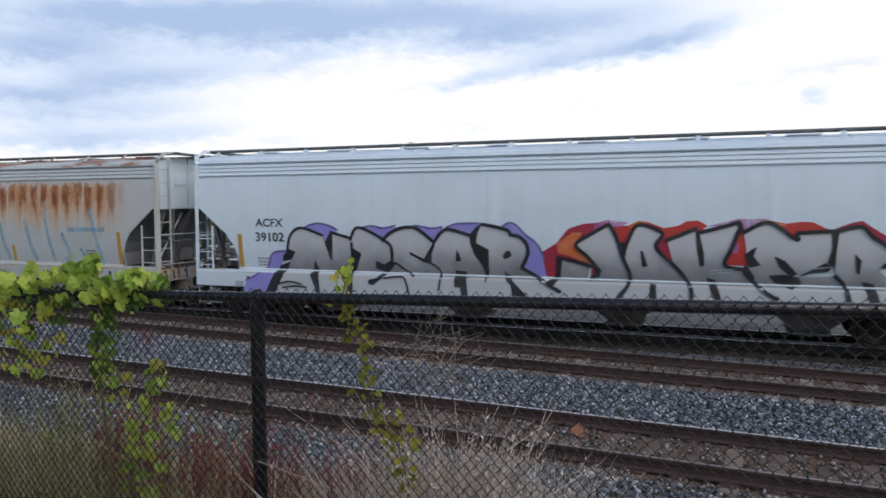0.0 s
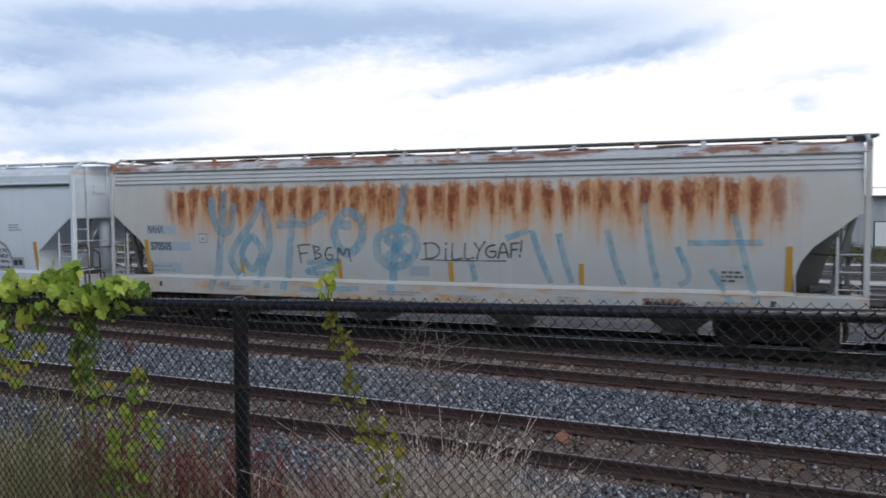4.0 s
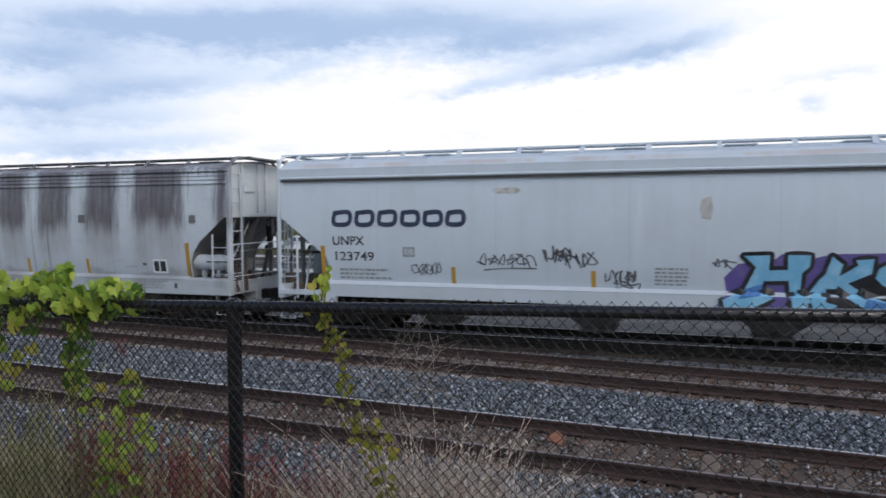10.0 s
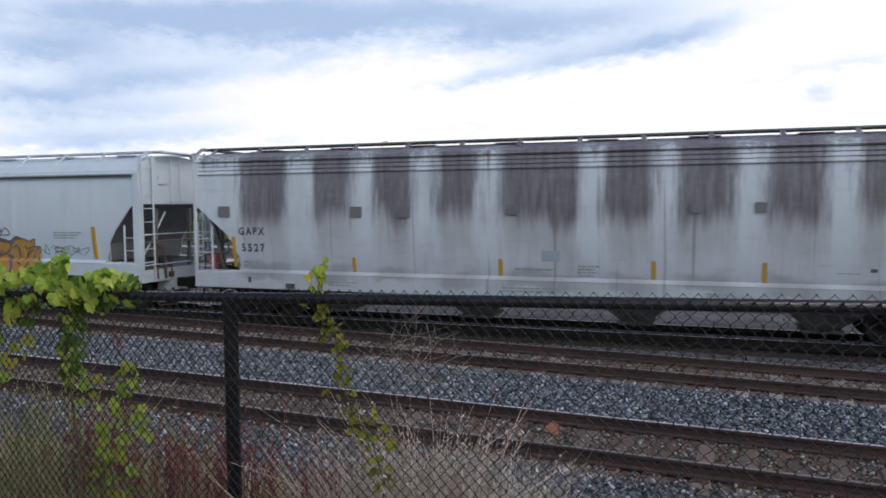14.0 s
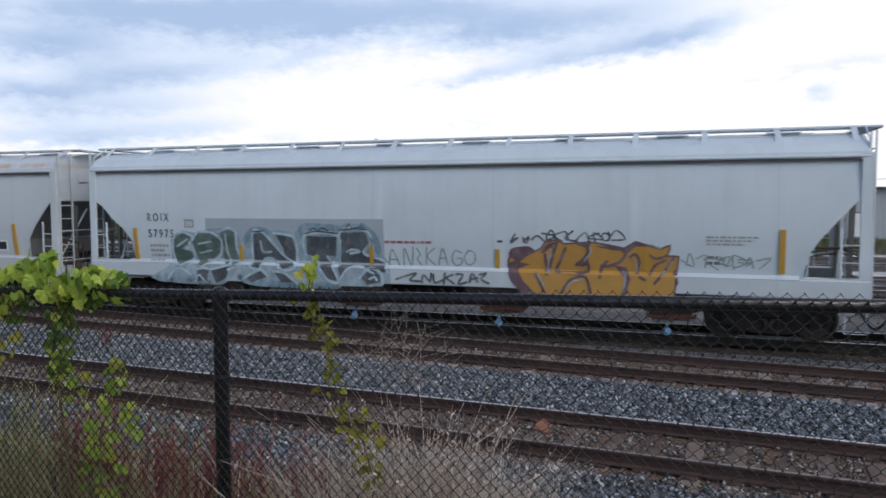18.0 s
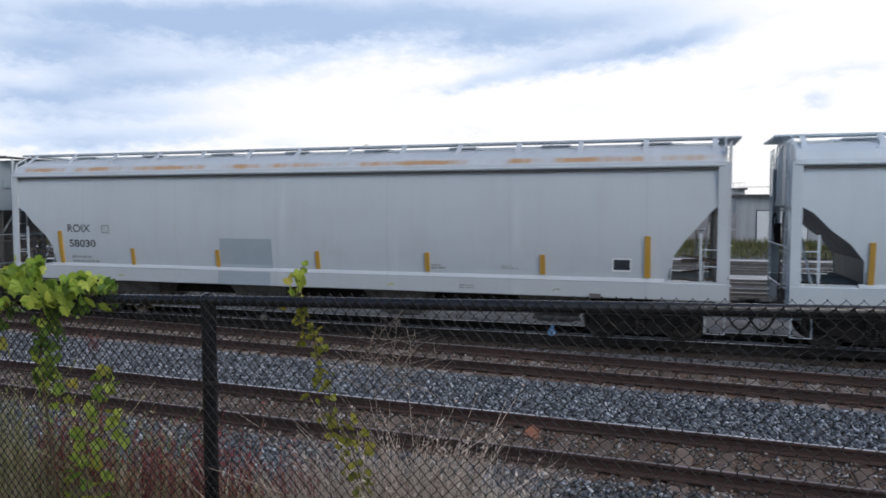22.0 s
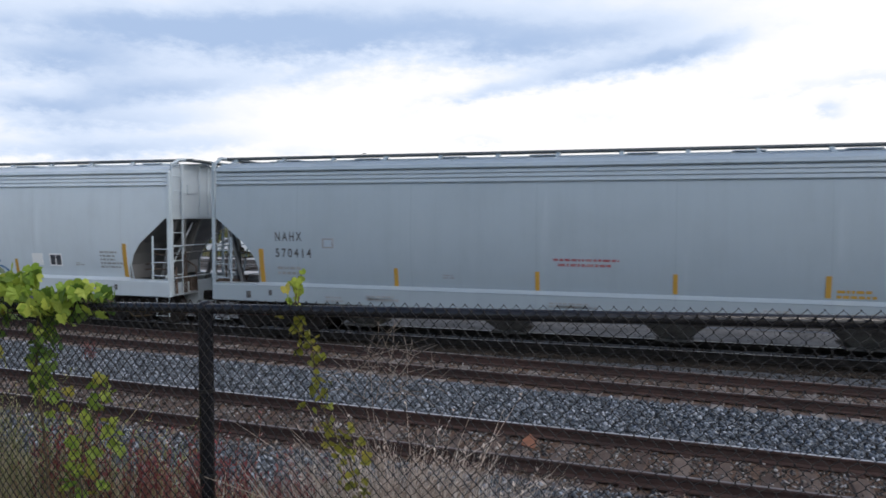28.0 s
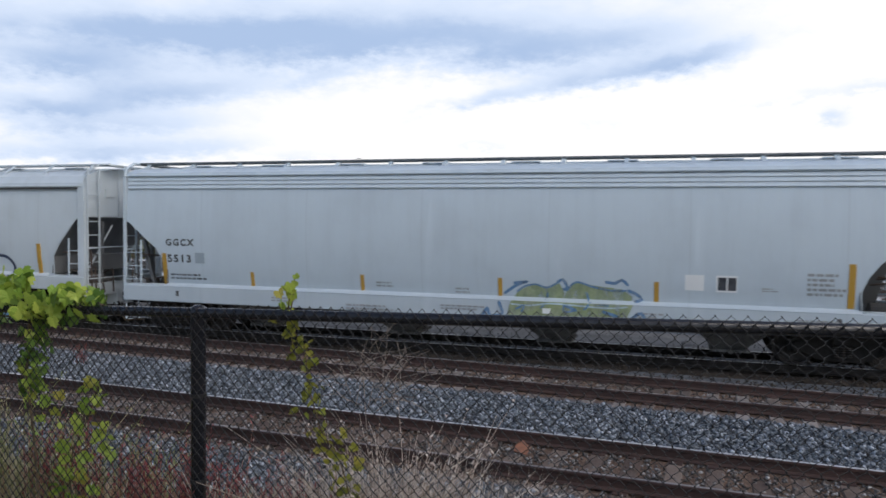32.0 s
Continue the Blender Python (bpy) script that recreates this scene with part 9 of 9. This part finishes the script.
part("roof", Build().box(-1.65, 1.65, -1.4, 1.4, 3.75, 3.9), ROOFING, kiosk)
for x in (-1.1, 0.3):
    part("window", Build().box(x, x + 0.8, -1.24, -1.19, 2.9, 3.5), CONCRETE, kiosk)
make_shed(5.6, 34.0, 73.0, 90.0, 4.2, PALEWALL, "low pale grey industrial shed with a white roller door", [(7.4, 4.2, 0.0, 2.9, GLASS), (14.0, 1.2, 0.0, 2.1, GLASS), (17.0, 1.6, 1.2, 2.2, GLASS)])
make_shed(4.0, 9.0, 104.0, 112.0, 5.6, PALEWALL, "tall pale blue-grey shed behind the yard", [(4.8, 1.2, 1.6, 2.8, GLASS)])


def make_tree(x, y, h, leaf, thick, seed, words):
    """Tapered trunk, forking limbs, and a crown of many small leaves with gaps."""
    rnd = random.Random(seed)
    t = thing("tree", words, "tree", "", "", pose(x, y, -0.25))
    b = Build()
    b.tube([(0, 0, 0), (0.05 * h * rnd.uniform(-1, 1), 0, h * 0.3), (0.06 * h * rnd.uniform(-1, 1), 0.02 * h, h * 0.62)], [0.035 * h, 0.026 * h, 0.012 * h], 8)
    tips = []
    for k in range(11):
        a, z = k * 2.4, h * rnd.uniform(0.22, 0.6)
        r = h * rnd.uniform(0.16, 0.34)
        e = Vector((r * math.cos(a), r * math.sin(a), min(h * 0.97, z + h * rnd.uniform(0.16, 0.40))))
        m = Vector((e.x * 0.5, e.y * 0.5, z + (e.z - z) * 0.6))
        b.tube([(0, 0, z), m, e], [0.011 * h, 0.008 * h, 0.003 * h], 5)
        tips += [m, e]
        for j in range(4):
            s = e + Vector((rnd.gauss(0, 0.08), rnd.gauss(0, 0.08), rnd.uniform(0.02, 0.14))) * h
            b.tube([m.lerp(e, rnd.uniform(0.3, 1)), s], [0.004 * h, 0.0015 * h], 4)
            tips.append(s)
    part("trunk", b, BARK, t)
    if thick:
        n = int(950 * thick)
        c = Build()
        for i in range(n):
            p = rnd.choice(tips) + Vector((rnd.gauss(0, 1), rnd.gauss(0, 1), rnd.gauss(0, 0.8))) * 0.065 * h
            s = rnd.uniform(0.016, 0.032) * h
            u = Vector((rnd.gauss(0, 1), rnd.gauss(0, 1), rnd.gauss(0, 1))).normalized() * s
            w = u.orthogonal().normalized() * s * 0.7
            c.add([p - u, p + w, p + u, p - w], [(0, 1, 2, 3)])
        me = bpy.data.meshes.new("crown")
        me.from_pydata(c.v, [], c.f)
        me.materials.append(leaf)
        part("crown", me, leaf, t)
    return t


rnd = random.Random(21)
for k in range(62):
    a = -54 + 0.86 * k + rnd.uniform(-0.4, 0.4)
    d = rnd.uniform(100, 128)
    if a > -2.2:
        continue
    warm = rnd.random() < 0.62
    make_tree(d * math.tan(radians(a)), d, rnd.uniform(4.6, 6.6) * d / 110 * (0.68 if -21 < a < -14 or -8.5 < a < -3 else 1.0), AUTUMN if warm else LATEGREEN, rnd.uniform(0.8, 1.3), 100 + k,
              "autumn tree with orange-brown leaves behind the yard" if warm else "tree with dull green leaves behind the yard")
make_tree(-2.4, 112, 6.6, AUTUMN, 0.28, 7, "round tree, nearly bare, with a few brown leaves")
make_tree(2.2, 105, 7.6, AUTUMN, 0.0, 8, "bare leafless tree behind the wall")
make_tree(1.0, 118, 6.0, AUTUMN, 0.5, 9, "thin autumn tree behind the wall")


def make_grass(name, x0, x1, y0, y1, count, h, seed, words):
    rng = np.random.default_rng(seed)
    x, y = rng.uniform(x0, x1, count), rng.uniform(y0, y1, count)
    hh, a = rng.uniform(0.4, 1.0, count) * h, rng.uniform(0, math.tau, count)
    wx, wy = np.cos(a) * 0.03, np.sin(a) * 0.03
    tip = rng.normal(0, 0.12, (count, 2))
    z = np.full(count, -0.27)
    v = np.stack([np.stack([x - wx, y - wy, z], -1), np.stack([x + wx, y + wy, z], -1), np.stack([x + tip[:, 0], y + tip[:, 1], z + hh], -1)], 1).reshape(-1, 3)
    me = bpy.data.meshes.new(name)
    me.from_pydata(v.tolist(), [], np.arange(count * 3).reshape(-1, 3).tolist())
    me.materials.append(GRASS)
    return tagged(new(name, me), words, "grass", "", "stuff")


make_grass("rough_grass", -110, 30, 52.0, 71.0, 60000, 0.55, 3, "rough green and straw grass before the far wall")
make_grass("tall_weeds", -110, 12, 64.0, 71.5, 26000, 1.05, 4, "tall brown and green weeds at the edge of the yard")
make_grass("far_scrub", -150, -4, 74.0, 95.0, 30000, 2.6, 5, "dense dark scrub below the far trees")


def make_lamp_post(x, y, h, words, arm=1.2):
    t = thing("lamp_post", words, "lamp post", "", "", pose(x, y, -0.25))
    part("pole", Build().tube([(0, 0, 0), (0, 0, h)], [0.12, 0.06], 8), GALV, t)
    part("arm", Build().tube([(0, 0, h - 0.05), (arm, 0, h + 0.1)], 0.05, 6), GALV, t)
    part("lamp_head", Build().box(arm - 0.1, arm + 0.6, -0.15, 0.15, h + 0.04, h + 0.2, 0.04), GALV, t)


make_lamp_post(-1.5, 120, 8.6, "distant steel lamp post with a single head")
make_lamp_post(-65.2, 150, 17.2, "tall thin lamp post far beyond the train", 0.5)
make_lamp_post(22, 140, 9.5, "distant steel lamp post with a single head")
for x, w in ((-9.0, 2.6),):
    b = thing("storage_container", "faded red steel storage container by the wall", "container", "", "", pose(x, 70.0, -0.25))
    part("box", Build().box(-w / 2, w / 2, -1.2, 1.2, 0.0, 2.5), BRICKRED, b)
    for k in range(int(w / 0.4)):
        part("corrugation", Build().box(-w / 2 + 0.1 + 0.4 * k, -w / 2 + 0.28 + 0.4 * k, -1.24, -1.198, 0.1, 2.4), BRICKRED, b)


def make_parked_car(x, y, turn):
    """A far parked saloon: lofted body, glazed cabin, four wheels."""
    c = thing("parked_car", "white saloon car parked far beyond the yard", "car", "", "", pose(x, y, -0.25, 0, 0, turn))
    rows = [(-2.15, 0.78, 0.45, 0.72), (-2.05, 0.84, 0.30, 0.86), (-1.2, 0.88, 0.25, 0.92), (1.0, 0.88, 0.25, 0.92), (2.0, 0.84, 0.28, 0.80), (2.2, 0.76, 0.42, 0.66)]
    part("body", Build().loft([[(px, -w, lo), (px, w, lo), (px, w * 0.96, hi), (px, -w * 0.96, hi)] for px, w, lo, hi in rows]), GLASS, c)
    part("cabin", Build().loft([[(px, -w, z) for w in (0.82,)] + [(px, 0.82, z), (px * 0.62 - 0.15, 0.66, z + 0.52), (px * 0.62 - 0.15, -0.66, z + 0.52)] for px, z in ((-1.7, 0.88), (0.95, 0.88))]), GLASS, c)
    for s in (-1, 1):
        part("window", Build().plate([(-1.15, 0.96), (0.55, 0.96), (0.25, 1.32), (-0.95, 1.32)], s * 0.80 - 0.03, s * 0.80 + 0.03), ROOFING, c)
        for px in (-1.35, 1.35):
            part("wheel", Build().tube([(px, s * 0.90, 0.32), (px, s * 0.70, 0.32)], 0.32, 14), STEEL, c)


make_parked_car(-34.2, 58.5, 200)
make_parked_car(-38.6, 59.0, 185)


def make_hut(x, y):
    """A low dark hut with a red and white fascia and one white window."""
    h = thing("yard_hut", "low dark grey yard hut with a red and white fascia", "building", "", "", pose(x, y, -0.25))
    part("wall", Build().box(-0.95, 0.95, 0.0, 3.0, 0.0, 2.55), ROOFING, h)
    part("fascia", Build().box(-1.05, 1.05, -0.12, 3.1, 2.55, 2.70), REDINK, h, "red painted fascia")
    part("trim", Build().box(-1.05, 1.05, -0.10, 3.1, 2.46, 2.548), GLASS, h, "white strip under the fascia")
    win = part("window", Build().box(-0.3, 0.45, -0.05, 0.02, 1.25, 2.05), GLASS, h, "white-framed window")
    for k in (-0.2, 0.12):
        part("pane", Build().box(k, k + 0.24, -0.07, -0.045, 1.35, 1.95), ROOFING, win)


make_hut(-22.5, 52.5)


# ---------------------------------------------------------------- what moves
def motions():
    for key, x0, x1, *_ in TRAIN:
        walk(CARS[key], [(t, pose((x0 + x1) / 2 + rolled(t), TRAINY, 0.0)) for t in range(0, 33)])
    step = 0.14
    times = [k * step for k in range(int(32 / step) + 1)] + [32.0]
    for ws in WHEELS:
        spot = ws.location.copy()
        walk(ws, [(t, pose(*spot) @ Matrix.Rotation(rolled(t) / 0.457, 4, "Y")) for t in times])
    walk(SKY, [(t, pose(*EYE, 0, 0, 1.45 - 0.166 * t)) for t in range(0, 33, 4)])


motions()
